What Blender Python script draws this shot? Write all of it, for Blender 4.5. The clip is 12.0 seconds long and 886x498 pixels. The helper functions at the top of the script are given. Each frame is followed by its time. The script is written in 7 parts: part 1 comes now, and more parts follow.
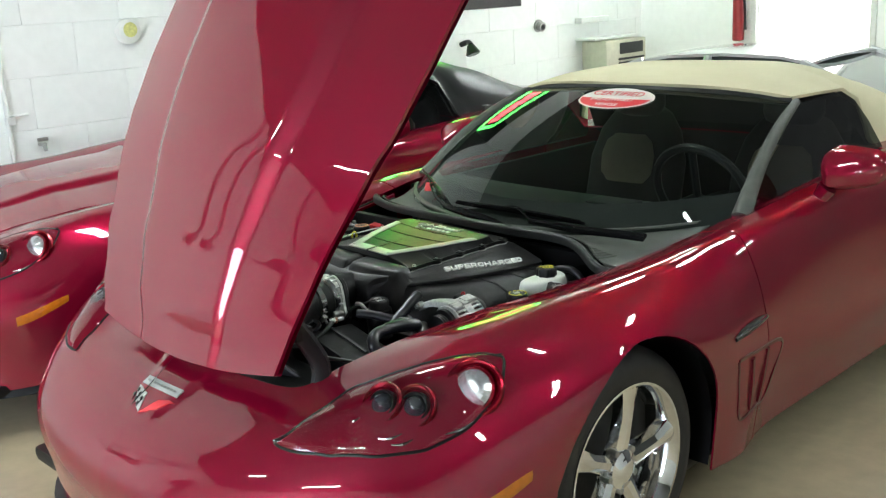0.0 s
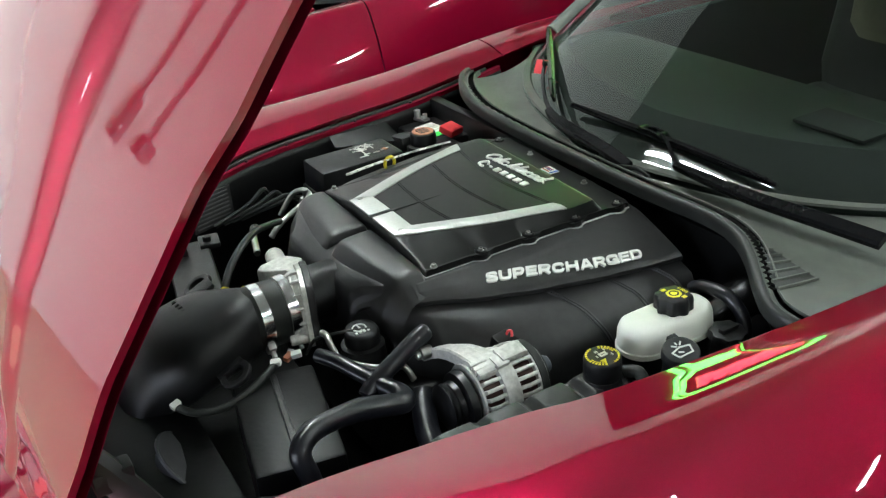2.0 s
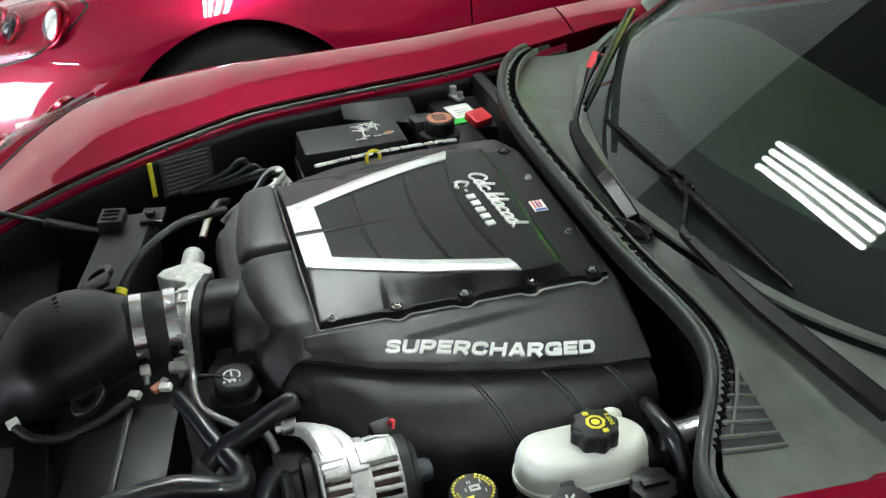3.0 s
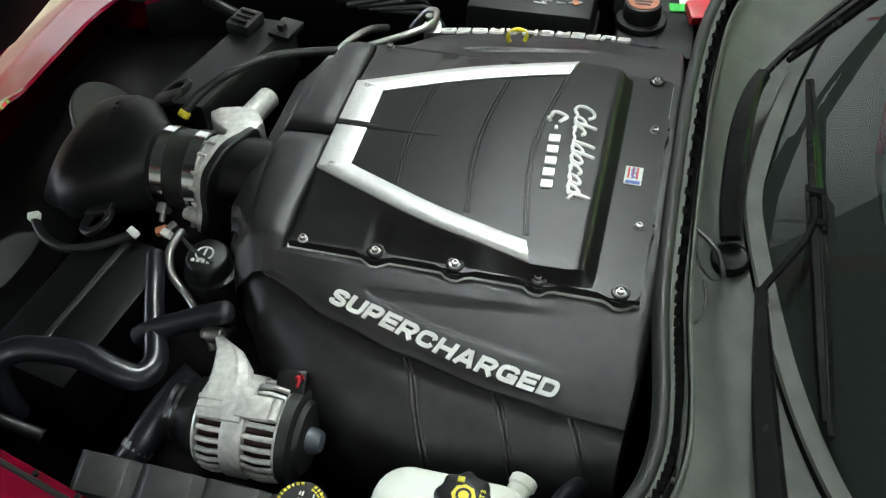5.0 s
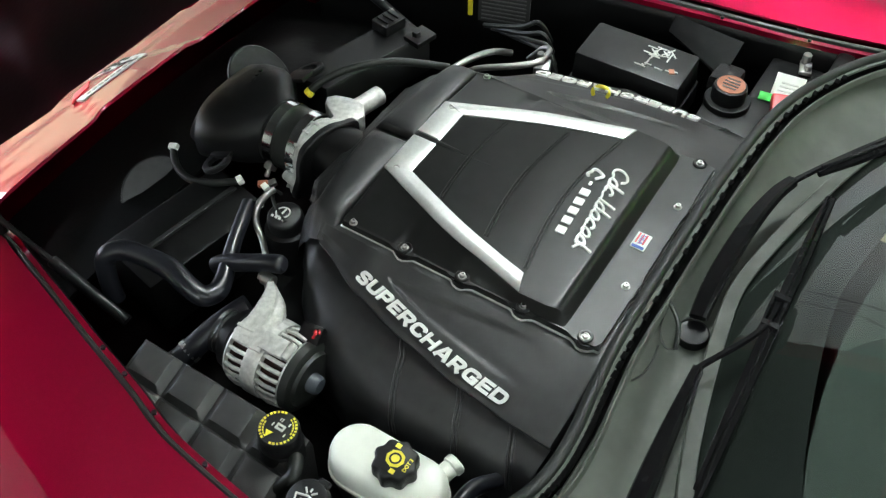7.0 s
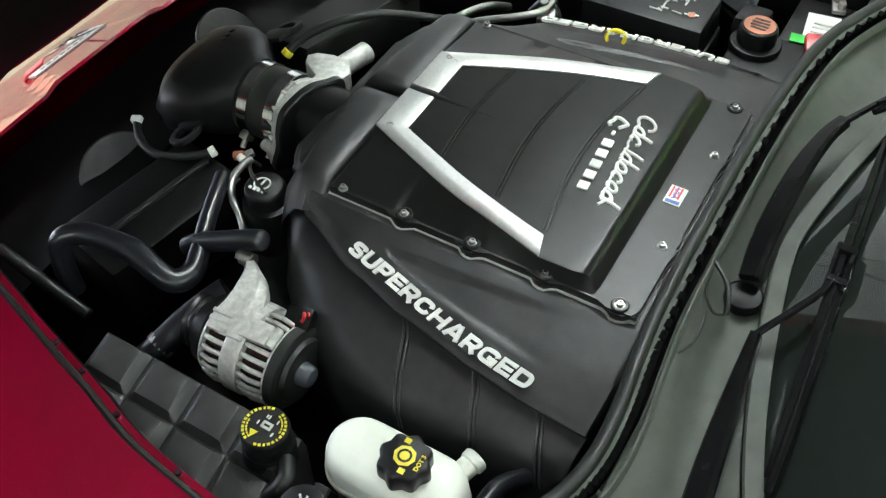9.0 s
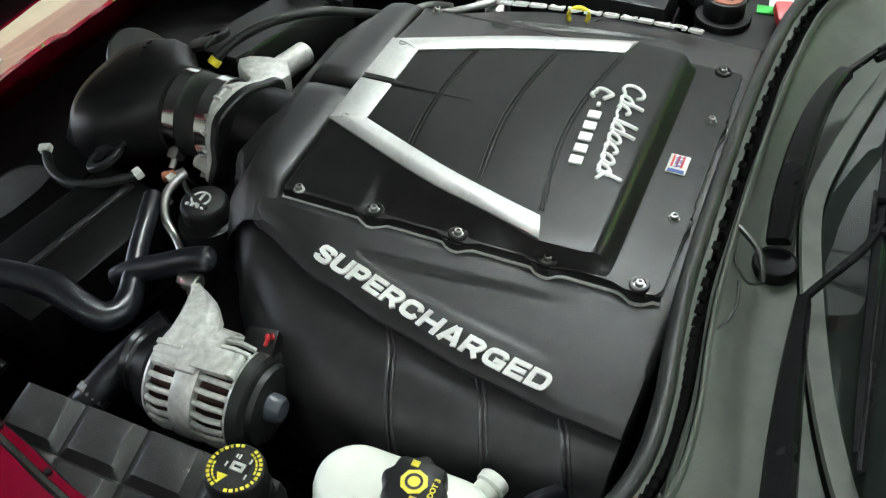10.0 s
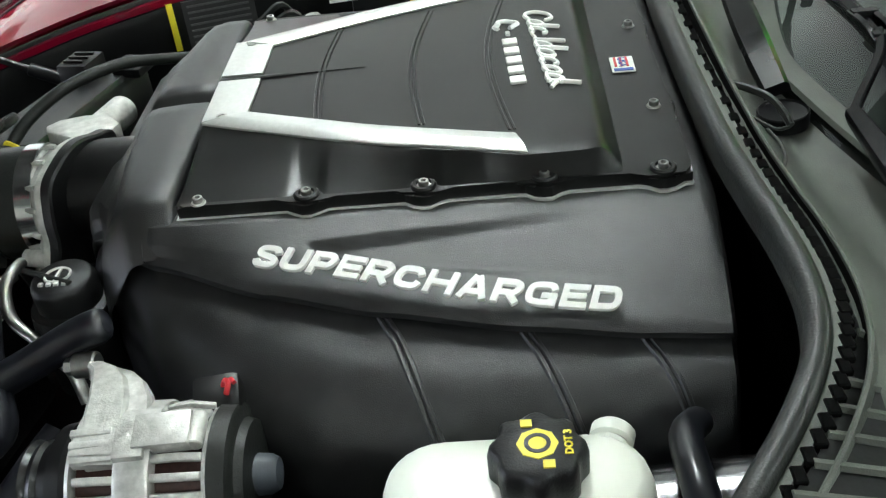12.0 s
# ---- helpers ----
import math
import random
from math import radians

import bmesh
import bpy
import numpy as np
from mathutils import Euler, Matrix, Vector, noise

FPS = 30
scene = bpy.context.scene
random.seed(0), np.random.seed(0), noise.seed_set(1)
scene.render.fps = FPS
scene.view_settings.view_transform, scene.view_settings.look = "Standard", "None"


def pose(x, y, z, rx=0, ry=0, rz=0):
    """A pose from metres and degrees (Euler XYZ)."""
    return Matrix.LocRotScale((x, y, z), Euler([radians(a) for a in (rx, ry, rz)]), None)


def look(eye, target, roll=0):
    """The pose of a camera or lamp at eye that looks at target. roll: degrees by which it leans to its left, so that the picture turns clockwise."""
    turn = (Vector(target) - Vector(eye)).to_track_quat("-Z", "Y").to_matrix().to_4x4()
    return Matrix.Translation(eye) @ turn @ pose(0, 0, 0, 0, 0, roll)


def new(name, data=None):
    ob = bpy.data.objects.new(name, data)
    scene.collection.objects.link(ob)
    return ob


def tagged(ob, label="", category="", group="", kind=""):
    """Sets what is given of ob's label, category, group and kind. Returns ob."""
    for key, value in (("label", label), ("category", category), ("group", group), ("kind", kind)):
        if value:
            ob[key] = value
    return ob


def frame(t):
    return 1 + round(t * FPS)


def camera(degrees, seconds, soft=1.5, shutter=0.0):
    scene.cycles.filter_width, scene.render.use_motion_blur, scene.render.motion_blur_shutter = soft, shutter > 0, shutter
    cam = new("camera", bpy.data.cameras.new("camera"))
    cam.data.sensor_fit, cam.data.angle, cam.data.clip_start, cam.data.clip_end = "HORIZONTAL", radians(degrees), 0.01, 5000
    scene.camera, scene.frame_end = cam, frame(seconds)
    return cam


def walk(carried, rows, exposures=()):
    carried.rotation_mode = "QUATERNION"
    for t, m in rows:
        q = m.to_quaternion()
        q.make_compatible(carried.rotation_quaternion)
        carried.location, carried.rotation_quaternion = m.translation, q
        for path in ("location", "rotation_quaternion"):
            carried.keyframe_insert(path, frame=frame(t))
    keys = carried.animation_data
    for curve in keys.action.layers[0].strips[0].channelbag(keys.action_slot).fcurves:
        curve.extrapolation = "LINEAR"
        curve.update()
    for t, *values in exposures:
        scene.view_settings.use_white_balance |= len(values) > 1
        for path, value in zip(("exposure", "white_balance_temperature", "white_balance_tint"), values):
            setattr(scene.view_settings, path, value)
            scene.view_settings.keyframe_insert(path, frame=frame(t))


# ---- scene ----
cam = camera(47.51, 12.0, soft=1.3)
# seconds, eye, target, roll
PATH = [
    (0, (2.285, -1.919, 1.56), (0.894, -0.572, 1.057), -3.1),
    (0.5, (1.991, -1.624, 1.544), (0.506, -0.412, 0.971), -3.0),
    (1, (1.756, -1.323, 1.55), (0.266, -0.152, 0.912), -4.8),
    (1.5, (1.592, -0.968, 1.537), (0.054, 0.075, 0.798), -3.7),
    (2, (1.479, -0.689, 1.546), (-0.09, 0.16, 0.642), -5.0),
    (2.5, (1.368, -0.425, 1.573), (-0.227, 0.22, 0.553), -5.7),
    (2.7, (1.343, -0.314, 1.577), (-0.267, 0.263, 0.541), -3.5),
    (4.3, (1.033, 0.193, 1.579), (-0.476, 0.133, 0.268), -3.8),
    (4.5, (1.004, 0.233, 1.593), (-0.452, 0.09, 0.229), -3.9),
    (5, (0.954, 0.375, 1.649), (-0.361, 0.008, 0.188), -2.0),
    (5.5, (0.939, 0.496, 1.716), (-0.217, -0.047, 0.178), -1.4),
    (6, (0.951, 0.563, 1.802), (-0.15, -0.08, 0.262), -1.1),
    (6.5, (0.971, 0.601, 1.844), (-0.139, -0.111, 0.34), -0.7),
    (7, (0.969, 0.629, 1.863), (-0.149, -0.069, 0.358), 0.7),
    (7.2, (0.961, 0.643, 1.868), (-0.154, -0.053, 0.361), 1.1),
    (8.8, (0.921, 0.578, 1.711), (-0.23, -0.129, 0.236), 0.1),
    (9, (0.907, 0.565, 1.68), (-0.234, -0.121, 0.188), -0.9),
    (9.5, (0.889, 0.522, 1.588), (-0.321, -0.112, 0.127), -2.1),
    (10, (0.896, 0.472, 1.491), (-0.422, -0.114, 0.105), -1.0),
    (10.5, (0.906, 0.419, 1.429), (-0.534, -0.14, 0.158), -0.5),
    (11, (0.92, 0.362, 1.361), (-0.675, -0.118, 0.254), -3.2),
    (11.5, (0.927, 0.275, 1.295), (-0.722, -0.04, 0.209), -7.0),
    (12, (0.9, 0.249, 1.187), (-0.76, 0.1, 0.081), -6.9),
]
EXPOSURES = [(0.0, 1.45), (1.0, 1.6), (1.5, 1.67), (2.5, 1.88), (4.5, 1.65), (6.5, 1.88), (9.0, 1.85), (12.0, 1.9)]
walk(cam, [(t, look(eye, target, roll)) for t, eye, target, roll in PATH], EXPOSURES)

# ---- light ----
world = bpy.data.worlds.new("world")
scene.world = world
world.use_nodes = True
wn = world.node_tree.nodes
sky = wn.new("ShaderNodeTexSky")
sky.sky_type = "NISHITA"
sky.sun_disc = False
sky.sun_elevation, sky.sun_rotation = radians(48), radians(200)
world.node_tree.links.new(sky.outputs[0], wn["Background"].inputs[0])
wn["Background"].inputs[1].default_value = 0.12
sun_data = bpy.data.lights.new("sun", "SUN")
sun_data.energy, sun_data.angle, sun_data.color = 3.2, radians(0.6), (1.0, 0.95, 0.86)
sun = new("sun", sun_data)
sun.rotation_euler = (radians(42), 0, radians(20))

ROOM = (-3.55, 8.6, -5.4, 6.6, 3.70)   # x0, x1, y0, y1, ceiling height
TUBE_POWER = 46.0
LAMP_Z = 3.12


# daylight through the open garage door in front of the cars
GATE = (-1.2, 2.3, 2.55)   # x0, x1, height of the opening
gate_data = bpy.data.lights.new("gate_daylight", "AREA")
gate_data.shape, gate_data.size, gate_data.size_y = "RECTANGLE", GATE[1] - GATE[0], GATE[2]
gate_data.energy, gate_data.color = 104.0, (0.86, 0.97, 1.16)
gate_light = new("gate_daylight", gate_data)
gate_light.location = ((GATE[0] + GATE[1]) / 2, ROOM[2] - 0.05, GATE[2] / 2)
gate_light.rotation_euler = (radians(90), 0, 0)


# ---- materials ----
def material(name, color, rough=0.5, metal=0.0, coat=0.0, emit=None, grain=0.0, grain_scale=40.0, bump=0.0, bump_scale=200.0,
             stain=0.0, stain_scale=3.0, spec=0.5, rough_var=0.0, random_var=0.0, transmission=0.0, ior=1.5, alpha=1.0, tint=None):
    m = bpy.data.materials.new(name)
    m.use_nodes = True
    n, l = m.node_tree.nodes, m.node_tree.links
    b = n["Principled BSDF"]
    rgb = (*color, 1.0)
    b.inputs["Base Color"].default_value = rgb
    b.inputs["Roughness"].default_value = rough
    b.inputs["Metallic"].default_value = metal
    b.inputs["Coat Weight"].default_value = coat
    b.inputs["Coat Roughness"].default_value = 0.012
    b.inputs["Specular IOR Level"].default_value = spec
    b.inputs["Transmission Weight"].default_value = transmission
    b.inputs["IOR"].default_value = ior
    b.inputs["Alpha"].default_value = alpha
    if tint:
        b.inputs["Specular Tint"].default_value = (*tint, 1.0)
    if emit:
        b.inputs["Emission Color"].default_value = (*emit[0], 1.0)
        b.inputs["Emission Strength"].default_value = emit[1]
    co = n.new("ShaderNodeTexCoord")
    last = None

    def mix(fac_socket, low, high):
        nonlocal last
        r = n.new("ShaderNodeMapRange")
        r.inputs["To Min"].default_value, r.inputs["To Max"].default_value = low, high
        r.inputs["From Min"].default_value, r.inputs["From Max"].default_value = 0.25, 0.75
        l.new(fac_socket, r.inputs["Value"])
        mul = n.new("ShaderNodeMix")
        mul.data_type, mul.blend_type = "RGBA", "MULTIPLY"
        mul.inputs["Factor"].default_value = 1.0
        if last is None:
            mul.inputs["A"].default_value = rgb
        else:
            l.new(last, mul.inputs["A"])
        l.new(r.outputs[0], mul.inputs["B"])
        last = mul.outputs["Result"]

    if grain:
        t = n.new("ShaderNodeTexNoise")
        t.inputs["Scale"].default_value, t.inputs["Detail"].default_value = grain_scale, 5.0
        l.new(co.outputs["Object"], t.inputs["Vector"])
        mix(t.outputs["Fac"], 1 - grain, 1 + grain)
        if rough_var:
            r = n.new("ShaderNodeMapRange")
            r.inputs["To Min"].default_value, r.inputs["To Max"].default_value = max(0.02, rough - rough_var), rough + rough_var
            l.new(t.outputs["Fac"], r.inputs["Value"])
            l.new(r.outputs[0], b.inputs["Roughness"])
    if stain:
        t = n.new("ShaderNodeTexNoise")
        t.inputs["Scale"].default_value, t.inputs["Detail"].default_value, t.inputs["Roughness"].default_value = stain_scale, 4.0, 0.6
        l.new(co.outputs["Object"], t.inputs["Vector"])
        mix(t.outputs["Fac"], 1 - stain, 1 + stain * 0.4)
    if random_var:
        o = n.new("ShaderNodeObjectInfo")
        mix(o.outputs["Random"], 1 - random_var, 1 + random_var)
    if last is not None:
        l.new(last, b.inputs["Base Color"])
    if bump:
        t = n.new("ShaderNodeTexNoise")
        t.inputs["Scale"].default_value, t.inputs["Detail"].default_value = bump_scale, 3.0
        l.new(co.outputs["Object"], t.inputs["Vector"])
        k = n.new("ShaderNodeBump")
        k.inputs["Strength"].default_value, k.inputs["Distance"].default_value = bump, 0.002
        l.new(t.outputs["Fac"], k.inputs["Height"])
        l.new(k.outputs[0], b.inputs["Normal"])
    return m


def thin_glass(name, tint, ior=1.5):
    """A pane without thickness: tinted clear, with a glossy surface."""
    m = bpy.data.materials.new(name)
    m.use_nodes = True
    n, l = m.node_tree.nodes, m.node_tree.links
    n.remove(n["Principled BSDF"])
    clear, gloss, fr, mixer = (n.new("ShaderNode" + k) for k in ("BsdfTransparent", "BsdfGlossy", "Fresnel", "MixShader"))
    clear.inputs["Color"].default_value = (*tint, 1.0)
    gloss.inputs["Color"].default_value = (1, 1, 1, 1)
    gloss.inputs["Roughness"].default_value = 0.0
    fr.inputs["IOR"].default_value = ior
    l.new(fr.outputs[0], mixer.inputs[0])
    l.new(clear.outputs[0], mixer.inputs[1])
    l.new(gloss.outputs[0], mixer.inputs[2])
    l.new(mixer.outputs[0], n["Material Output"].inputs["Surface"])
    return m


PAINT = material("candy_red_paint", (0.245, 0.0037, 0.026), 0.36, 0.55, 1.0, grain=0.12, grain_scale=900, stain=0.05, stain_scale=2.5, spec=0.0, tint=(0.6, 0.01, 0.04))
PAINT.node_tree.nodes["Principled BSDF"].inputs["Coat IOR"].default_value = 1.76
VENT_SHADE_RED = material("red_vent_shade", (0.10, 0.0006, 0.010), 0.4, 0.3, 0.5, grain=0.1, grain_scale=300, spec=0.1)
COVER = material("textured_black_plastic", (0.0160, 0.0160, 0.0163), 0.36, grain=0.35, grain_scale=60, bump=0.24, bump_scale=1100, rough_var=0.05, spec=0.55)
LID = material("satin_black_lid", (0.0070, 0.0072, 0.0070), 0.30, grain=0.3, grain_scale=45, bump=0.09, bump_scale=1400, rough_var=0.015, spec=0.26)
BLACK = material("black_plastic", (0.006, 0.006, 0.0065), 0.42, grain=0.35, grain_scale=50, bump=0.2, bump_scale=700, rough_var=0.1, spec=0.35)
SATIN = material("satin_black_metal", (0.006, 0.006, 0.0065), 0.33, grain=0.2, grain_scale=30, rough_var=0.03, spec=0.4)
# nearly no base colour, so that the bay's shaded depths stay black
BAY = material("near_black_bay", (0.0018, 0.0018, 0.002), 0.42, grain=0.4, grain_scale=12, bump=0.2, bump_scale=90, spec=0.30)
RUBBER = material("black_rubber", (0.012, 0.0135, 0.012), 0.45, grain=0.25, grain_scale=30, bump=0.2, bump_scale=400, rough_var=0.1, spec=0.35)
WIPER = material("wiper_black", (0.005, 0.005, 0.0055), 0.26, grain=0.2, grain_scale=40, rough_var=0.04, spec=0.09)
# near-zero black that puts shadow into the channel and clips beside the seal
MATT = material("seal_shadow_black", (0.0025, 0.0025, 0.0025), 0.9, grain=0.3, grain_scale=80, spec=0.04)
HOSE = material("rubber_hose", (0.008, 0.0085, 0.0115), 0.3, grain=0.3, grain_scale=60, rough_var=0.05)
COWL = material("grey_black_cowl_plastic", (0.088, 0.096, 0.083), 0.50, grain=0.2, grain_scale=25, bump=0.25, bump_scale=900, stain=0.2, stain_scale=6, rough_var=0.06, spec=0.26)
TYRE = material("tyre_rubber", (0.018, 0.018, 0.018), 0.6, grain=0.25, grain_scale=40, bump=0.2, bump_scale=200)
SILVER = material("brushed_aluminium", (0.62, 0.63, 0.61), 0.36, 0.75, grain=0.08, grain_scale=200, rough_var=0.08)
CAST = material("cast_aluminium", (0.55, 0.55, 0.52), 0.42, 0.45, grain=0.26, grain_scale=120, bump=0.22, bump_scale=500, stain=0.15, stain_scale=25, rough_var=0.1)
LETTER = material("silver_letter_paint", (0.78, 0.78, 0.75), 0.35, 0.1, grain=0.05, grain_scale=200)
STEEL = material("zinc_steel", (0.42, 0.42, 0.40), 0.36, 1.0, grain=0.15, grain_scale=150)
BOOSTER = material("dark_zinc_plate", (0.17, 0.17, 0.175), 0.20, 1.0, grain=0.2, grain_scale=60, rough_var=0.06)
CLAMP = material("polished_steel_band", (0.66, 0.67, 0.68), 0.16, 1.0, grain=0.1, grain_scale=40, rough_var=0.05)
CHROME = material("chrome", (0.80, 0.81, 0.83), 0.06, 1.0, grain=0.05, grain_scale=30)
WHITE_PL = material("milky_white_plastic", (0.72, 0.74, 0.66), 0.35, grain=0.04, grain_scale=30, stain=0.06, stain_scale=20)
YELLOW = material("yellow_print", (0.72, 0.60, 0.03), 0.5, grain=0.06, grain_scale=100)
ORANGE_PR = material("orange_print", (0.42, 0.15, 0.08), 0.5, grain=0.1, grain_scale=100)
PRINT = material("pale_grey_print", (0.58, 0.58, 0.55), 0.5, grain=0.08, grain_scale=100)
PAPER = material("white_label_paper", (0.74, 0.75, 0.70), 0.5, grain=0.05, grain_scale=60)
RED_PL = material("red_plastic", (0.62, 0.03, 0.04), 0.4, grain=0.08, grain_scale=60)
GREEN_PR = material("green_print", (0.05, 0.55, 0.08), 0.5, grain=0.06, grain_scale=60)
NEON_GREEN = material("green_neon_tube", (0.3, 0.8, 0.3), 0.3, emit=((0.07, 1.0, 0.10), 5.6))
NEON_RED = material("red_neon_tube", (0.8, 0.3, 0.3), 0.3, emit=((1.0, 0.06, 0.10), 2.6))
LAMP_RED = material("red_lamp_housing", (0.26, 0.004, 0.018), 0.22, 0.8, 0.4, grain=0.1, grain_scale=200, spec=0.2)
RIBBED = material("silvered_lamp_bowl", (0.62, 0.63, 0.64), 0.22, 0.85, grain=0.2, grain_scale=120, bump=0.2, bump_scale=90)
WINDING = material("dark_copper_winding", (0.035, 0.012, 0.010), 0.4, 0.4, grain=0.4, grain_scale=300)
GREY_WALL = material("dark_reflected_wall", (0.10, 0.10, 0.10), 0.7, grain=0.15, grain_scale=8, stain=0.2, stain_scale=1.5)
BOOT = material("blue_grey_rubber", (0.050, 0.058, 0.070), 0.38, grain=0.25, grain_scale=60, bump=0.1, bump_scale=500)
FILTER = material("grey_filter_rubber", (0.032, 0.032, 0.034), 0.5, grain=0.2, grain_scale=80)
BLUE_PR = material("blue_print", (0.05, 0.10, 0.40), 0.5, grain=0.06, grain_scale=60)
AMBER = material("amber_lens", (0.42, 0.115, 0.006), 0.12, coat=0.5, grain=0.15, grain_scale=60)
FABRIC = material("cream_canvas", (0.55, 0.51, 0.34), 0.85, grain=0.08, grain_scale=500, bump=0.3, bump_scale=1200, stain=0.08, stain_scale=3)
LEATHER = material("tan_leather", (0.26, 0.215, 0.15), 0.5, grain=0.1, grain_scale=60, bump=0.15, bump_scale=200)
ROOF_BLACK = material("black_roof_paint", (0.004, 0.004, 0.0045), 0.30, grain=0.2, grain_scale=30, spec=0.15)
SEAT_DARK = material("dark_leather", (0.020, 0.019, 0.018), 0.5, grain=0.1, grain_scale=60, bump=0.15, bump_scale=200)
DASH = material("dark_green_grey_dashboard", (0.010, 0.0135, 0.011), 0.6, grain=0.15, grain_scale=40, bump=0.15, bump_scale=500)
GLASS = thin_glass("tinted_windscreen", (0.60, 0.75, 0.66), 1.46)
SIDE_GLASS = thin_glass("dark_side_glass", (0.12, 0.14, 0.13))
GLASSY = material("dark_lens_glass", (0.03, 0.032, 0.04), 0.03, 0.3, 1.0, grain=0.2, grain_scale=60, spec=1.0)
LENS = thin_glass("clear_lens", (0.95, 0.95, 0.95))
SILVER_PAINT = material("silver_car_paint", (0.46, 0.48, 0.49), 0.35, 0.3, 1.0, grain=0.06, grain_scale=500)
CAR_WINDOW = material("grey_car_window", (0.06, 0.07, 0.07), 0.06, coat=0.6, grain=0.1, grain_scale=5)
QUILT = material("quilted_black_plastic", (0.026, 0.026, 0.0255), 0.42, grain=0.3, grain_scale=60, bump=0.18, bump_scale=700, rough_var=0.06, spec=0.5)
WALL = material("white_painted_block", (0.83, 0.85, 0.82), 0.5, grain=0.025, grain_scale=18, bump=0.28, bump_scale=120, stain=0.03, stain_scale=1.2, random_var=0.006)
JOINT = material("painted_mortar", (0.80, 0.82, 0.79), 0.7, grain=0.05, grain_scale=60, bump=0.3, bump_scale=200)
# the ceiling's lack of light is put into this dark colour
CEILING = material("unlit_dark_ceiling", (0.10, 0.105, 0.10), 0.8, grain=0.10, grain_scale=4, stain=0.2, stain_scale=0.8, bump=0.2, bump_scale=60)
FLOOR = material("tan_sealed_concrete", (0.45, 0.375, 0.245), 0.32, grain=0.10, grain_scale=14, stain=0.16, stain_scale=0.9, bump=0.03, bump_scale=220, rough_var=0.05)
TRIM = material("white_trim_paint", (0.72, 0.74, 0.70), 0.4, grain=0.04, grain_scale=30, stain=0.06, stain_scale=4)
ACBOX = material("aged_cream_plastic", (0.62, 0.60, 0.46), 0.5, grain=0.06, grain_scale=30, stain=0.12, stain_scale=6)
TRAY = material("black_lamp_tray", (0.02, 0.02, 0.02), 0.5, grain=0.2, grain_scale=30)
BOX_GREY = material("grey_box_enamel", (0.16, 0.165, 0.16), 0.5, grain=0.08, grain_scale=20, stain=0.1, stain_scale=5)
EXT_RED = material("dull_red_enamel", (0.28, 0.012, 0.016), 0.4, grain=0.1, grain_scale=40)
EDGE = material("edge_highlight", (0.80, 0.80, 0.78), 0.28, 0.5, grain=0.15, grain_scale=60)
DARK = material("dark_grille", (0.03, 0.03, 0.03), 0.6, grain=0.2, grain_scale=30)
TUBE = material("fluorescent_tube", (0.9, 0.9, 0.9), 0.4, emit=((0.91, 1.0, 0.975), TUBE_POWER))
HEADLINER = material("black_headliner", (0.008, 0.008, 0.008), 0.9, grain=0.2, grain_scale=80)
GLOW = material("daylight_glow", (0.8, 0.8, 0.78), 0.9, grain=0.2, grain_scale=1.5, stain=0.25, stain_scale=3.5, emit=((1.0, 0.98, 0.94), 2.2))
OUTSIDE = material("bright_outdoors", (0.6, 0.6, 0.55), 0.8, grain=0.25, grain_scale=1.3, stain=0.2, stain_scale=3)


# ---- mesh helpers ----
def part(name, bm, mat, parent=None, label="", smooth=True, angle=40):
    me = bpy.data.meshes.new(name)
    bmesh.ops.recalc_face_normals(bm, faces=bm.faces)
    if smooth:
        lim = radians(angle)
        for e in bm.edges:
            e.smooth = len(e.link_faces) == 2 and e.calc_face_angle(0.0) < lim
        for fc in bm.faces:
            fc.smooth = True
    bm.to_mesh(me)
    bm.free()
    me.materials.append(mat)
    ob = new(name, me)
    ob.parent = parent
    return tagged(ob, label)


def thing(name, label, category, group="", kind="", at=(0, 0, 0)):
    ob = new(name)
    ob.empty_display_size = 0.1
    ob.location = at
    return tagged(ob, label, category, group, kind)


def lerp(a, b, t):
    return a + (b - a) * t


def spline(pts, t):
    """A smooth curve through pts, t from 0 to len(pts) - 1."""
    n = len(pts) - 1
    i = min(int(max(t, 0)), n - 1)
    f = t - i
    p = [Vector(pts[max(0, min(n, i + k))]) for k in (-1, 0, 1, 2)]
    return 0.5 * (2 * p[1] + (p[2] - p[0]) * f + (2 * p[0] - 5 * p[1] + 4 * p[2] - p[3]) * f * f + (3 * p[1] - p[0] - 3 * p[2] + p[3]) * f ** 3)


def curve(pts, n):
    """n points along the smooth curve through pts."""
    k = len(pts) - 1
    return [spline(pts, k * i / (n - 1)) for i in range(n)]


def at_y(table, y):
    """A value between the rows (y, value) of a table."""
    if y <= table[0][0]:
        return table[0][1]
    for (a, va), (b, vb) in zip(table, table[1:]):
        if y <= b:
            t = (y - a) / (b - a)
            return va + (vb - va) * (t * t * (3 - 2 * t) * 0.4 + t * 0.6)
    return table[-1][1]


def skin(bm, rows, close_u=False, close_v=False):
    """Quads over a grid of points."""
    vs = [[bm.verts.new(p) for p in r] for r in rows]
    nu, nv = len(vs), len(vs[0])
    for i in range(nu - (not close_u)):
        for j in range(nv - (not close_v)):
            q = (vs[i][j], vs[(i + 1) % nu][j], vs[(i + 1) % nu][(j + 1) % nv], vs[i][(j + 1) % nv])
            if len({id(v) for v in q}) == 4:
                try:
                    bm.faces.new(q)
                except ValueError:
                    pass
    return vs


def sheet(rows, thick=0.0):
    bm = bmesh.new()
    skin(bm, rows)
    if thick:
        bmesh.ops.remove_doubles(bm, verts=bm.verts, dist=1e-6)
        bmesh.ops.recalc_face_normals(bm, faces=bm.faces)
        bmesh.ops.solidify(bm, geom=bm.faces[:], thickness=thick)
    return bm


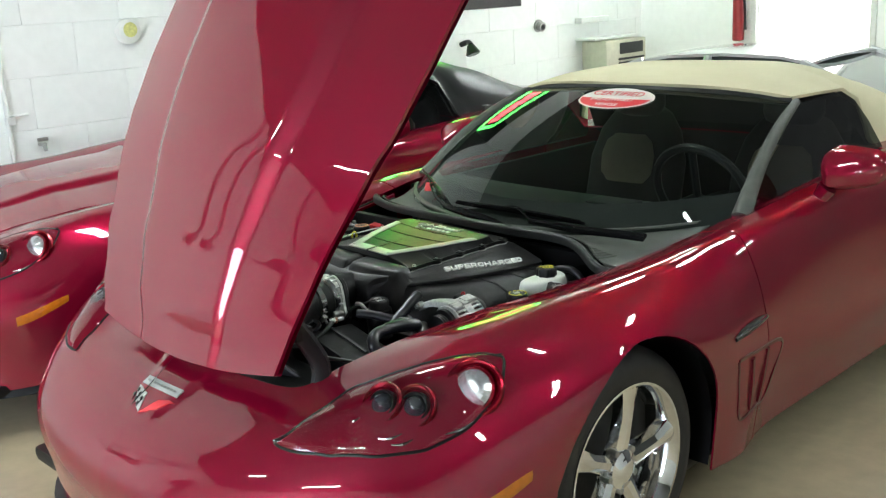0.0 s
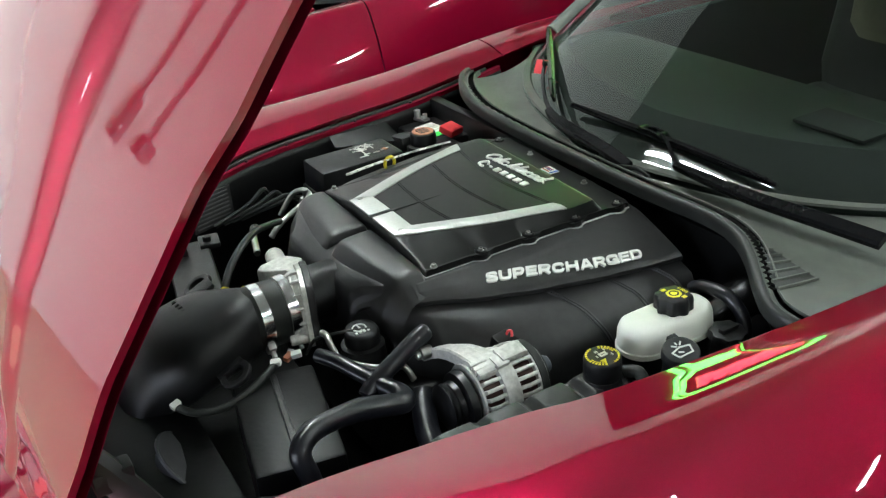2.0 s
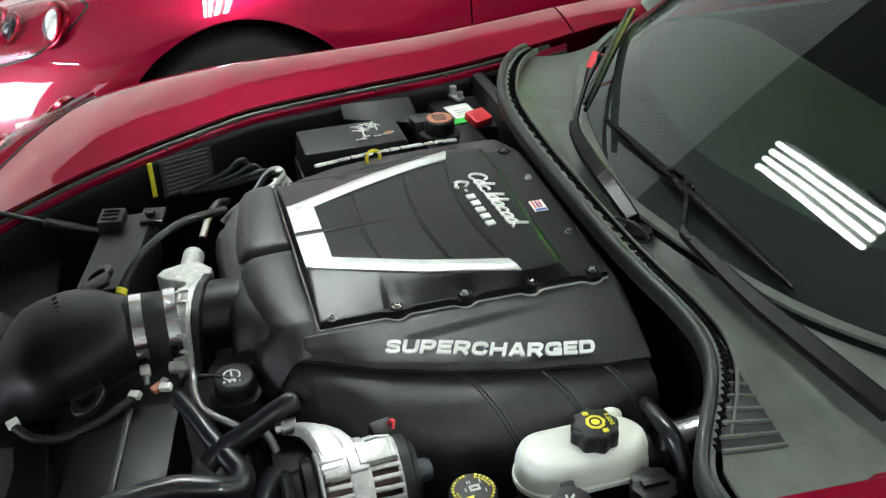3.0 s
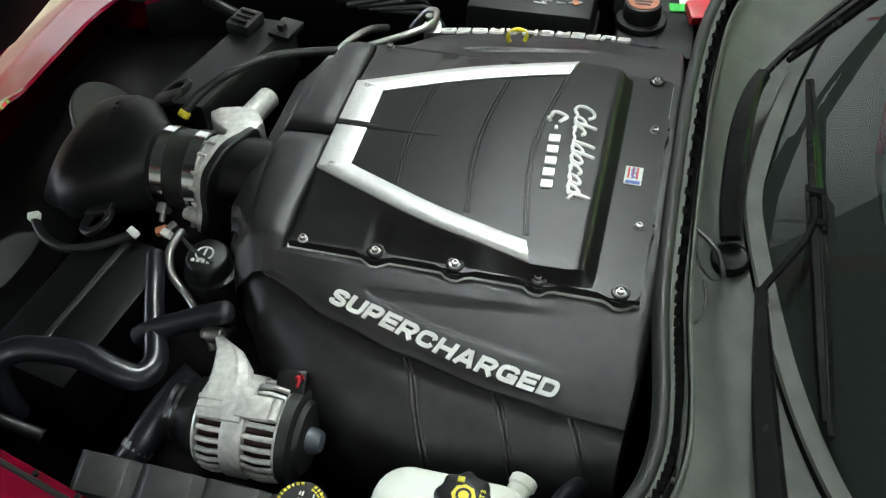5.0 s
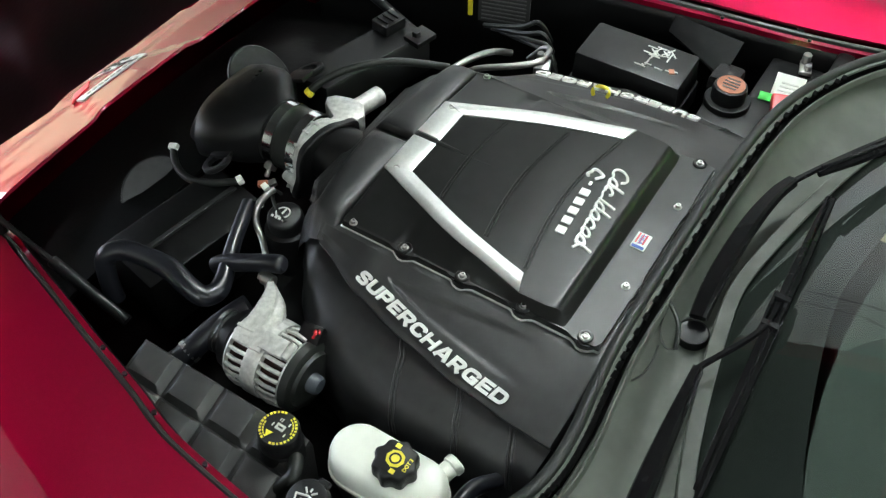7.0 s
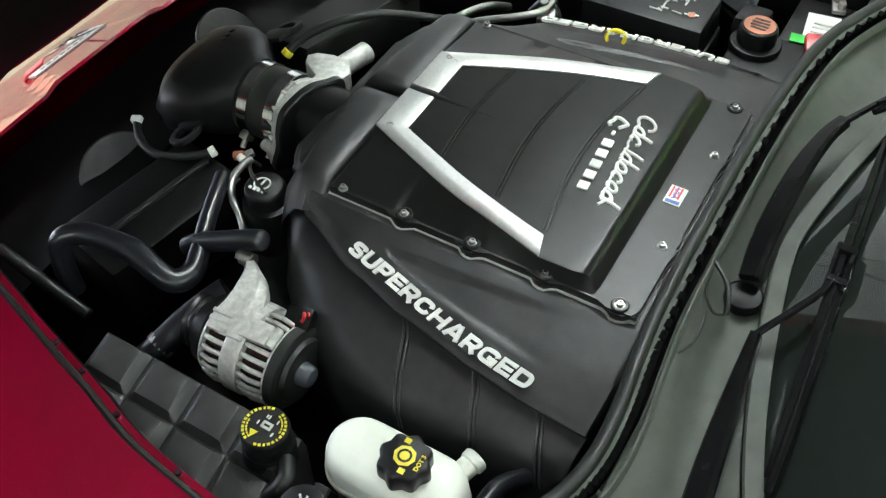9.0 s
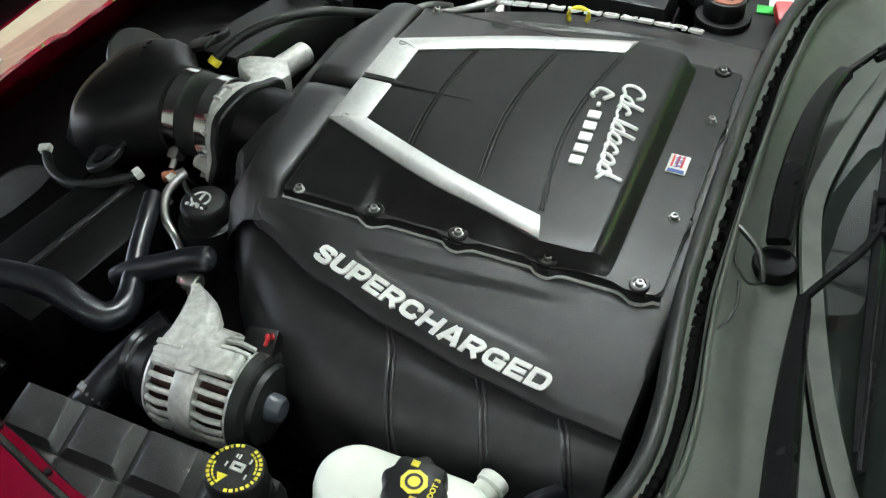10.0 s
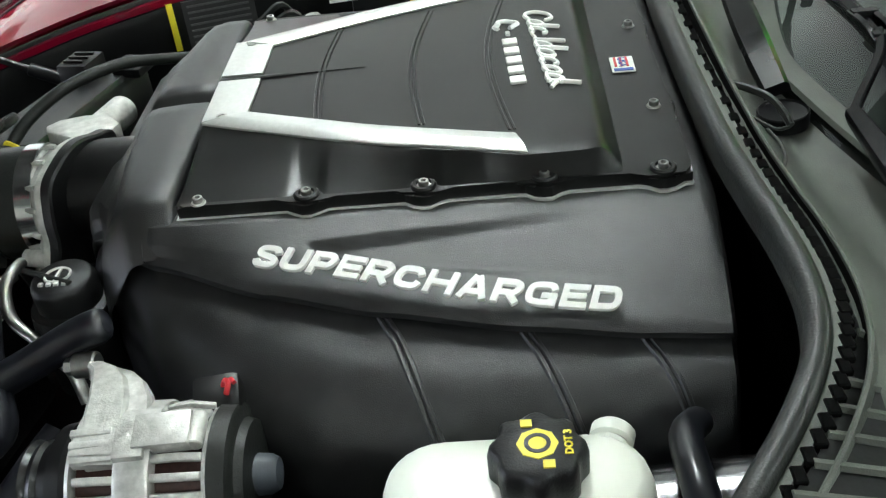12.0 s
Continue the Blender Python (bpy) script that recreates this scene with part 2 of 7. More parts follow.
def box(bm, centre, size, bevel=0.0, rot=(0, 0, 0), taper=1.0, segs=2):
    """A box with rounded edges; taper narrows its top."""
    got = bmesh.ops.create_cube(bm, size=1.0)
    vs = got["verts"]
    for v in vs:
        s = taper if v.co.z > 0 else 1.0
        v.co = Vector((v.co.x * size[0] * s, v.co.y * size[1] * s, v.co.z * size[2]))
    if bevel:
        es = list({e for v in vs for e in v.link_edges})
        got = bmesh.ops.bevel(bm, geom=es, offset=bevel, segments=segs, affect="EDGES", profile=0.6)
        vs = list({v for f in got["faces"] for v in f.verts} | {v for v in vs if v.is_valid})
    m = pose(*centre, *rot)
    bmesh.ops.transform(bm, matrix=m, verts=vs)
    return vs


def ring_axes(d):
    d = d.normalized()
    a = d.cross(Vector((0, 0, 1)) if abs(d.z) < 0.9 else Vector((1, 0, 0))).normalized()
    return a, d.cross(a)


def lathe(bm, base, axis, profile, seg=24, caps=True):
    """A turned body: profile rows are (distance along axis, radius)."""
    base, axis = Vector(base), Vector(axis).normalized()
    a, b = ring_axes(axis)
    rows = []
    for h, r in profile:
        rows.append([bm.verts.new(base + axis * h + (a * math.cos(6.28318 * k / seg) + b * math.sin(6.28318 * k / seg)) * r) for k in range(seg)])
    for r0, r1 in zip(rows, rows[1:]):
        for k in range(seg):
            bm.faces.new((r0[k], r0[(k + 1) % seg], r1[(k + 1) % seg], r1[k]))
    if caps:
        bm.faces.new(rows[0][::-1])
        bm.faces.new(rows[-1])
    return rows


def rod(bm, p0, p1, r, seg=12, bevel=0.15):
    p0, p1 = Vector(p0), Vector(p1)
    h = (p1 - p0).length
    b = min(r * bevel, h * 0.2)
    lathe(bm, p0, p1 - p0, [(0, r - b), (b, r), (h - b, r), (h, r - b)], seg)


def pipe(bm, pts, r, seg=12, n=None, flat=1.0):
    """A hose along a smooth curve through pts; r is one radius, or one for each point."""
    n = n or 6 * (len(pts) - 1) + 1
    way = curve(pts, n)
    rr = [r] * n if not isinstance(r, (list, tuple)) else [spline([(q, 0, 0) for q in r], (len(r) - 1) * i / (n - 1))[0] for i in range(n)]
    rows, a = [], None
    for i, p in enumerate(way):
        d = (way[min(i + 1, n - 1)] - way[max(i - 1, 0)]).normalized()
        if a is None:
            a = ring_axes(d)[0]
        a = (a - d * a.dot(d)).normalized()
        b = d.cross(a)
        rows.append([bm.verts.new(p + (a * math.cos(6.28318 * k / seg) + b * flat * math.sin(6.28318 * k / seg)) * rr[i]) for k in range(seg)])
    for r0, r1 in zip(rows, rows[1:]):
        for k in range(seg):
            bm.faces.new((r0[k], r0[(k + 1) % seg], r1[(k + 1) % seg], r1[k]))
    bm.faces.new(rows[0][::-1])
    bm.faces.new(rows[-1])


def loft(bm, rings, caps=True):
    """Closed rings of equal count joined into a body."""
    vs = skin(bm, rings, close_v=True)
    if caps:
        bm.faces.new(vs[0][::-1])
        bm.faces.new(vs[-1])


def prism(bm, outline, z0, z1, m=None):
    """An upright body over an outline of (x, y)."""
    lo = [bm.verts.new((x, y, z0)) for x, y in outline]
    hi = [bm.verts.new((x, y, z1)) for x, y in outline]
    k = len(outline)
    for i in range(k):
        bm.faces.new((lo[i], lo[(i + 1) % k], hi[(i + 1) % k], hi[i]))
    bm.faces.new(lo[::-1])
    bm.faces.new(hi)
    if m is not None:
        bmesh.ops.transform(bm, matrix=m, verts=lo + hi)
    return lo, hi


def lettering(text, height, depth=0.0015, bold=0.0):
    """A bmesh of raised letters, centred, in the xy plane."""
    cu = bpy.data.curves.new("letters", "FONT")
    cu.body, cu.size, cu.extrude, cu.offset = text, height / 0.7, depth, bold
    cu.align_x, cu.align_y = "CENTER", "CENTER"
    cu.resolution_u = 3
    ob = bpy.data.objects.new("letters", cu)
    scene.collection.objects.link(ob)
    me = bpy.data.meshes.new_from_object(ob.evaluated_get(bpy.context.evaluated_depsgraph_get()))
    bm = bmesh.new()
    bm.from_mesh(me)
    bpy.data.objects.remove(ob)
    bpy.data.curves.remove(cu)
    bpy.data.meshes.remove(me)
    return bm

# ---- car body ----
# Rows round the body from the nose's middle along the side to the tail: the inner top edge, the shoulder, the widest line and the bottom.
TOP = [(0, -0.640, 0.632), (0.22, -0.632, 0.635), (0.40, -0.605, 0.642), (0.448, -0.50, 0.675), (0.476, -0.42, 0.695), (0.502, -0.34, 0.712),
       (0.540, -0.22, 0.730), (0.576, -0.10, 0.744), (0.606, 0.0, 0.750), (0.633, 0.2, 0.755), (0.652, 0.4, 0.761), (0.676, 0.6, 0.776),
       (0.702, 0.85, 0.802), (0.72, 1.3, 0.834), (0.73, 1.9, 0.862), (0.72, 2.3, 0.88), (0.70, 2.685, 0.885), (0.66, 3.1, 0.87), (0.55, 3.42, 0.845), (0, 3.47, 0.85)]
SHOULDER = [(0, -0.788, 0.556), (0.26, -0.782, 0.559), (0.50, -0.742, 0.580), (0.65, -0.60, 0.652), (0.735, -0.46, 0.705), (0.785, -0.34, 0.733),
            (0.80, -0.22, 0.752), (0.808, -0.10, 0.762), (0.812, 0.0, 0.766), (0.815, 0.2, 0.768), (0.815, 0.4, 0.772), (0.822, 0.6, 0.784),
            (0.845, 0.85, 0.795), (0.86, 1.3, 0.805), (0.88, 1.9, 0.825), (0.90, 2.3, 0.835), (0.90, 2.685, 0.825), (0.85, 3.1, 0.80), (0.74, 3.45, 0.76), (0, 3.52, 0.77)]
WIDEST = [(0, -0.945, 0.40), (0.29, -0.93, 0.40), (0.56, -0.862, 0.41), (0.765, -0.725, 0.43), (0.88, -0.55, 0.46), (0.935, -0.37, 0.53),
          (0.955, -0.22, 0.585), (0.963, -0.10, 0.61), (0.965, 0.0, 0.615), (0.962, 0.2, 0.60), (0.952, 0.42, 0.545), (0.935, 0.6, 0.505),
          (0.920, 0.85, 0.46), (0.915, 1.3, 0.42), (0.932, 1.9, 0.45), (0.97, 2.3, 0.57), (0.98, 2.685, 0.60), (0.945, 3.1, 0.58), (0.84, 3.48, 0.56), (0, 3.56, 0.56)]
BOTTOM = [(0, -0.905, 0.17), (0.28, -0.895, 0.17), (0.54, -0.83, 0.17), (0.745, -0.70, 0.17), (0.865, -0.54, 0.175), (0.915, -0.405, 0.19),
          (0.92, -0.22, 0.20), (0.92, -0.10, 0.20), (0.92, 0.0, 0.20), (0.92, 0.2, 0.20), (0.915, 0.42, 0.19), (0.905, 0.6, 0.17),
          (0.855, 0.85, 0.165), (0.850, 1.3, 0.16), (0.860, 1.9, 0.165), (0.92, 2.3, 0.19), (0.93, 2.685, 0.2), (0.90, 3.1, 0.24), (0.80, 3.42, 0.28), (0, 3.5, 0.28)]
WHEEL_R, ARCH_R, HUB_Y = 0.325, 0.362, 0.050


def shell(s, v):
    """A place on the body's skin: s along the rows, v from 0 at the top edge to 1 at the bottom."""
    a, b, c, d = (spline(row, s) for row in (TOP, SHOULDER, WIDEST, BOTTOM))
    rise = 0.017 * min(1, max(0, (s - 2.2) / 3))
    inner = min(1, max(0, (s - 5.1) / 1.2)) * min(1, max(0, (12.6 - s) / 1.2))
    mid = a.lerp(b, 0.45 + 0.17 * inner) + Vector((0, 0, rise))
    low = b.lerp(c, 0.5) + Vector((b.x - c.x, b.y - c.y, 0)) * -0.17 + Vector((0, 0, 0.018))
    p = spline([a, mid, b, low, c, c.lerp(d, 0.55), d], v * 6)
    if s < 1.2 and v < 0.42:
        wide = lerp(0.135, 0.062, v / 0.42)
        rise = min(1.0, max(0.0, (wide - p.x) / 0.016)) * min(1.0, (0.42 - v) / 0.10)
        p = p + Vector((0, -0.004, 0.0065)) * rise * rise * (3 - 2 * rise)
    return p


def column(s, n, side=1):
    """n points down the skin, ending at the wheel's arch where there is one."""
    stop = 1.0
    for i in range(241):
        p = shell(s, i / 240)
        hub = HUB_Y if p.y < 1.3 else 2.685
        if p.x > 0.70 and p.z < 0.70 and math.hypot(p.y - hub, p.z - WHEEL_R) < ARCH_R:
            stop = (i - 1) / 240
            break
    way = [shell(s, min(stop, i / (n - 1))) for i in range(n)]
    return [Vector((p.x * side, p.y, p.z)) for p in way]


def stations(a, b, n):
    return [lerp(a, b, i / (n - 1)) for i in range(n)]


def skin_normal(s, v):
    e = 0.01
    return (shell(s + e, v) - shell(s - e, v)).cross(shell(s, v + e) - shell(s, v - e)).normalized() * -1


def hood_point(u, w):
    """The closed bonnet: u across from -1 to 1, w from its front to the windscreen."""
    y0 = -0.648 + 0.045 * u * u
    y1 = 0.50 + 0.10 * u * u
    y = lerp(y0, y1, w)
    xe = at_y([(-0.65, 0.415), (-0.60, 0.422), (-0.50, 0.456), (-0.34, 0.503), (-0.10, 0.573), (0.0, 0.603), (0.2, 0.633), (0.4, 0.65), (0.62, 0.672)], y)
    ze = at_y([(-0.65, 0.632), (-0.60, 0.642), (-0.50, 0.675), (-0.34, 0.712), (-0.10, 0.744), (0.2, 0.755), (0.4, 0.756), (0.62, 0.780)], y)
    t = min(1.0, max(0.0, (lerp(0.46, 0.56, min(1, w * 1.6)) - abs(u)) / lerp(0.080, 0.13, min(1, w * 1.4))))
    t = t * t * (3 - 2 * t)
    z = ze + (0.022 + 0.05 * w) * (1 - abs(u) ** 2) * min(1, w * 6 + 0.15) + 0.024 * t * min(1.0, 0.30 + w * 1.3)
    return Vector((u * xe * 0.992, y, z))


def front_screen(u, v):
    base = Vector((u * 0.70, 0.5195 + 0.125 * (math.sqrt(u * u + 0.0036) - 0.06) + 0.248 * u ** 4, 0.776 + 0.034 * u * u))
    head = Vector((u * 0.605, 1.30 + 0.15 * u * u, 1.155 - 0.045 * u * u))
    return base.lerp(head, v) + Vector((0, -0.018, 0.030)) * math.sin(math.pi * v)


def wheel(car, x, y, side):
    hub = Vector((x * side, y, WHEEL_R))
    out = Vector((side, 0, 0))
    w = part("wheel", bmesh.new(), CHROME, car, "chrome five-spoke alloy wheel")
    bm = bmesh.new()
    prof = [(-0.25, 0.225), (-0.262, 0.25), (-0.265, 0.285), (-0.245, 0.312), (-0.215, 0.323), (-0.14, 0.325), (-0.065, 0.323), (-0.035, 0.313), (-0.012, 0.288), (-0.008, 0.262), (-0.016, 0.238), (-0.022, 0.225)]
    rows = lathe(bm, hub, out, prof, 72, caps=False)
    for k in range(72):
        bm.faces.new((rows[0][k], rows[-1][k], rows[-1][(k + 1) % 72], rows[0][(k + 1) % 72]))
    part("tyre", bm, TYRE, w, "black low-profile tyre")
    bm = bmesh.new()
    lathe(bm, hub, out, [(-0.20, 0.20), (-0.06, 0.214), (-0.03, 0.222), (-0.016, 0.236), (-0.012, 0.236), (-0.012, 0.229), (-0.02, 0.222), (-0.05, 0.208), (-0.19, 0.192)], 72, caps=False)
    part("rim", bm, CHROME, w)
    bm = bmesh.new()
    lathe(bm, hub - out * 0.17, out, [(0, 0.19), (0.02, 0.19), (0.025, 0.165), (0.03, 0.05)], 48)
    part("brake_disc", bm, DARK, w, "dark brake disc")
    for k in range(5):
        a = 6.28318 * (k + 0.12) / 5
        rad, tan = Vector((0, math.cos(a), math.sin(a))), Vector((0, -math.sin(a), math.cos(a)))
        bm = bmesh.new()
        rings = []
        for t, wd, dp in ((0.03, 0.036, 0.0), (0.08, 0.030, 0.004), (0.14, 0.026, 0.002), (0.19, 0.032, -0.002), (0.222, 0.044, -0.004)):
            c = hub + rad * t + out * (-0.045 + dp + 0.10 * t)
            rings.append([c + tan * wd * 1.0 - out * 0.035, c + tan * wd * 0.85 - out * 0.006, c + tan * wd * 0.3 + out * 0.005,
                          c - tan * wd * 0.3 + out * 0.005, c - tan * wd * 0.85 - out * 0.006, c - tan * wd * 1.0 - out * 0.035])
        loft(bm, rings)
        part("spoke", bm, CHROME, w, angle=30)
    bm = bmesh.new()
    lathe(bm, hub - out * 0.05, out, [(0, 0.055), (0.02, 0.052), (0.028, 0.034), (0.032, 0.030), (0.034, 0.012)], 32)
    part("centre_cap", bm, CHROME, w)
    for k in range(5):
        a = 6.28318 * (k + 0.62) / 5
        bm = bmesh.new()
        rod(bm, hub + Vector((0, math.cos(a), math.sin(a))) * 0.058 - out * 0.06, hub + Vector((0, math.cos(a), math.sin(a))) * 0.058 - out * 0.03, 0.010, 8)
        part("lug_nut", bm, STEEL, w)


LAMP_TOP = [(1.97, 0.335), (2.34, 0.245), (2.95, 0.20), (3.45, 0.225), (3.94, 0.255), (4.5, 0.285), (4.92, 0.315), (5.17, 0.355)]
LAMP_LOW = [(1.97, 0.345), (2.34, 0.40), (2.71, 0.44), (3.2, 0.475), (3.7, 0.495), (4.19, 0.49), (4.6, 0.465), (4.9, 0.43), (5.17, 0.365)]


def headlight(car, side):
    place = lambda s, v, off: (lambda p: Vector((p.x * side, p.y, p.z)))(shell(s, v) + skin_normal(s, v) * off)
    rows = []
    for s in stations(1.97, 5.17, 44):
        va, vb = at_y(LAMP_TOP, s), at_y(LAMP_LOW, s)
        rows.append([(s, lerp(va, vb, j / 10)) for j in range(11)])
    bm = sheet([[place(s, v, 0.003) for s, v in r] for r in rows])
    lamp = part("headlight", bm, LAMP_RED, car, "swept headlight with red housing under a clear cover")
    bm = bmesh.new()
    loop = [place(*r[0], 0.005) for r in rows] + [place(*r[-1], 0.005) for r in rows[::-1]]
    pipe(bm, loop[::2] + loop[:1], 0.004, 6, n=140)
    part("gasket", bm, BAY, lamp, "black rubber gasket")
    for s, v, r, mat in ((3.2, 0.335, 0.035, SATIN), (3.60, 0.385, 0.035, SATIN), (4.46, 0.405, 0.052, CHROME)):
        c, nrm = shell(s, v), skin_normal(s, v)
        nrm = (nrm + Vector((0, -0.9, 0))).normalized()
        c, nrm = Vector((c.x * side, c.y, c.z)), Vector((nrm.x * side, nrm.y, nrm.z))
        bm = bmesh.new()
        lathe(bm, c - nrm * 0.012, nrm, [(0, r), (0.018, r), (0.021, r * 0.92), (0.016, r * 0.85), (0.012, r * 0.80)], 28)
        part("projector" if mat == SATIN else "turn_lamp", bm, SATIN if mat == SATIN else LAMP_RED, lamp)
        bm = bmesh.new()
        if mat == SATIN:
            lathe(bm, c - nrm * 0.002, nrm, [(0, r * 0.80), (0.010, r * 0.74), (0.020, r * 0.50), (0.024, r * 0.1)], 28)
            part("lens", bm, GLASSY, lamp, "dark domed projector lens")
        else:
            lathe(bm, c - nrm * 0.004, nrm, [(0, r * 0.95), (0.012, r * 0.86), (0.020, r * 0.62), (0.024, r * 0.35), (0.025, r * 0.08)], 18)
            part("reflector", bm, RIBBED, lamp, "silvered ribbed turn lamp", smooth=False)
    # moulded bowls and bright steps in the housing
    for s, v, r in ((3.2, 0.335, 0.050), (3.60, 0.385, 0.050), (4.46, 0.405, 0.066)):
        c, nrm = place(s, v, 0.004), skin_normal(s, v)
        nrm = (Vector((nrm.x * side, nrm.y, nrm.z)) + Vector((0, -0.5, 0))).normalized()
        bm = bmesh.new()
        lathe(bm, c, nrm, [(-0.006, r * 1.06), (0.004, r * 1.03), (0.007, r * 0.97), (0.002, r * 0.86), (-0.004, r * 0.76)], 32, caps=False)
        part("bowl_rim", bm, LAMP_RED, lamp)
    for s0, v0, s1, v1 in ((3.15, 0.430, 3.42, 0.438), (3.30, 0.455, 3.55, 0.460), (3.95, 0.478, 4.40, 0.478), (2.80, 0.350, 2.92, 0.352), (3.85, 0.320, 3.97, 0.318)):
        bm = bmesh.new()
        pipe(bm, [place(lerp(s0, s1, q), lerp(v0, v1, q) + 0.006 * math.sin(3.14 * q), 0.006) for q in stations(0, 1, 6)], [0.002, 0.004, 0.002], 8)
        part("bright_step", bm, CHROME, lamp, "bright moulded step in the housing")
    # dark wells between the lamps
    bm = sheet([[place(s, v, 0.0045) for s, v in [(s, lerp(at_y(LAMP_TOP, s) + 0.03, at_y(LAMP_LOW, s) - 0.04, j / 5)) for j in range(6)]] for s in stations(2.95, 3.85, 12)])
    part("lamp_well", bm, LAMP_RED, lamp, "")
    bm = sheet([[place(s, v, 0.016 * math.sin(math.pi * j / 10) ** 0.6 + 0.0045) for j, (s, v) in enumerate(r)] for r in rows])
    part("lens_cover", bm, LENS, lamp, "clear polycarbonate cover").visible_shadow = False
    # fog lamp in the lower bumper
    bm = sheet([[place(ss, vv, 0.003) for vv in stations(0.735 + 0.02 * abs(ss - 3.2), 0.835 - 0.02 * abs(ss - 3.2), 5)] for ss in stations(2.55, 3.85, 12)], 0.004)
    fog = part("fog_lamp", bm, DARK, car, "round fog lamp in a dark bumper recess")
    c, nrm = place(3.2, 0.785, 0.006), skin_normal(3.2, 0.785)
    bm = bmesh.new()
    lathe(bm, c, Vector((nrm.x * side, nrm.y, nrm.z)), [(0, 0.040), (0.008, 0.040), (0.012, 0.034), (0.006, 0.028), (0.012, 0.010)], 24)
    part("lens", bm, CHROME, fog, "clear round lens")
    # side marker and the joint between bumper and fender
    bm = sheet([[place(s, v + 0.018 * abs(t - 0.5) ** 3 * (1 if k < 3 else -1), 0.004 + 0.004 * math.sin(math.pi * k / 6)) for k, v in enumerate(stations(lerp(0.655, 0.675, t), lerp(0.715, 0.715, t), 7))] for t, s in zip(stations(0, 1, 14), stations(3.95, 4.97, 14))], 0.006)
    part("side_marker", bm, AMBER, car, "amber side marker lamp")
    bm = bmesh.new()
    pipe(bm, [place(s, v, 0.0) for s, v in ((3.75, 0.53), (4.1, 0.56), (4.55, 0.61), (5.1, 0.645), (5.66, 0.68))], 0.0018, 6, n=30)
    part("bumper_joint", bm, BAY, car, "narrow joint between bumper and fender")


def seat(car, x):
    bm = bmesh.new()
    box(bm, (x, 1.62, 0.40), (0.50, 0.52, 0.20), 0.06)
    s = part("seat", bm, SEAT_DARK, car, "dark leather bucket seat with a tan insert")
    bm = bmesh.new()
    loft(bm, [[Vector((x + w * math.copysign(abs(math.cos(a)) ** 0.6, math.cos(a)), y + d * math.sin(a), z)) for a in stations(0, 6.28318 * 19 / 20, 20)] for z, y, w, d in ((0.42, 1.86, 0.22, 0.07), (0.55, 1.88, 0.25, 0.09), (0.75, 1.93, 0.25, 0.08), (0.88, 1.96, 0.21, 0.07), (0.96, 1.98, 0.15, 0.05), (0.985, 1.985, 0.10, 0.03))])
    part("backrest", bm, SEAT_DARK, s, angle=60)
    bm = bmesh.new()
    loft(bm, [[Vector((x + w * math.copysign(abs(math.cos(a)) ** 0.7, math.cos(a)), y + d * math.sin(a), z)) for a in stations(0, 6.28318 * 19 / 20, 20)] for z, y, w, d in ((0.945, 1.955, 0.08, 0.03), (0.96, 1.95, 0.115, 0.048), (1.00, 1.952, 0.13, 0.055), (1.05, 1.96, 0.125, 0.05), (1.085, 1.97, 0.10, 0.038), (1.095, 1.975, 0.06, 0.02))])
    part("headrest", bm, SEAT_DARK, s, angle=60)
    bm = bmesh.new()
    loft(bm, [[Vector((x + w * math.copysign(abs(math.cos(a)) ** 0.7, math.cos(a)), y + d * math.sin(a), z)) for a in stations(0, 6.28318 * 19 / 20, 20)] for z, y, w, d in ((0.66, 1.83, 0.10, 0.02), (0.70, 1.835, 0.135, 0.032), (0.78, 1.852, 0.14, 0.034), (0.84, 1.868, 0.12, 0.03), (0.87, 1.878, 0.08, 0.02))])
    part("insert", bm, LEATHER, s, "rounded tan leather insert", angle=60)


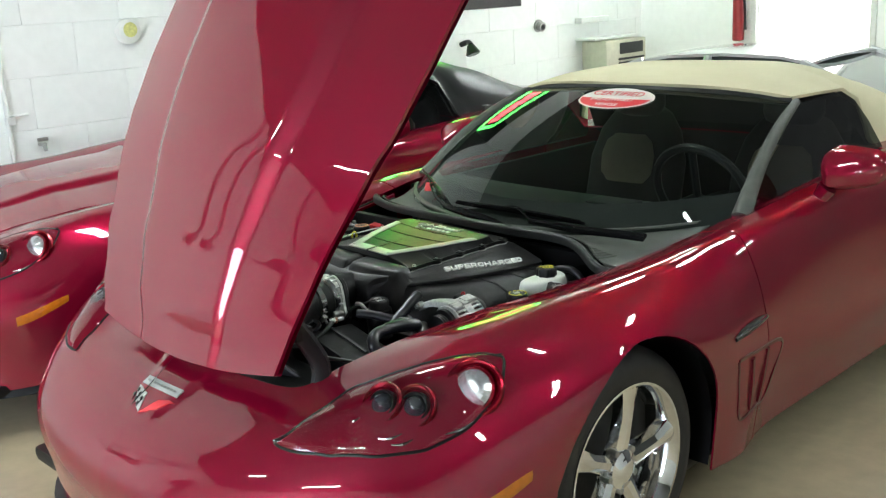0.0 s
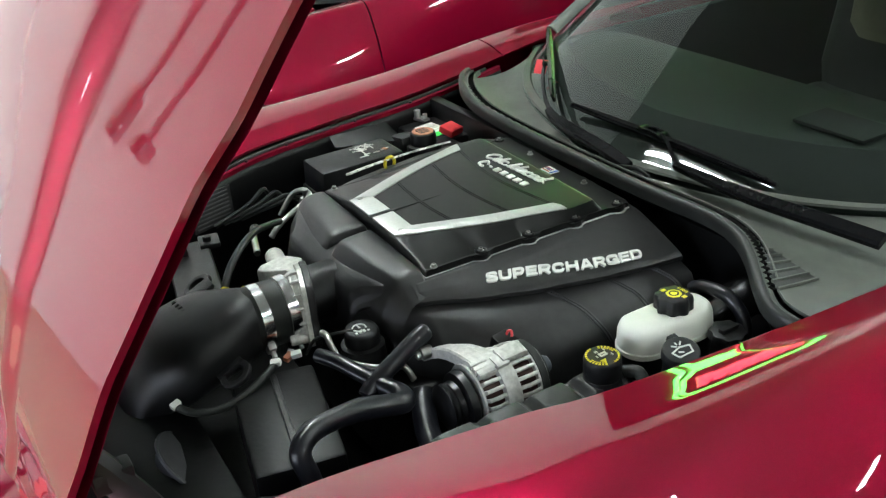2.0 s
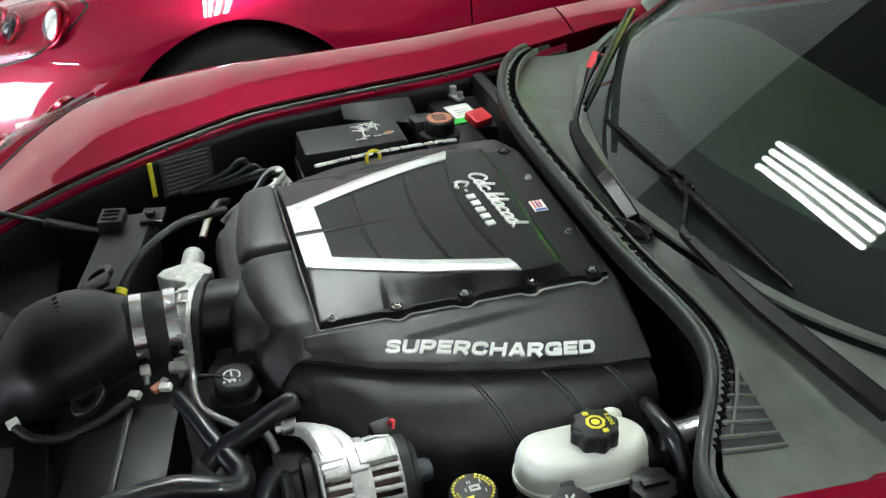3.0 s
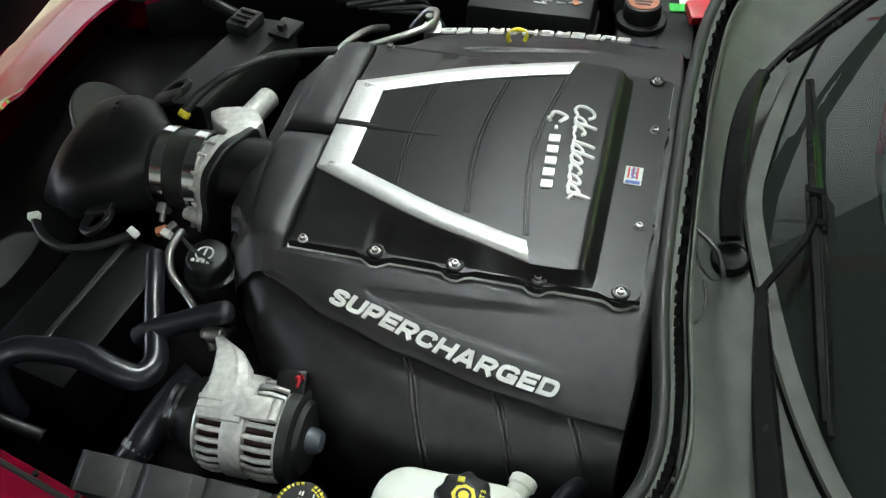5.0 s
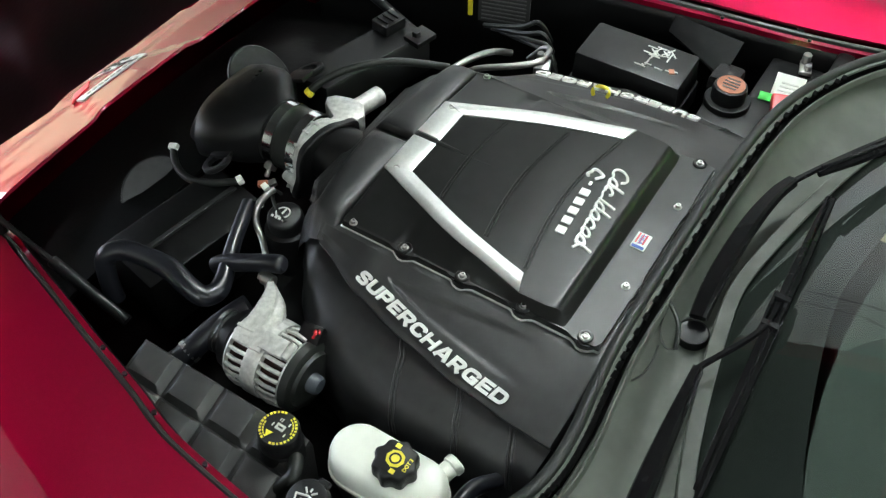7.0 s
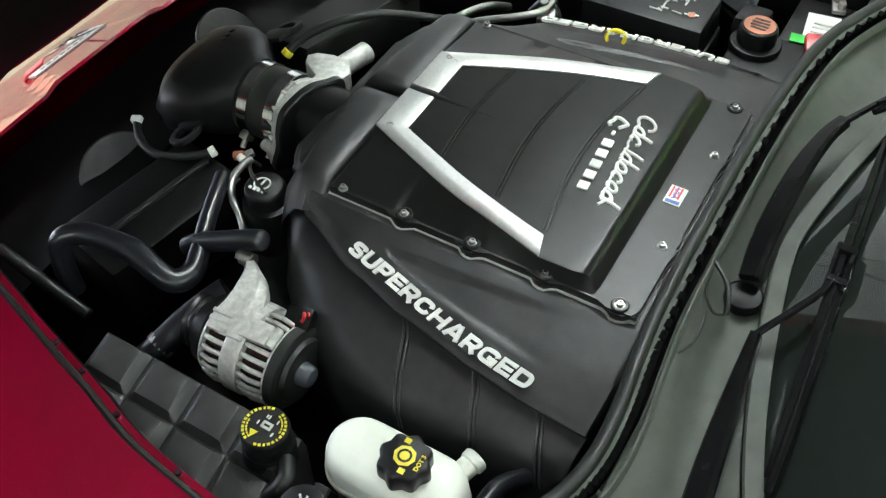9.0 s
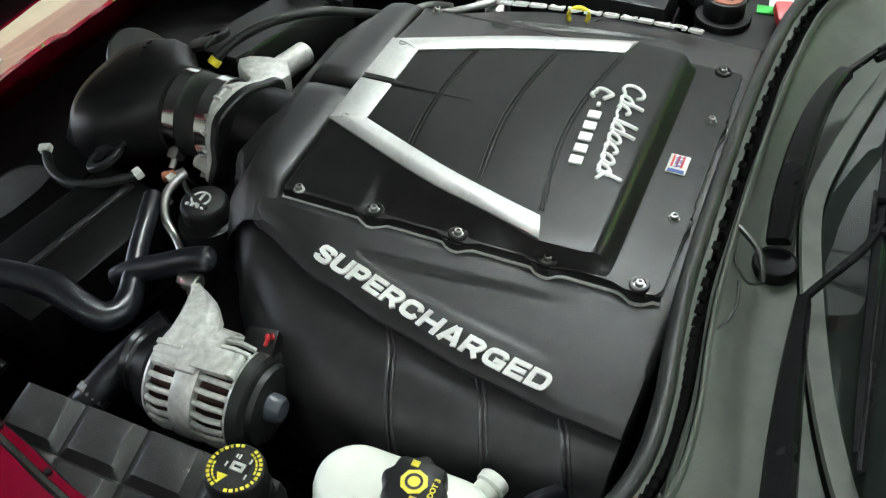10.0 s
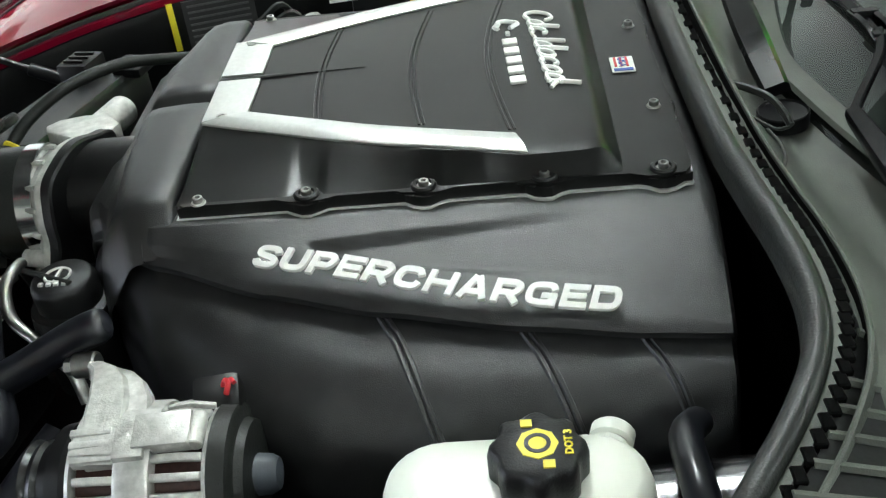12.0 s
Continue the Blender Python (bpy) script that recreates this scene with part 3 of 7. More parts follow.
def car_body(car, paint, soft_top):
    """All that both red cars have in common."""
    bm = sheet([column(abs(s), 46, side=-1 if s < 0 else 1) for s in stations(-11.5, 11.5, 381)], -0.006)
    part("front_clip", bm, paint, car, "glossy metallic red nose, bumper and front fenders")
    for side in (1, -1):
        bm = sheet([column(s, 34, side=side) for s in stations(11.52, 14.0, 36)], -0.006)
        part("door", bm, paint, car, "red door")
        bm = sheet([column(s, 34, side=side) for s in stations(14.03, 19.0, 70)], -0.006)
        part("quarter_panel", bm, paint, car, "red rear quarter panel")
        # mirror: a wedge-shaped pod on a low foot
        bm = bmesh.new()
        rings = []
        for t in range(9):
            k = 0.25 + 0.75 * math.sin(math.pi * min(1, (t + 0.3) / 6) * 0.5)
            cc = Vector((0.895 * side, 1.20 + 0.018 * t, 0.890 + 0.003 * t))
            ring = []
            for j in range(20):
                an = 6.28318 * j / 20
                px, pz = math.copysign(abs(math.cos(an)) ** 0.6, math.cos(an)), math.copysign(abs(math.sin(an)) ** 0.6, math.sin(an))
                ring.append(cc + Vector(((px * 0.098 + 0.012) * side * k, 0.02 * px, (pz * (0.062 - 0.012 * px) + 0.008) * k)))
            rings.append(ring)
        loft(bm, rings)
        mir = part("door_mirror", bm, paint, car, "red door mirror")
        bm = bmesh.new()
        pipe(bm, [(0.80 * side, 1.22, 0.775), (0.82 * side, 1.23, 0.81), (0.85 * side, 1.24, 0.86)], [0.052, 0.036, 0.046], 12, flat=0.7)
        part("stalk", bm, paint, mir)
        # vent behind the wheel: raised rim and slats, darker red for the recess's shade
        def on_side(y, z, off):
            k = min((abs(shell(ss, vv).y - y) * 2 + abs(shell(ss, vv).z - z), ss, vv) for ss in stations(9.6, 12.2, 40) for vv in stations(0.40, 0.98, 40))
            p = shell(k[1], k[2])
            return Vector(((p.x + off) * side, y, z))
        bm = bmesh.new()
        rim = [(0.505, 0.500), (0.53, 0.39), (0.56, 0.30), (0.655, 0.30), (0.745, 0.30), (0.775, 0.39), (0.80, 0.475), (0.65, 0.49)]
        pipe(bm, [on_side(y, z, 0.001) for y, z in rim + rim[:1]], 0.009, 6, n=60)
        vent = part("side_vent", bm, VENT_SHADE_RED, car, "side vent of raised lines, darker red for a recess's shade")
        for y0, y1 in ((0.60, 0.625), (0.70, 0.69)):
            bm = bmesh.new()
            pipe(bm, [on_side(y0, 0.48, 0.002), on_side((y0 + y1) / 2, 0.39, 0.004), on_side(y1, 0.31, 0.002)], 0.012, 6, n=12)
            part("slat", bm, VENT_SHADE_RED, vent)
        bm = bmesh.new()
        c0, c1 = on_side(0.49, 0.568, 0.008), on_side(0.71, 0.574, 0.008)
        pipe(bm, [c0, c0.lerp(c1, 0.3) + Vector((0, 0, 0.003)), c0.lerp(c1, 0.7) + Vector((0, 0, 0.003)), c1], [0.006, 0.012, 0.012, 0.006], 10, flat=1.0)
        emblem = part("fender_emblem", bm, SATIN, car, "dark chrome emblem bar above the vent")
        bm = bmesh.new()
        pipe(bm, [c0.lerp(c1, 0.1) + Vector((0.008 * side, 0, 0.007)), c0.lerp(c1, 0.9) + Vector((0.008 * side, 0, 0.007))], 0.004, 8, n=8)
        part("bright_edge", bm, CHROME, emblem, "polished edge")
        headlight(car, side)
        wheel(car, 0.912, HUB_Y, side)
        wheel(car, 0.925, 2.685, side)
        for hy in (HUB_Y, 2.685):
            bm = bmesh.new()
            rows = []
            for k in range(25):
                a = math.pi * (k / 24 * 1.2 - 0.1)
                rows.append([Vector((x * side, hy + math.cos(a) * 0.375, WHEEL_R + math.sin(a) * 0.375)) for x in (0.60, 0.75, 0.915)])
            skin(bm, rows)
            part("arch_liner", bm, BAY, car, "black wheel arch liner")
        # side glass
        rows = []
        for y in stations(0.95, 2.02, 18):
            zt = at_y([(0.95, 0.835), (1.2, 0.965), (1.46, 1.10), (1.85, 1.105), (1.93, 1.03), (2.02, 0.85)], y)
            rows.append([Vector((lerp(0.73, 0.73 - 0.36 * (zt - 0.82), k / 5) * side, y, lerp(0.82, zt, k / 5))) for k in range(6)])
        bm = sheet(rows)
        part("side_window", bm, SIDE_GLASS, car, "dark side window").visible_shadow = False
        # windscreen pillar
        bm = bmesh.new()
        pipe(bm, [front_screen(1.02 * side, v) + Vector((0.005 * side, 0.012, 0.0)) for v in (-0.02, 0.25, 0.5, 0.75, 0.985)], [0.032, 0.025, 0.021, 0.019, 0.014], 10, flat=1.0)
        part("windscreen_pillar", bm, COWL, car, "dark grey windscreen pillar")
        seat(car, 0.37 * side)
    bm = sheet([[front_screen(u, v) for v in stations(-0.05, 1, 14)] for u in stations(-1, 1, 33)])
    part("windscreen", bm, GLASS, car, "raked tinted windscreen").visible_shadow = False
    bm = bmesh.new()
    pipe(bm, [front_screen(u, 1.0) + Vector((0, 0.012, -0.004)) for u in (-1, -0.5, 0, 0.5, 1)], 0.018, 8)
    part("windscreen_header", bm, RUBBER, car, "black windscreen header")
    bm = sheet([[front_screen(u, v) + Vector((0, 0.004, -0.006)) for v in stations(-0.05, 0.15 + 0.03 * abs(u) ** 3, 5)] for u in stations(-1, 1, 33)])
    part("black_band", bm, HEADLINER, car, "black band printed along the foot of the glass")
    # dashboard, wheel, cabin floor
    bm = sheet([[Vector((u * 0.66, lerp(0.66 + 0.20 * u * u, 1.16, v), 0.775 + 0.035 * math.sin(math.pi * v) - 0.02 * v)) for v in stations(0, 1, 10)] + [Vector((u * 0.66, 1.19, 0.70)), Vector((u * 0.66, 1.12, 0.45))] for u in stations(-1, 1, 15)])
    dash = part("dashboard", bm, DASH, car, "dark grey dashboard")
    bm = bmesh.new()
    box(bm, (0.24, 0.90, 0.806), (0.17, 0.10, 0.008), 0.003)
    part("dash_vent", bm, HEADLINER, dash)
    bm = bmesh.new()
    c, ax = Vector((0.37, 1.26, 0.79)), Vector((0, 0.92, 0.38)).normalized()
    a, b = ring_axes(ax)
    ringp = [c + (a * math.cos(6.28318 * k / 24) + b * math.sin(6.28318 * k / 24)) * 0.185 for k in range(25)]
    pipe(bm, ringp, 0.017, 8, n=49)
    for k in (0, 1, 2):
        an = 6.28318 * k / 3 + 0.52
        rod(bm, c - ax * 0.03, c + (a * math.cos(an) + b * math.sin(an)) * 0.18, 0.015, 8)
    part("steering_wheel", bm, SATIN, car, "dark leather steering wheel")
    bm = bmesh.new()
    box(bm, (0, 1.75, 0.24), (1.5, 2.3, 0.06), 0.02)
    box(bm, (0, 1.75, 0.42), (0.22, 1.2, 0.34), 0.05)
    box(bm, (0, 2.25, 0.60), (1.4, 0.06, 0.62), 0.02)
    box(bm, (0, 2.20, 0.72), (1.00, 0.05, 0.66), 0.02)
    part("cabin_floor", bm, DASH, car, "dark cabin floor and bulkhead")
    for side in (1, -1):
        bm = bmesh.new()
        box(bm, (0.71 * side, 1.45, 0.56), (0.03, 1.25, 0.46), 0.012)
        part("door_trim", bm, DASH, car, "dark inner door trim")
    # deck behind the seats
    bm = sheet([[Vector((u * at_y([(1.95, 0.73), (2.3, 0.72), (2.685, 0.70), (3.1, 0.66), (3.42, 0.54)], y), y + 0.04 * (1 - u * u), at_y([(1.95, 0.865), (2.3, 0.88), (2.685, 0.885), (3.1, 0.87), (3.42, 0.845)], y) + 0.02 * (1 - u * u))) for u in stations(-1, 1, 13)] for y in stations(1.98, 3.42, 14)], -0.006)
    part("boot_lid", bm, paint, car, "red boot lid")
    # roof
    rows = []
    for y in stations(1.30, 2.95, 34):
        zt = at_y([(1.30, 1.160), (1.38, 1.178), (1.5, 1.191), (1.85, 1.195), (2.2, 1.165), (2.5, 1.085), (2.75, 0.98), (2.95, 0.885)], y)
        hw = at_y([(1.30, 0.605), (1.5, 0.618), (1.8, 0.63), (2.0, 0.66), (2.15, 0.69), (2.95, 0.66)], y)
        low = at_y([(1.30, 1.112), (1.5, 1.112), (1.8, 1.108), (1.9, 1.06), (2.02, 0.86), (2.95, 0.86)], y)
        rows.append([Vector((u * hw, y + 0.15 * u * u * max(0, 1 - (y - 1.30) * 2.2), zt - (zt - low) * abs(u) ** 3.4)) for u in stations(-1, 1, 29)])
    bm = sheet(rows, -0.012)
    lining = sheet([[p + Vector((0, 0, -0.022)) for p in r] for r in rows])
    part("headliner", lining, HEADLINER, car, "black roof lining")
    if soft_top:
        part("soft_top", bm, FABRIC, car, "closed cream canvas convertible top")
    else:
        part("roof", bm, ROOF_BLACK, car, "black coupe roof")
    # windscreen seal, rear bar and floor pan
    bm = bmesh.new()
    box(bm, (0, 1.3, 0.17), (1.66, 4.2, 0.05), 0.02)
    part("floor_pan", bm, BAY, car, "black underbody")
    # lower grille
    bm = sheet([[shell(abs(s), v) * 1 + Vector((0, -0.004, 0)) if s >= 0 else (lambda p: Vector((-p.x, p.y - 0.004, p.z)))(shell(-s, v)) for v in stations(0.70, 0.93, 8)] for s in stations(-1.6, 1.6, 25)])
    part("grille", bm, DARK, car, "black lower grille")
    bm = bmesh.new()
    loop = [(lambda p: Vector((p.x * (1 if s >= 0 else -1), p.y - 0.02, p.z - 0.015)))(shell(abs(s), 1.0)) for s in stations(-4.6, 4.6, 30)]
    skin(bm, [[p + Vector((0, 0.03, 0.02)) for p in loop], loop, [p + Vector((0, -0.015, -0.012)) for p in loop], [p + Vector((0, 0.03, -0.02)) for p in loop]])
    part("air_dam", bm, BLACK, car, "black chin spoiler")


def bonnet(car, paint, lift):
    """The bonnet, hinged at the nose and lifted by that many degrees."""
    turn = Matrix.Translation((0, -0.696, 0.602)) @ Matrix.Rotation(radians(lift), 4, "X") @ Matrix.Translation((0, 0.696, -0.602))
    bm = sheet([[hood_point(u, w) for w in stations(0, 1, 60)] for u in stations(-1, 1, 113)], -0.010)
    bmesh.ops.transform(bm, matrix=turn, verts=bm.verts)
    hood = part("bonnet", bm, paint, car, "raised metallic red bonnet hinged at the nose" if lift else "closed metallic red bonnet")
    if lift:
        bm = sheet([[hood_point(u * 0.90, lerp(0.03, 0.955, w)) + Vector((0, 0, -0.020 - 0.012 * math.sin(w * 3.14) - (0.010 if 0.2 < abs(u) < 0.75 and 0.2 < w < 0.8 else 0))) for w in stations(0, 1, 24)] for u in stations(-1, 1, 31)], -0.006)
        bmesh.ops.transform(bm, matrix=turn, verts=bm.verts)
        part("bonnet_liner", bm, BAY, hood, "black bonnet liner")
        for side in (1, -1):
            bm = sheet([[hood_point(lerp(0.86, 0.994, v) * side, w) + Vector((0, 0, -0.0135 - 0.004 * (1 - v))) for v in stations(0, 1, 5)] for w in stations(0.004, 0.996, 30)])
            bmesh.ops.transform(bm, matrix=turn, verts=bm.verts)
            part("inner_flange", bm, PAINT, hood, "red painted inner flange")
        for side in (1, -1):
            bm = bmesh.new()
            pipe(bm, [(0.405 * side, -0.625, 0.82), (0.42 * side, -0.60, 0.79), (0.43 * side, -0.555, 0.70), (0.43 * side, -0.56, 0.645)], 0.016, 8, flat=1.5)
            box(bm, (0.42 * side, -0.595, 0.785), (0.03, 0.05, 0.03), 0.005)
            part("hinge", bm, BLACK, hood, "black steel bonnet hinge")
            bm = bmesh.new()
            a, b = Vector((0.432 * side, -0.545, 0.712)), Vector((0.425 * side, -0.29, 0.60))
            rod(bm, b, b.lerp(a, 0.55), 0.010, 10)
            rod(bm, b.lerp(a, 0.5), a, 0.005, 8)
            part("gas_strut", bm, SATIN, hood, "black gas strut")
    return hood


def nose_badge(car):
    """A flat badge of crossed shapes with a strip above it."""
    def on_nose(x, y):
        best = min((shell(abs(x) / 0.24, v / 200) for v in range(20, 140)), key=lambda p: abs(p.y - y))
        return Vector((x, best.y, best.z))
    def plate(name, corners, mat, label, lift=0.004):
        up = Vector((0, -0.45, 0.9)).normalized()
        (ax, ay), (bx, by), (cx, cy), (dx, dy) = corners
        grid = [[on_nose(lerp(lerp(ax, bx, i / 6), lerp(dx, cx, i / 6), j / 4), lerp(lerp(ay, by, i / 6), lerp(dy, cy, i / 6), j / 4)) + up * (lift + 0.0042) for j in range(5)] for i in range(7)]
        part(name, sheet(grid, 0.004), mat, badge, label)
    badge = part("nose_badge", bmesh.new(), CHROME, car, "crossed flags nose badge with a strip above")
    plate("strip", [(-0.085, -0.732), (0.085, -0.732), (0.085, -0.756), (-0.085, -0.756)], SILVER, "silver strip", 0.004)
    plate("flag", [(-0.085, -0.762), (-0.03, -0.775), (0.0, -0.822), (-0.05, -0.80)], SILVER, "chequered silver flag")
    plate("flag", [(0.09, -0.765), (0.035, -0.778), (0.0, -0.822), (0.055, -0.80)], RED_PL, "red flag")
    for i in range(9):
        plate("strip_mark", [(-0.072 + 0.0160 * i, -0.7410), (-0.062 + 0.0160 * i, -0.7410), (-0.062 + 0.0160 * i, -0.7465), (-0.072 + 0.0160 * i, -0.7465)], STEEL, "", 0.0060)
    for i in range(3):
        for j in range(2):
            x0, y0 = -0.075 + 0.02 * i, -0.77 - 0.008 * i - 0.014 * j
            plate("check", [(x0, y0), (x0 + 0.01, y0 - 0.003), (x0 + 0.012, y0 - 0.011), (x0 + 0.002, y0 - 0.008)], SATIN, "", 0.0055)


convertible = thing("sports_car", "dark red convertible with raised bonnet and cream canvas top", "car")
car_body(convertible, PAINT, True)
bonnet(convertible, PAINT, 54.0)
nose_badge(convertible)
# price stickers on the windscreen
def screen_patch(u0, v0, u1, v1, off, n=10, round_ends=False):
    rows = []
    for i in range(n + 1):
        t = i / n
        if round_ends:
            h = math.sqrt(max(0.0, 1 - (2 * t - 1) ** 2))
            va, vb = (v0 + v1) / 2 - (v1 - v0) / 2 * h, (v0 + v1) / 2 + (v1 - v0) / 2 * h
        else:
            va, vb = v0, v1
        rows.append([front_screen(lerp(u0, u1, t), lerp(va, vb, k / 4)) + Vector((0, -0.5, 0.85)) * off for k in range(5)])
    return sheet(rows)


coupe = thing("sports_car", "dark red coupe with closed bonnet parked beside the convertible", "car", at=(0, 0, 0))
car_body(coupe, PAINT, False)
bonnet(coupe, PAINT, 0.0)
nose_badge(coupe)
coupe.location = (-2.27, -0.02, 0.0)

# ---- the room ----
X0, X1, Y0, Y1, ZC = ROOM
bm = bmesh.new()
box(bm, ((X0 + X1) / 2, (Y0 + Y1) / 2, -0.05), (X1 - X0 + 0.4, Y1 - Y0 + 0.4, 0.10))
tagged(part("floor", bm, FLOOR, None, "tan sealed concrete floor with stains"), kind="structure", category="floor")
bm = bmesh.new()
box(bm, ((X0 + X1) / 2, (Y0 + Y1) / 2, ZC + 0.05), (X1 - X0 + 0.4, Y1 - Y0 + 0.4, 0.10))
tagged(part("ceiling", bm, CEILING, None, "ceiling coloured dark as if unlit"), kind="structure", category="ceiling")
DOOR_B = (-2.30, -1.28, 2.5)   # opening in the back wall
bm = bmesh.new()
box(bm, (X0 - 0.1, (Y0 + Y1) / 2, ZC / 2), (0.2, Y1 - Y0 + 0.4, ZC))
wall_west = tagged(part("wall_west", bm, JOINT, None, "white painted concrete block wall"), kind="structure", category="wall")
bm = bmesh.new()
for a, b, z0, z1 in ((X0, DOOR_B[0], 0, ZC), (DOOR_B[1], 1.6, 0, ZC), (DOOR_B[0], DOOR_B[1], DOOR_B[2], ZC)):
    box(bm, ((a + b) / 2, Y1 + 0.1, (z0 + z1) / 2), (b - a, 0.2, z1 - z0))
tagged(part("wall_north", bm, WALL, None, "white painted wall with an open doorway"), kind="structure", category="wall")
# unseen stretch of wall, coloured dark so that the red door reflects less light
bm = bmesh.new()
box(bm, ((1.6 + X1) / 2, Y1 + 0.1, ZC / 2), (X1 - 1.6, 0.2, ZC))
tagged(part("wall_north_east", bm, GREY_WALL, None, "unseen wall coloured dark for the door's reflection"), kind="structure", category="wall")
bm = bmesh.new()
box(bm, (X1 + 0.1, (Y0 + Y1) / 2, ZC / 2), (0.2, Y1 - Y0 + 0.4, ZC))
tagged(part("wall_east", bm, WALL, None, "plain white painted wall"), kind="structure", category="wall")
bm = bmesh.new()
for a, b, z0, z1 in ((X0, GATE[0], 0, ZC), (GATE[1], X1, 0, ZC), (GATE[0], GATE[1], GATE[2], ZC)):
    box(bm, ((a + b) / 2, Y0 - 0.1, (z0 + z1) / 2), (b - a, 0.2, z1 - z0))
tagged(part("wall_south", bm, WALL, None, "white painted wall with an open garage door"), kind="structure", category="wall")
bm = bmesh.new()
box(bm, (0, 0, -0.12), (120, 120, 0.1))
tagged(part("ground", bm, OUTSIDE, None, "bright concrete yard outside"), kind="structure", category="ground")

# ceiling lamps: bare tubes under a white tray
def ceiling_lamp(x, y, tubes, long):
    ob = thing("ceiling_light", f"{('one', 'two', 'three', 'four')[tubes - 1]}-tube fluorescent ceiling light with a black tray", "ceiling light", "ceiling lights")
    bm = bmesh.new()
    box(bm, (0, 0, LAMP_Z + 0.03), (long, 0.075 * tubes, 0.05), 0.01)
    part("tray", bm, TRAY, ob)
    for k in (-1, 1):
        bm = bmesh.new()
        rod(bm, (k * long * 0.35, 0, LAMP_Z + 0.05), (k * long * 0.35, 0, ZC), 0.006, 8)
        part("hanger", bm, SATIN, ob, "thin hanging rod")
    for k in range(tubes):
        yy = 0.066 * (k - (tubes - 1) / 2)
        bm = bmesh.new()
        rod(bm, (-long / 2 + 0.03, yy, LAMP_Z - 0.022), (long / 2 - 0.03, yy, LAMP_Z - 0.022), 0.016, 10)
        part("tube", bm, TUBE, ob, "lit fluorescent tube")
    ob.location = (x, y, 0)
    return ob


# (-2.6, 5.5) and (3.7, 0.9) are added fill lamps for corner and engine flank
LAMPS = [(-1.18, 0.09, 4, 1.16), (1.15, 1.0, 1, 0.5), (-0.3, 3.2, 2, 0.6), (1.3, 3.1, 2, 0.5), (2.8, 3.2, 2, 0.6), (-2.6, 5.5, 2, 1.2),
         (-1.5, -2.75, 1, 0.55), (0.9, -4.0, 1, 1.2), (4.4, -1.2, 2, 1.2), (3.7, 0.9, 2, 1.2), (4.7, 5.2, 1, 1.2), (0.4, 5.6, 2, 1.2)]
for x, y, tubes, long in LAMPS:
    ceiling_lamp(x, y, tubes, long)

# panel that glows by itself, standing in for daylight outside the doorway
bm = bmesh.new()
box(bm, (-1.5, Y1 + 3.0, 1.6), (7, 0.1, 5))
tagged(part("backdrop", bm, GLOW, None, "glowing panel in place of the daylight beyond the doorway"), kind="structure", category="backdrop")

# ---- engine bay of the convertible ----
car = convertible
LEAN_ENGINE = Matrix.Translation((0, 0, 0.75)) @ Matrix.Rotation(radians(1.8), 4, "Y") @ Matrix.Translation((0, 0, -0.75))


def engine_part(name, bm, mat, parent, label="", **kw):
    bmesh.ops.transform(bm, matrix=LEAN_ENGINE, verts=bm.verts)
    return part(name, bm, mat, parent, label, **kw)


# supercharger housing: half sections along its length
CREASE_X = [(-0.125, 0.150), (-0.10, 0.185), (-0.05, 0.226), (0.05, 0.272), (0.14, 0.298), (0.25, 0.321), (0.34, 0.331), (0.42, 0.334)]
CREASE_Z = [(-0.125, 0.728), (-0.10, 0.742), (-0.05, 0.748), (0.05, 0.746), (0.14, 0.742), (0.25, 0.738), (0.34, 0.733), (0.42, 0.730)]
FLANK_X = [(-0.125, 0.165), (-0.10, 0.21), (-0.05, 0.275), (0.03, 0.345), (0.10, 0.372), (0.19, 0.388), (0.29, 0.385), (0.37, 0.377), (0.42, 0.372)]
TOP_Z = [(-0.135, 0.745), (-0.12, 0.760), (-0.10, 0.768), (-0.05, 0.772), (0.40, 0.770), (0.42, 0.766)]


def housing_section(y):
    cx, cz, fx, tz = (at_y(tb, y) for tb in (CREASE_X, CREASE_Z, FLANK_X, TOP_Z))
    tx = min(0.205, cx - 0.02)
    pts = [(0.0, tz), (tx * 0.6, tz), (tx, tz), (lerp(tx, cx, 0.5), lerp(tz, cz, 0.42)), (cx - 0.007, cz + 0.005), (cx, cz),
           (cx - 0.001, cz - 0.006), (cx - 0.007, cz - 0.011), (lerp(cx, fx, 0.2), lerp(cz - 0.010, 0.695, 0.18)), (lerp(cx, fx, 0.65), lerp(cz, 0.695, 0.55)), (fx, 0.690), (fx + 0.012, 0.655), (fx + 0.013, 0.60), (fx + 0.010, 0.56)]
    return pts


def scoop(x, y):
    """Depth of the long shallow scoop between the lid and the lettering: a rounded tip in front, running out to the rear."""
    if y < 0.080:
        return 0.0
    t = (y - 0.080) / 0.25
    hi, lo = lerp(0.231, 0.216, min(1, t)), 0.233 + 0.058 * min(1, t) ** 0.62
    rise = min(1.0, max(0.0, (x - hi) / 0.006)) if x < (hi + lo) / 2 else min(1.0, max(0.0, (lo - x) / 0.006))
    rise = rise * rise * (3 - 2 * rise)
    return 0.0062 * rise * max(0.0, 1 - max(0.0, t - 0.25) / 0.75)


rows = []
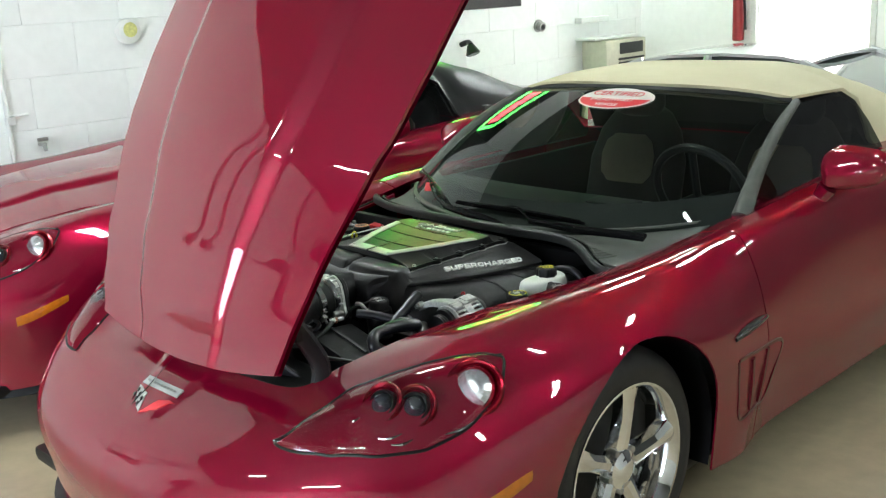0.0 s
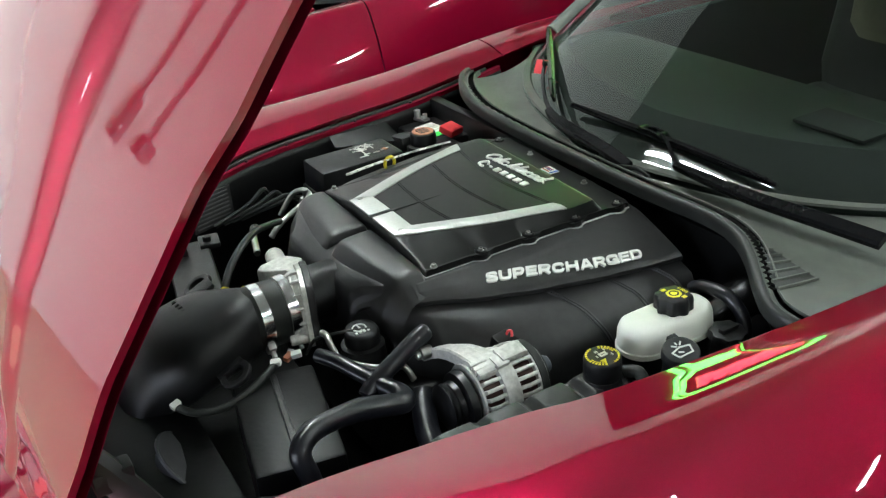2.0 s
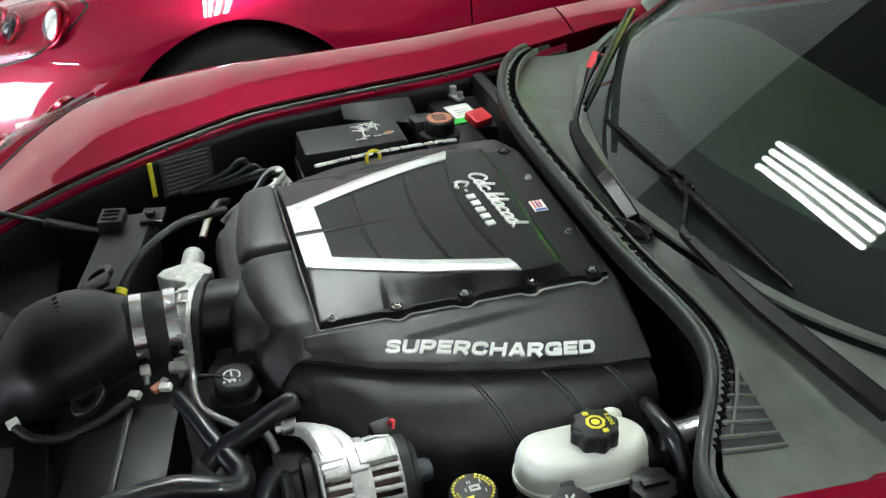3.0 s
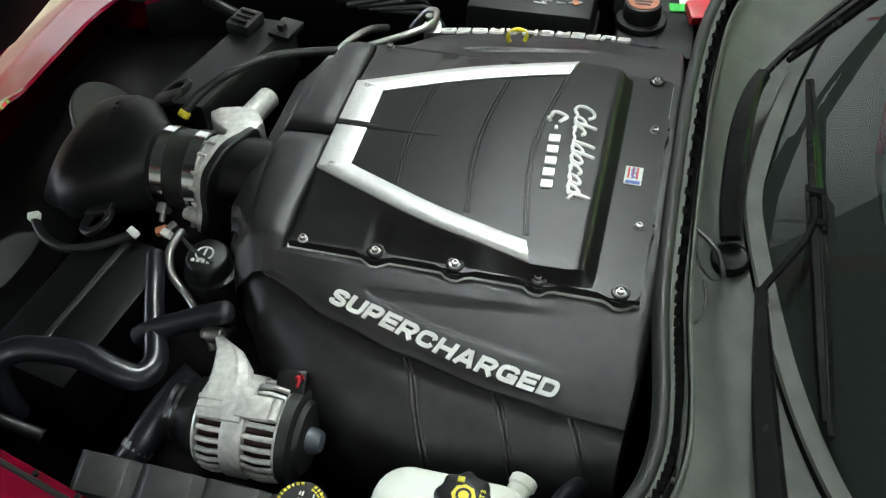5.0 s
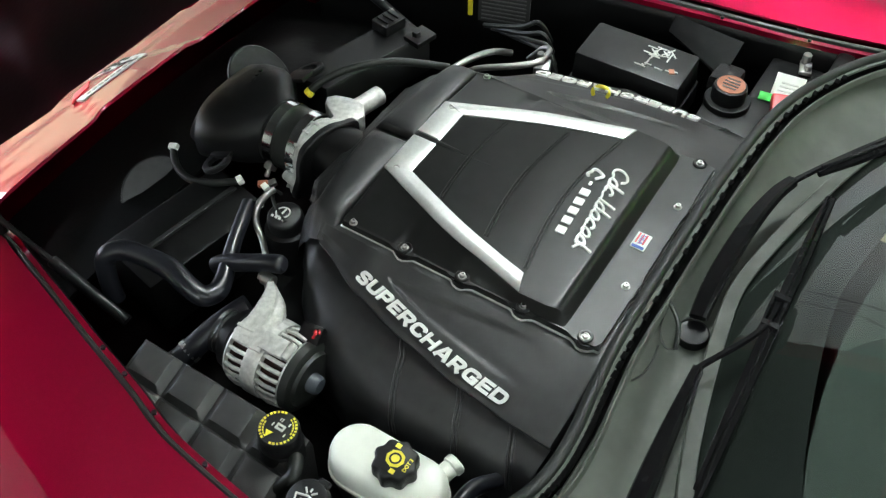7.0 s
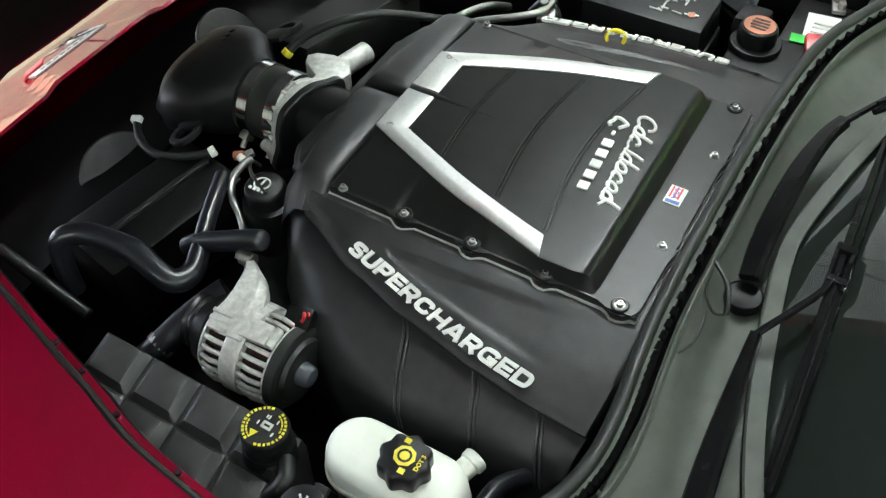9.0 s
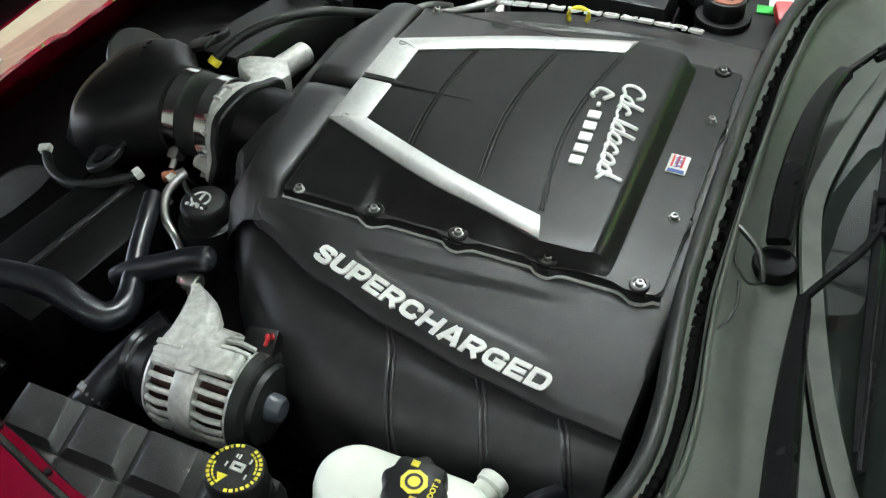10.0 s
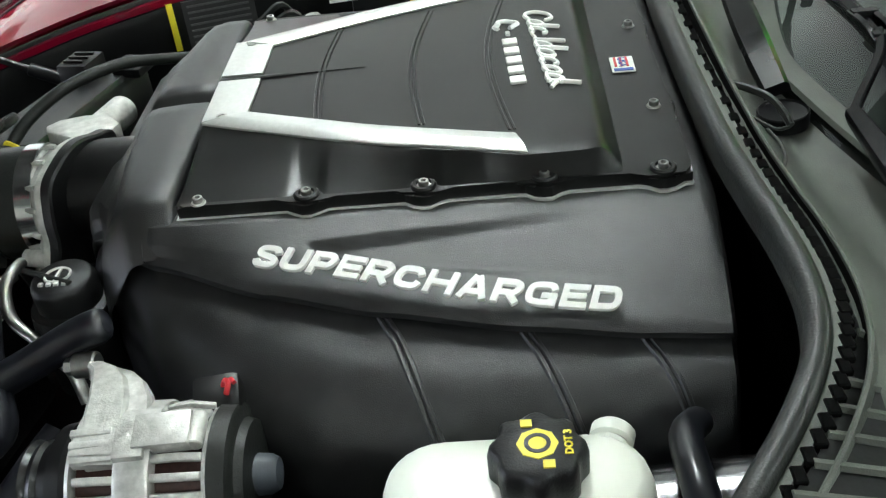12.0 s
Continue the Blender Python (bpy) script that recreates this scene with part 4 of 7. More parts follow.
for y in stations(-0.125, 0.410, 121):
    half = housing_section(y)
    fine = half[:2] + [(lerp(half[2][0], half[5][0], k / 30), None) for k in range(31)] + half[6:]
    top = half[2:6]
    dense = []
    for x, z in fine:
        if z is None:
            for (xa, za), (xb, zb) in zip(top, top[1:]):
                if x <= xb + 1e-9:
                    z = lerp(za, zb, (x - xa) / max(1e-6, xb - xa)) - scoop(x, y)
                    break
        dense.append((x, z))
    half = dense
    bend = lambda x: 0.018 * (x / 0.39) ** 2 if y > 0.3 else 0.0
    rows.append([Vector((-x, y - bend(x) * (y - 0.3) / 0.115, z)) for x, z in half[::-1]] + [Vector((x, y - bend(x) * (y - 0.3) / 0.115, z)) for x, z in half[1:]])
front = [[Vector((p.x * k, -0.125 - d, p.z - e)) for p in rows[0]] for k, d, e in ((0.975, 0.008, 0.004), (0.94, 0.015, 0.014), (0.90, 0.019, 0.032), (0.88, 0.020, 0.06), (0.87, 0.020, 0.12))][::-1]
rear = [[Vector((p.x * k, rows[-1][i].y + d, p.z - e)) for i, p in enumerate(rows[-1])] for k, d, e in ((0.99, 0.004, 0.006), (0.985, 0.006, 0.03))]
bm = sheet(front + rows + rear)
supercharger = engine_part("supercharger_housing", bm, COVER, car, "textured black supercharger housing with silver lettering", angle=50)


def ribbon(bm, pts, width, z0, z1):
    """A flat raised band of constant width along points (x, y)."""
    pts = [Vector((x, y, 0)) for x, y in pts]
    rings = []
    for i, q in enumerate(pts):
        a = (q - pts[i - 1]).normalized() if i else (pts[1] - q).normalized()
        b = (pts[i + 1] - q).normalized() if i < len(pts) - 1 else a
        mid = (a + b).normalized()
        side_way = Vector((-mid.y, mid.x, 0)) * (width / 2 / max(0.5, mid.dot(a)))
        rings.append([q + side_way + Vector((0, 0, z0)), q + side_way + Vector((0, 0, z1)), q - side_way + Vector((0, 0, z1)), q - side_way + Vector((0, 0, z0))])
    loft(bm, rings)


def heavy_letter(ch, w, depth):
    """A broad heavy capital, one unit high and w wide, standing on the x axis."""
    k, a = 0.255, 0.1275
    c = w / 2
    bend = lambda pts: [(q.x, q.y) for q in curve([(x, y, 0) for x, y in pts], 9 * len(pts))]
    bowl = bend([(w * 0.45, 1 - a), (w * 0.72, 0.985 - a), (w - a, 0.71), (w * 0.72, 0.43), (w * 0.45, 0.42)])
    forms = {
        "S": [bend([(w - a, 0.66), (w - 0.2, 0.83), (c, 1 - a), (0.2, 0.84), (a + 0.01, 0.70), (0.24, 0.57), (w - 0.24, 0.44), (w - a, 0.29), (w - 0.2, 0.15), (c, a), (0.2, 0.17), (a, 0.34)])],
        "U": [[(a, 1), (a, 0.5)] + bend([(a, 0.42), (0.2, 0.19), (c, a), (w - 0.2, 0.19), (w - a, 0.42)]) + [(w - a, 0.5), (w - a, 1)]],
        "P": [[(a, 0), (a, 1)], [(a, 1 - a), (w * 0.42, 1 - a)] + bowl + [(w * 0.4, 0.42), (a, 0.42)]],
        "E": [[(a, 0), (a, 1)], [(a, 1 - a), (w, 1 - a)], [(a, 0.5), (w * 0.93, 0.5)], [(a, a), (w, a)]],
        "R": [[(a, 0), (a, 1)], [(a, 1 - a), (w * 0.42, 1 - a)] + bowl + [(w * 0.4, 0.42), (a, 0.42)], [(w * 0.52, 0.42), (w - a * 0.9, 0)]],
        "C": [bend([(w - a, 0.64), (w - 0.24, 0.83), (c, 1 - a), (0.22, 0.80), (a, 0.5), (0.22, 0.20), (c, a), (w - 0.24, 0.17), (w - a, 0.36)])],
        "H": [[(a, 0), (a, 1)], [(w - a, 0), (w - a, 1)], [(a, 0.5), (w - a, 0.5)]],
        "A": [[(a, 0), (c - 0.04, 1)], [(w - a, 0), (c + 0.04, 1)], [(w * 0.25, 0.3), (w * 0.75, 0.3)]],
        "G": [bend([(w - a, 0.66), (w - 0.24, 0.84), (c, 1 - a), (0.22, 0.80), (a, 0.5), (0.22, 0.20), (c, a), (w - 0.26, 0.15), (w - a, 0.32)]), [(w - a, 0.0), (w - a, 0.5)], [(c, 0.42), (w - 0.02, 0.42)]],
        "D": [[(a, 0), (a, 1)], [(a, 1 - a), (w * 0.4, 1 - a)] + bend([(w * 0.42, 1 - a), (w - 0.24, 0.82), (w - a, 0.5), (w - 0.24, 0.18), (w * 0.42, a)]) + [(w * 0.4, a), (a, a)]],
    }
    bm = bmesh.new()
    for i, pts in enumerate(forms[ch]):
        ribbon(bm, pts, k if ch not in "EH" else k * 0.96, -depth, depth * (1 + 0.02 * i))
    return bm


for side in (1, -1):
    # ribs down the flank
    for y0, y1 in ((0.142, 0.192), (0.250, 0.290), (0.338, 0.368)):
        bm = bmesh.new()
        for o in (-0.0028, 0.0028):
            way = []
            for t in stations(0, 1, 9):
                y = lerp(y0, y1, t)
                sec = housing_section(y)[7:12]
                k = min(3, int(t * 3.6))
                (xa, za), (xb, zb) = sec[k], sec[k + 1]
                way.append((lerp(xa, xb, t * 3.6 - k) * side, y + o, lerp(za, zb, t * 3.6 - k) + 0.0005))
            pipe(bm, way, 0.0024, 6)
        engine_part("flank_rib", bm, COVER, supercharger)
    # raised letters
    path = [(0.2555, 0.045, 0.7715), (0.275, 0.12, 0.768), (0.296, 0.20, 0.7605), (0.3075, 0.262, 0.7555), (0.3145, 0.322, 0.751)]
    word = "SUPERCHARGED"
    wide = [0.84, 0.9, 0.86, 0.82, 0.9, 0.92, 0.94, 0.98, 0.9, 0.98, 0.82, 0.92]
    total, run = sum(wide), 0.0
    lengths = [0.0]
    for i in range(80):
        lengths.append(lengths[-1] + (spline(path, (i + 1) / 20) - spline(path, i / 20)).length)
    for ch, w in zip(word, wide):
        t = (run + w / 2) / total
        run += w
        t = t if side == 1 else 1 - t
        gone = t * lengths[-1]
        k = next(i for i in range(80) if lengths[i + 1] >= gone)
        t = (k + (gone - lengths[k]) / (lengths[k + 1] - lengths[k])) / 80
        c = spline(path, t * 4)
        tan = (spline(path, min(4, t * 4 + 0.1)) - spline(path, max(0, t * 4 - 0.1))).normalized()
        inward = Vector((-1, 0, 0.40)).normalized()
        inward = (inward - tan * inward.dot(tan)).normalized()
        nrm = tan.cross(inward)
        nrm = nrm if nrm.z > 0 else -nrm
        if side == -1:
            c, tan, inward, nrm = (Vector((-q.x, q.y, q.z)) for q in (c, tan, inward, nrm))
            tan = -tan
        m = Matrix((tan, inward, nrm)).transposed().to_4x4()
        m.translation = c + nrm * 0.0016
        tall, broad = 0.0198, w / total * lengths[-1] * 0.89 / 0.0198
        bm = heavy_letter(ch, broad, 0.09)
        bmesh.ops.transform(bm, matrix=Matrix(((1, 0.20, 0, -broad / 2 - 0.10), (0, 1, 0, -0.5), (0, 0, 1, 0), (0, 0, 0, 1))), verts=bm.verts)
        bmesh.ops.transform(bm, matrix=m @ Matrix.Scale(tall, 4), verts=bm.verts)
        engine_part("letter", bm, LETTER, supercharger, smooth=False)
    # front ledge, one block each side of the split
    bm = bmesh.new()
    r = []
    for x in (0.0085, 0.0095, 0.013, 0.03, 0.08, 0.13, 0.172, 0.186, 0.191, 0.195, 0.206, 0.222):
        edge = {0.0085: 0.020, 0.0095: 0.004, 0.013: 0.0008, 0.186: 0.0008, 0.191: 0.003, 0.195: 0.0065, 0.206: 0.020, 0.222: 0.038}.get(x, 0.0)
        f = 0.022 * (x / 0.192) ** 2
        r.append([Vector((x * side, y, z - edge)) for y, z in ((-0.0335, 0.764), (-0.0345, 0.782), (-0.0365, 0.7865), (-0.041, 0.7885), (-0.060, 0.7885), (-0.088 + f, 0.7865), (-0.097 + f, 0.7845), (-0.103 + f, 0.7805), (-0.108 + f, 0.774), (-0.120 + f, 0.756), (-0.131 + f, 0.738), (-0.138 + f, 0.71))])
    skin(bm, r)
    bm.faces.ensure_lookup_table()
    engine_part("front_ledge", bm, COVER, supercharger, angle=50)
# neck to the throttle
bm = bmesh.new()
lathe(bm, (0.030, -0.235, 0.708), (0, 1, 0), [(0.05, 0.050), (0.062, 0.051), (0.075, 0.052), (0.13, 0.052)], 40)
# near-black here stands for the housing's shadow on the neck
engine_part("intake_neck", bm, BAY, supercharger)

# lid
def lid_outline():
    pts = []
    bolts = [-0.012, 0.079, 0.176, 0.274, 0.369]
    right, y = [], -0.030
    for i in range(61):
        y = lerp(-0.030, 0.392, i / 60)
        b = max(math.exp(-((y - c) / 0.012) ** 4) for c in bolts[1:])
        x = 0.1945 + 0.0085 * b
        right.append((x, y))
    back = []
    for i in range(1, 40):
        x = lerp(0.1945, -0.1945, i / 40)
        b = max(math.exp(-((x - c) / 0.012) ** 4) for c in (-0.09, 0.085))
        back.append((x, 0.392 + 0.004 * b))
    left = [(-0.1945, y) for x, y in right[::-1]]
    return right + back + left


bm = bmesh.new()
out = lid_outline()
lo, hi = prism(bm, out, 0.768, 0.7835)
rim = [e for e in bm.edges if all(v in set(hi) for v in e.verts)]
bmesh.ops.bevel(bm, geom=rim, offset=0.0025, segments=2, affect="EDGES")
lid = engine_part("supercharger_lid", bm, LID, car, "satin black supercharger lid with silver stripes", angle=35)
# pale metal strip in place of the highlight along the lid's glossy edge
bm = bmesh.new()
prism(bm, [(x + (0.0030 if x > 0.15 else -0.0030 if x < -0.15 else 0), y + (0.0008 if y > 0.38 else -0.002 if y < -0.02 else 0)) for x, y in out], 0.7680, 0.7722)
engine_part("lid_gasket", bm, EDGE, lid, "pale strip painted as the gleam on the lid's lower edge", angle=35)
# raised plateau of the lid: its sides fall from the stripes to the bolted flange, with a pocket round each bolt
LID_H = [(-0.022, 0.0185), (0.02, 0.019), (0.10, 0.0205), (0.20, 0.022), (0.32, 0.022)]
lid_z = lambda x, y: 0.7825 + at_y(LID_H, y) * (1.06 - 0.07 * (abs(x) / 0.172) ** 1.2)
PLATEAU_X = [(-0.0275, 0.086), (0.055, 0.120), (0.125, 0.147), (0.20, 0.170), (0.262, 0.1865), (0.305, 0.1855), (0.325, 0.181)]
bm = bmesh.new()
r = []
for y in [-0.031, -0.0295, -0.027, -0.0235] + stations(-0.020, 0.316, 84) + [0.320, 0.324, 0.328, 0.333, 0.338, 0.342]:
    up = 1.0 if -0.0235 <= y <= 0.318 else (at_y([(-0.031, 0.0), (-0.0295, 0.6), (-0.027, 0.93), (-0.0235, 1.0)], y) if y < 0 else at_y([(0.318, 1.0), (0.322, 0.94), (0.338, 0.06), (0.342, 0.0)], y))
    pocket = max(math.exp(-((y - c) / 0.0125) ** 6) for c in (0.079, 0.176, 0.274))
    foot = 0.1925
    edge = min(at_y(PLATEAU_X, y), foot - 0.006)
    half = []
    for k in (0.0, 0.35, 0.7, 0.9, 0.97, 1.0):
        x = edge * k
        half.append((x, 0.7825 + (lid_z(x, y) - 0.7825) * up - (0.0008 if k == 1.0 else 0)))
    za = half[-1][1]
    for k in (0.25, 0.6, 0.85, 1.0):
        half.append((lerp(edge, foot, k), lerp(lerp(za, 0.7830, k), 0.7826, pocket * (0.0, 0.3, 0.9, 1.0)[(0.25, 0.6, 0.85, 1.0).index(k)])))
    r.append([Vector((-x, y, z)) for x, z in half[::-1]] + [Vector((x, y, z)) for x, z in half[1:]])
skin(bm, r)
engine_part("lid_plateau", bm, LID, lid, angle=24)


def lid_strip(inner, outer, n=24, h=0.0028, crown=0.0):
    a, b = curve(inner, n), curve(outer, n)
    bm = bmesh.new()
    on = lambda q, dz: Vector((q.x, q.y, lid_z(q.x, q.y) + dz))
    loft(bm, [[on(p, -0.001), on(p, h - 0.0006), on(p.lerp(q, 0.06), h), on(p.lerp(q, 0.52), h + crown), on(p.lerp(q, 0.60), h + crown), on(p.lerp(q, 0.95), h - crown * 0.6), on(q, h - 0.0006 - crown * 0.8), on(q, -0.001)] for p, q in zip(a, b)])
    return bm


for side in (1, -1):
    bm = lid_strip([(0.0725 * side, 0.013, 0), (0.098 * side, 0.075, 0), (0.121 * side, 0.135, 0), (0.141 * side, 0.20, 0), (0.155 * side, 0.253, 0)],
                   [(0.086 * side, -0.0275, 0), (0.120 * side, 0.055, 0), (0.147 * side, 0.125, 0), (0.168 * side, 0.20, 0), (0.1855 * side, 0.262, 0)], crown=0.0014)
    engine_part("stripe", bm, SILVER, lid, "brushed silver stripe", angle=50)
    bm = lid_strip([(0.0055 * side, 0.0135, 0), (0.04 * side, 0.0135, 0), (0.073 * side, 0.0132, 0)], [(0.0055 * side, -0.0275, 0), (0.045 * side, -0.0275, 0), (0.0862 * side, -0.0275, 0)], 8)
    engine_part("stripe", bm, SILVER, lid, angle=50)
    bm = bmesh.new()
    lathe(bm, (0.079 * side, -0.010, lid_z(0.08, 0) + 0.002), (0, 0, 1), [(0, 0.0055), (0.0014, 0.0052), (0.0014, 0.003), (0.0004, 0.0028)], 14)
    engine_part("bolt", bm, STEEL, lid)
bm = bmesh.new()
loft(bm, [[Vector((w, y, lid_z(0, y) + 0.0002 if y > -0.028 else 0.79)), Vector((w * 0.6, y, lid_z(0, y) + h)), Vector((-w * 0.6, y, lid_z(0, y) + h)), Vector((-w, y, lid_z(0, y) + 0.0002))] for y, w, h in ((-0.027, 0.005, 0.0016), (0.015, 0.0048, 0.0018), (0.05, 0.003, 0.0016), (0.115, 0.0005, 0.0006))])
engine_part("centre_spear", bm, LID, lid)
for x0, x1, y0, bow in ((0.104, -0.102, 0.081, 0.008), (0.1245, -0.1245, 0.174, 0.013), (0.146, -0.150, 0.251, 0.018)):
    bm = bmesh.new()
    for o in (-0.0022, 0.0022):
        pipe(bm, [(lerp(x0, x1, t), y0 + o - bow * math.sin(math.pi * t), lid_z(lerp(x0, x1, t), y0) - 0.0004) for t in stations(0, 1, 13)], 0.0017, 6)
    engine_part("arc_rib", bm, LID, lid)
for side in (1, -1):
    for y in (-0.012, 0.079, 0.176, 0.274, 0.369) if side == 1 else (-0.012, 0.369):
        bm = bmesh.new()
        r0 = 0.0108
        if y > 0:
            lathe(bm, (0.190 * side, y, 0.766), (0, 0, 1), [(0, r0), (0.019, r0), (0.0205, r0 - 0.0015), (0.0205, r0 - 0.004), (0.016, r0 - 0.0045)], 24)
            engine_part("bolt_boss", bm, LID, lid)
            bm = bmesh.new()
        lathe(bm, (0.190 * side, y, 0.7835), (0, 0, 1), [(0, 0.0066), (0.0012, 0.0058), (0.0012, 0.0043), (0.0052, 0.0043), (0.0058, 0.0036), (0.0058, 0.0024), (0.0030, 0.0024)], 18)
        engine_part("bolt", bm, STEEL, lid, "bright steel socket bolt")
for x in (-0.09, 0.085):
    bm = bmesh.new()
    lathe(bm, (x, 0.377, 0.7835), (0, 0, 1), [(0, 0.0066), (0.0012, 0.0058), (0.0012, 0.0043), (0.0052, 0.0043), (0.0058, 0.0036), (0.0058, 0.0024), (0.003, 0.0024)], 18)
    engine_part("bolt", bm, STEEL, lid, "bright steel socket bolt")
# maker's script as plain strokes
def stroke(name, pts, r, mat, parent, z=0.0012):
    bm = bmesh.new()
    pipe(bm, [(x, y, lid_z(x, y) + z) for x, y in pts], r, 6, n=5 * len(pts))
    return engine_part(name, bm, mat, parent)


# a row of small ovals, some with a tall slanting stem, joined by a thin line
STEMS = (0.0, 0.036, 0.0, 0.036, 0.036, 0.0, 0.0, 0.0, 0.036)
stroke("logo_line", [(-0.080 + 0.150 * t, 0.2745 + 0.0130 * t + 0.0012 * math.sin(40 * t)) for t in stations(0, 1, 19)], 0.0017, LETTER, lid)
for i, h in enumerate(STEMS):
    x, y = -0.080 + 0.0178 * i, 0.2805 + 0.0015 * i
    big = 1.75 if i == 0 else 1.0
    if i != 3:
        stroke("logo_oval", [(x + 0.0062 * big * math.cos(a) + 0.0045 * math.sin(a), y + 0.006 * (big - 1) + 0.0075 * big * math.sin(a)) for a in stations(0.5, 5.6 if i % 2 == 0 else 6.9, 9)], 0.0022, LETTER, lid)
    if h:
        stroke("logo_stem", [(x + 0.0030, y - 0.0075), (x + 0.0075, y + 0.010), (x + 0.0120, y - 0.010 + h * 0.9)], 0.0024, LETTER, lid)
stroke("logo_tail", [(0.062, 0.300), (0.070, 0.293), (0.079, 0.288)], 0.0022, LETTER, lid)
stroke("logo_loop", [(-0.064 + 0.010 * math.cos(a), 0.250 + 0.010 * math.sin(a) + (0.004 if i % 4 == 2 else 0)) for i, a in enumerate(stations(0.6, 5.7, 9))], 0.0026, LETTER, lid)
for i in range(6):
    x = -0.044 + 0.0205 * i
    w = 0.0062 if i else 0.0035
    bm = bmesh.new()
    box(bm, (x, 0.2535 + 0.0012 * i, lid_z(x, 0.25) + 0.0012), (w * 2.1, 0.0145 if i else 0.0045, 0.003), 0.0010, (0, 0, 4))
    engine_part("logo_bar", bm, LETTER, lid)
bm = bmesh.new()
box(bm, (0.0, 0.360, 0.7846), (0.032, 0.022, 0.0016), 0.0006)
flag = engine_part("flag_sticker", bm, PAPER, lid, "small red, white and blue sticker")
for i in range(3):
    bm = bmesh.new()
    box(bm, (-0.004, 0.3535 + 0.0055 * i, 0.7856), (0.020, 0.0024, 0.0008))
    engine_part("bar", bm, RED_PL, flag)
bm = bmesh.new()
box(bm, (0.0125, 0.360, 0.7856), (0.005, 0.018, 0.0008))
engine_part("bar", bm, BLUE_PR, flag)
bm = lettering("USA", 0.0075, 0.0002)
bmesh.ops.transform(bm, matrix=pose(-0.002, 0.3595, 0.7864), verts=bm.verts)
engine_part("sticker_words", bm, BLUE_PR, flag, smooth=False)

# dipstick loop beside the far lettering
bm = bmesh.new()
pipe(bm, [(-0.282 - 0.004 * math.cos(a), 0.156 + 0.013 * math.cos(a), 0.768 + 0.013 * math.sin(a)) for a in stations(-0.6, 3.7, 13)], 0.0035, 8)
part("dipstick_loop", bm, YELLOW, car, "yellow plastic dipstick loop")

# throttle body
TB = Vector((0.032, -0.272, 0.702))
bm = bmesh.new()
lathe(bm, TB + Vector((0, 0.040, 0)), (0, 1, 0), [(0, 0.050), (0.002, 0.0575), (0.008, 0.0575), (0.010, 0.0515), (0.022, 0.0515), (0.024, 0.0545), (0.028, 0.0545), (0.030, 0.0515), (0.042, 0.0515)], 48)
throttle = part("throttle_body", bm, CAST, car, "cast aluminium throttle body", angle=30)
# lobed flange: wide corners near and far, with a cone of ribs running up to it
rim = []
for k in range(72):
    a = 6.28318 * k / 72
    lug = sum(out * math.exp(-((a - at + math.pi) % 6.28318 - math.pi) ** 2 / 0.06) for at, out in ((0.75, 0.004), (2.45, 0.011), (3.9, 0.016), (5.75, 0.024)))
    rim.append((math.cos(a), math.sin(a), 0.0625 + lug))
def swing(bm, degrees=-16):
    """Turns a piece of the throttle body a little across the car."""
    bmesh.ops.rotate(bm, verts=bm.verts[:], cent=TB + Vector((0, 0.075, 0)), matrix=Matrix.Rotation(radians(degrees), 3, "Z"))
    return bm
bm = bmesh.new()
loft(bm, [[TB + Vector((cx * lerp(0.0515, rr, k), y, cz * lerp(0.0515, rr, k))) for cx, cz, rr in rim] for y, k in ((0.060, 0.0), (0.064, 0.25), (0.074, 0.62), (0.080, 0.74))])
part("cone", swing(bm), CAST, throttle, angle=50)
bm = bmesh.new()
loft(bm, [[TB + Vector((cx * rr * k, y, cz * rr * k)) for cx, cz, rr in rim] for y, k in ((0.080, 0.975), (0.0815, 1.0), (0.0885, 1.0), (0.090, 0.98))])
part("flange", swing(bm), CAST, throttle, "cast mounting flange with corner lugs", angle=35)
for a in (-0.75, -0.42, -0.05, 0.32, 0.70, 1.10, 1.50, 3.7, 4.2):
    cx, cz, rr = rim[int(round(a / 6.28318 * 72)) % 72]
    bm = bmesh.new()
    pipe(bm, [TB + Vector((cx * q, y, cz * q)) for y, q in ((0.055, 0.0535), (0.064, 0.0575), (0.073, 0.0620), (0.081, min(rr, 0.066)))], 0.0028, 6)
    part("rib", swing(bm), CAST, throttle)
bm = bmesh.new()
pipe(bm, [TB + Vector((math.cos(a) * 0.0575, 0.067, math.sin(a) * 0.0575)) for a in stations(-0.8, 1.6, 14)], 0.0026, 6)
part("rib", swing(bm), CAST, throttle)
# motor housing: an angled wall and a flat top with a tube
def slab(outline, z0, z1, edge):
    mid = sum((Vector(p) for p in outline), Vector((0, 0))) / len(outline)
    bm = bmesh.new()
    loft(bm, [[Vector((*(mid + (Vector(p) - mid) * k), z)) for p in outline] for z, k in ((z0, 1.0), (z1 - edge, 1.0), (z1 - edge * 0.3, 1 - edge * 8), (z1, 1 - edge * 22))])
    return bm
part("motor_mount", slab([(0.024, -0.182), (0.018, -0.196), (-0.004, -0.196), (-0.026, -0.230), (-0.040, -0.236), (-0.052, -0.226), (-0.060, -0.200), (-0.058, -0.172), (-0.034, -0.154), (-0.018, -0.158)], 0.694, 0.7515, 0.004), CAST, throttle, "smooth cast motor housing", angle=35)
bm = bmesh.new()
rod(bm, (-0.045, -0.190, 0.7335), (-0.112, -0.178, 0.7300), 0.0170, 24, 0.12)
part("vapour_tube", bm, CAST, throttle, "short cast tube")
for x, z in ((-0.048, -0.035), (0.060, -0.034)):
    bm = bmesh.new()
    rod(bm, TB + Vector((x, 0.050, z)), TB + Vector((x, 0.092, z)), 0.0095, 14)
    part("bolt_lug", swing(bm), CAST, throttle)
bm = bmesh.new()
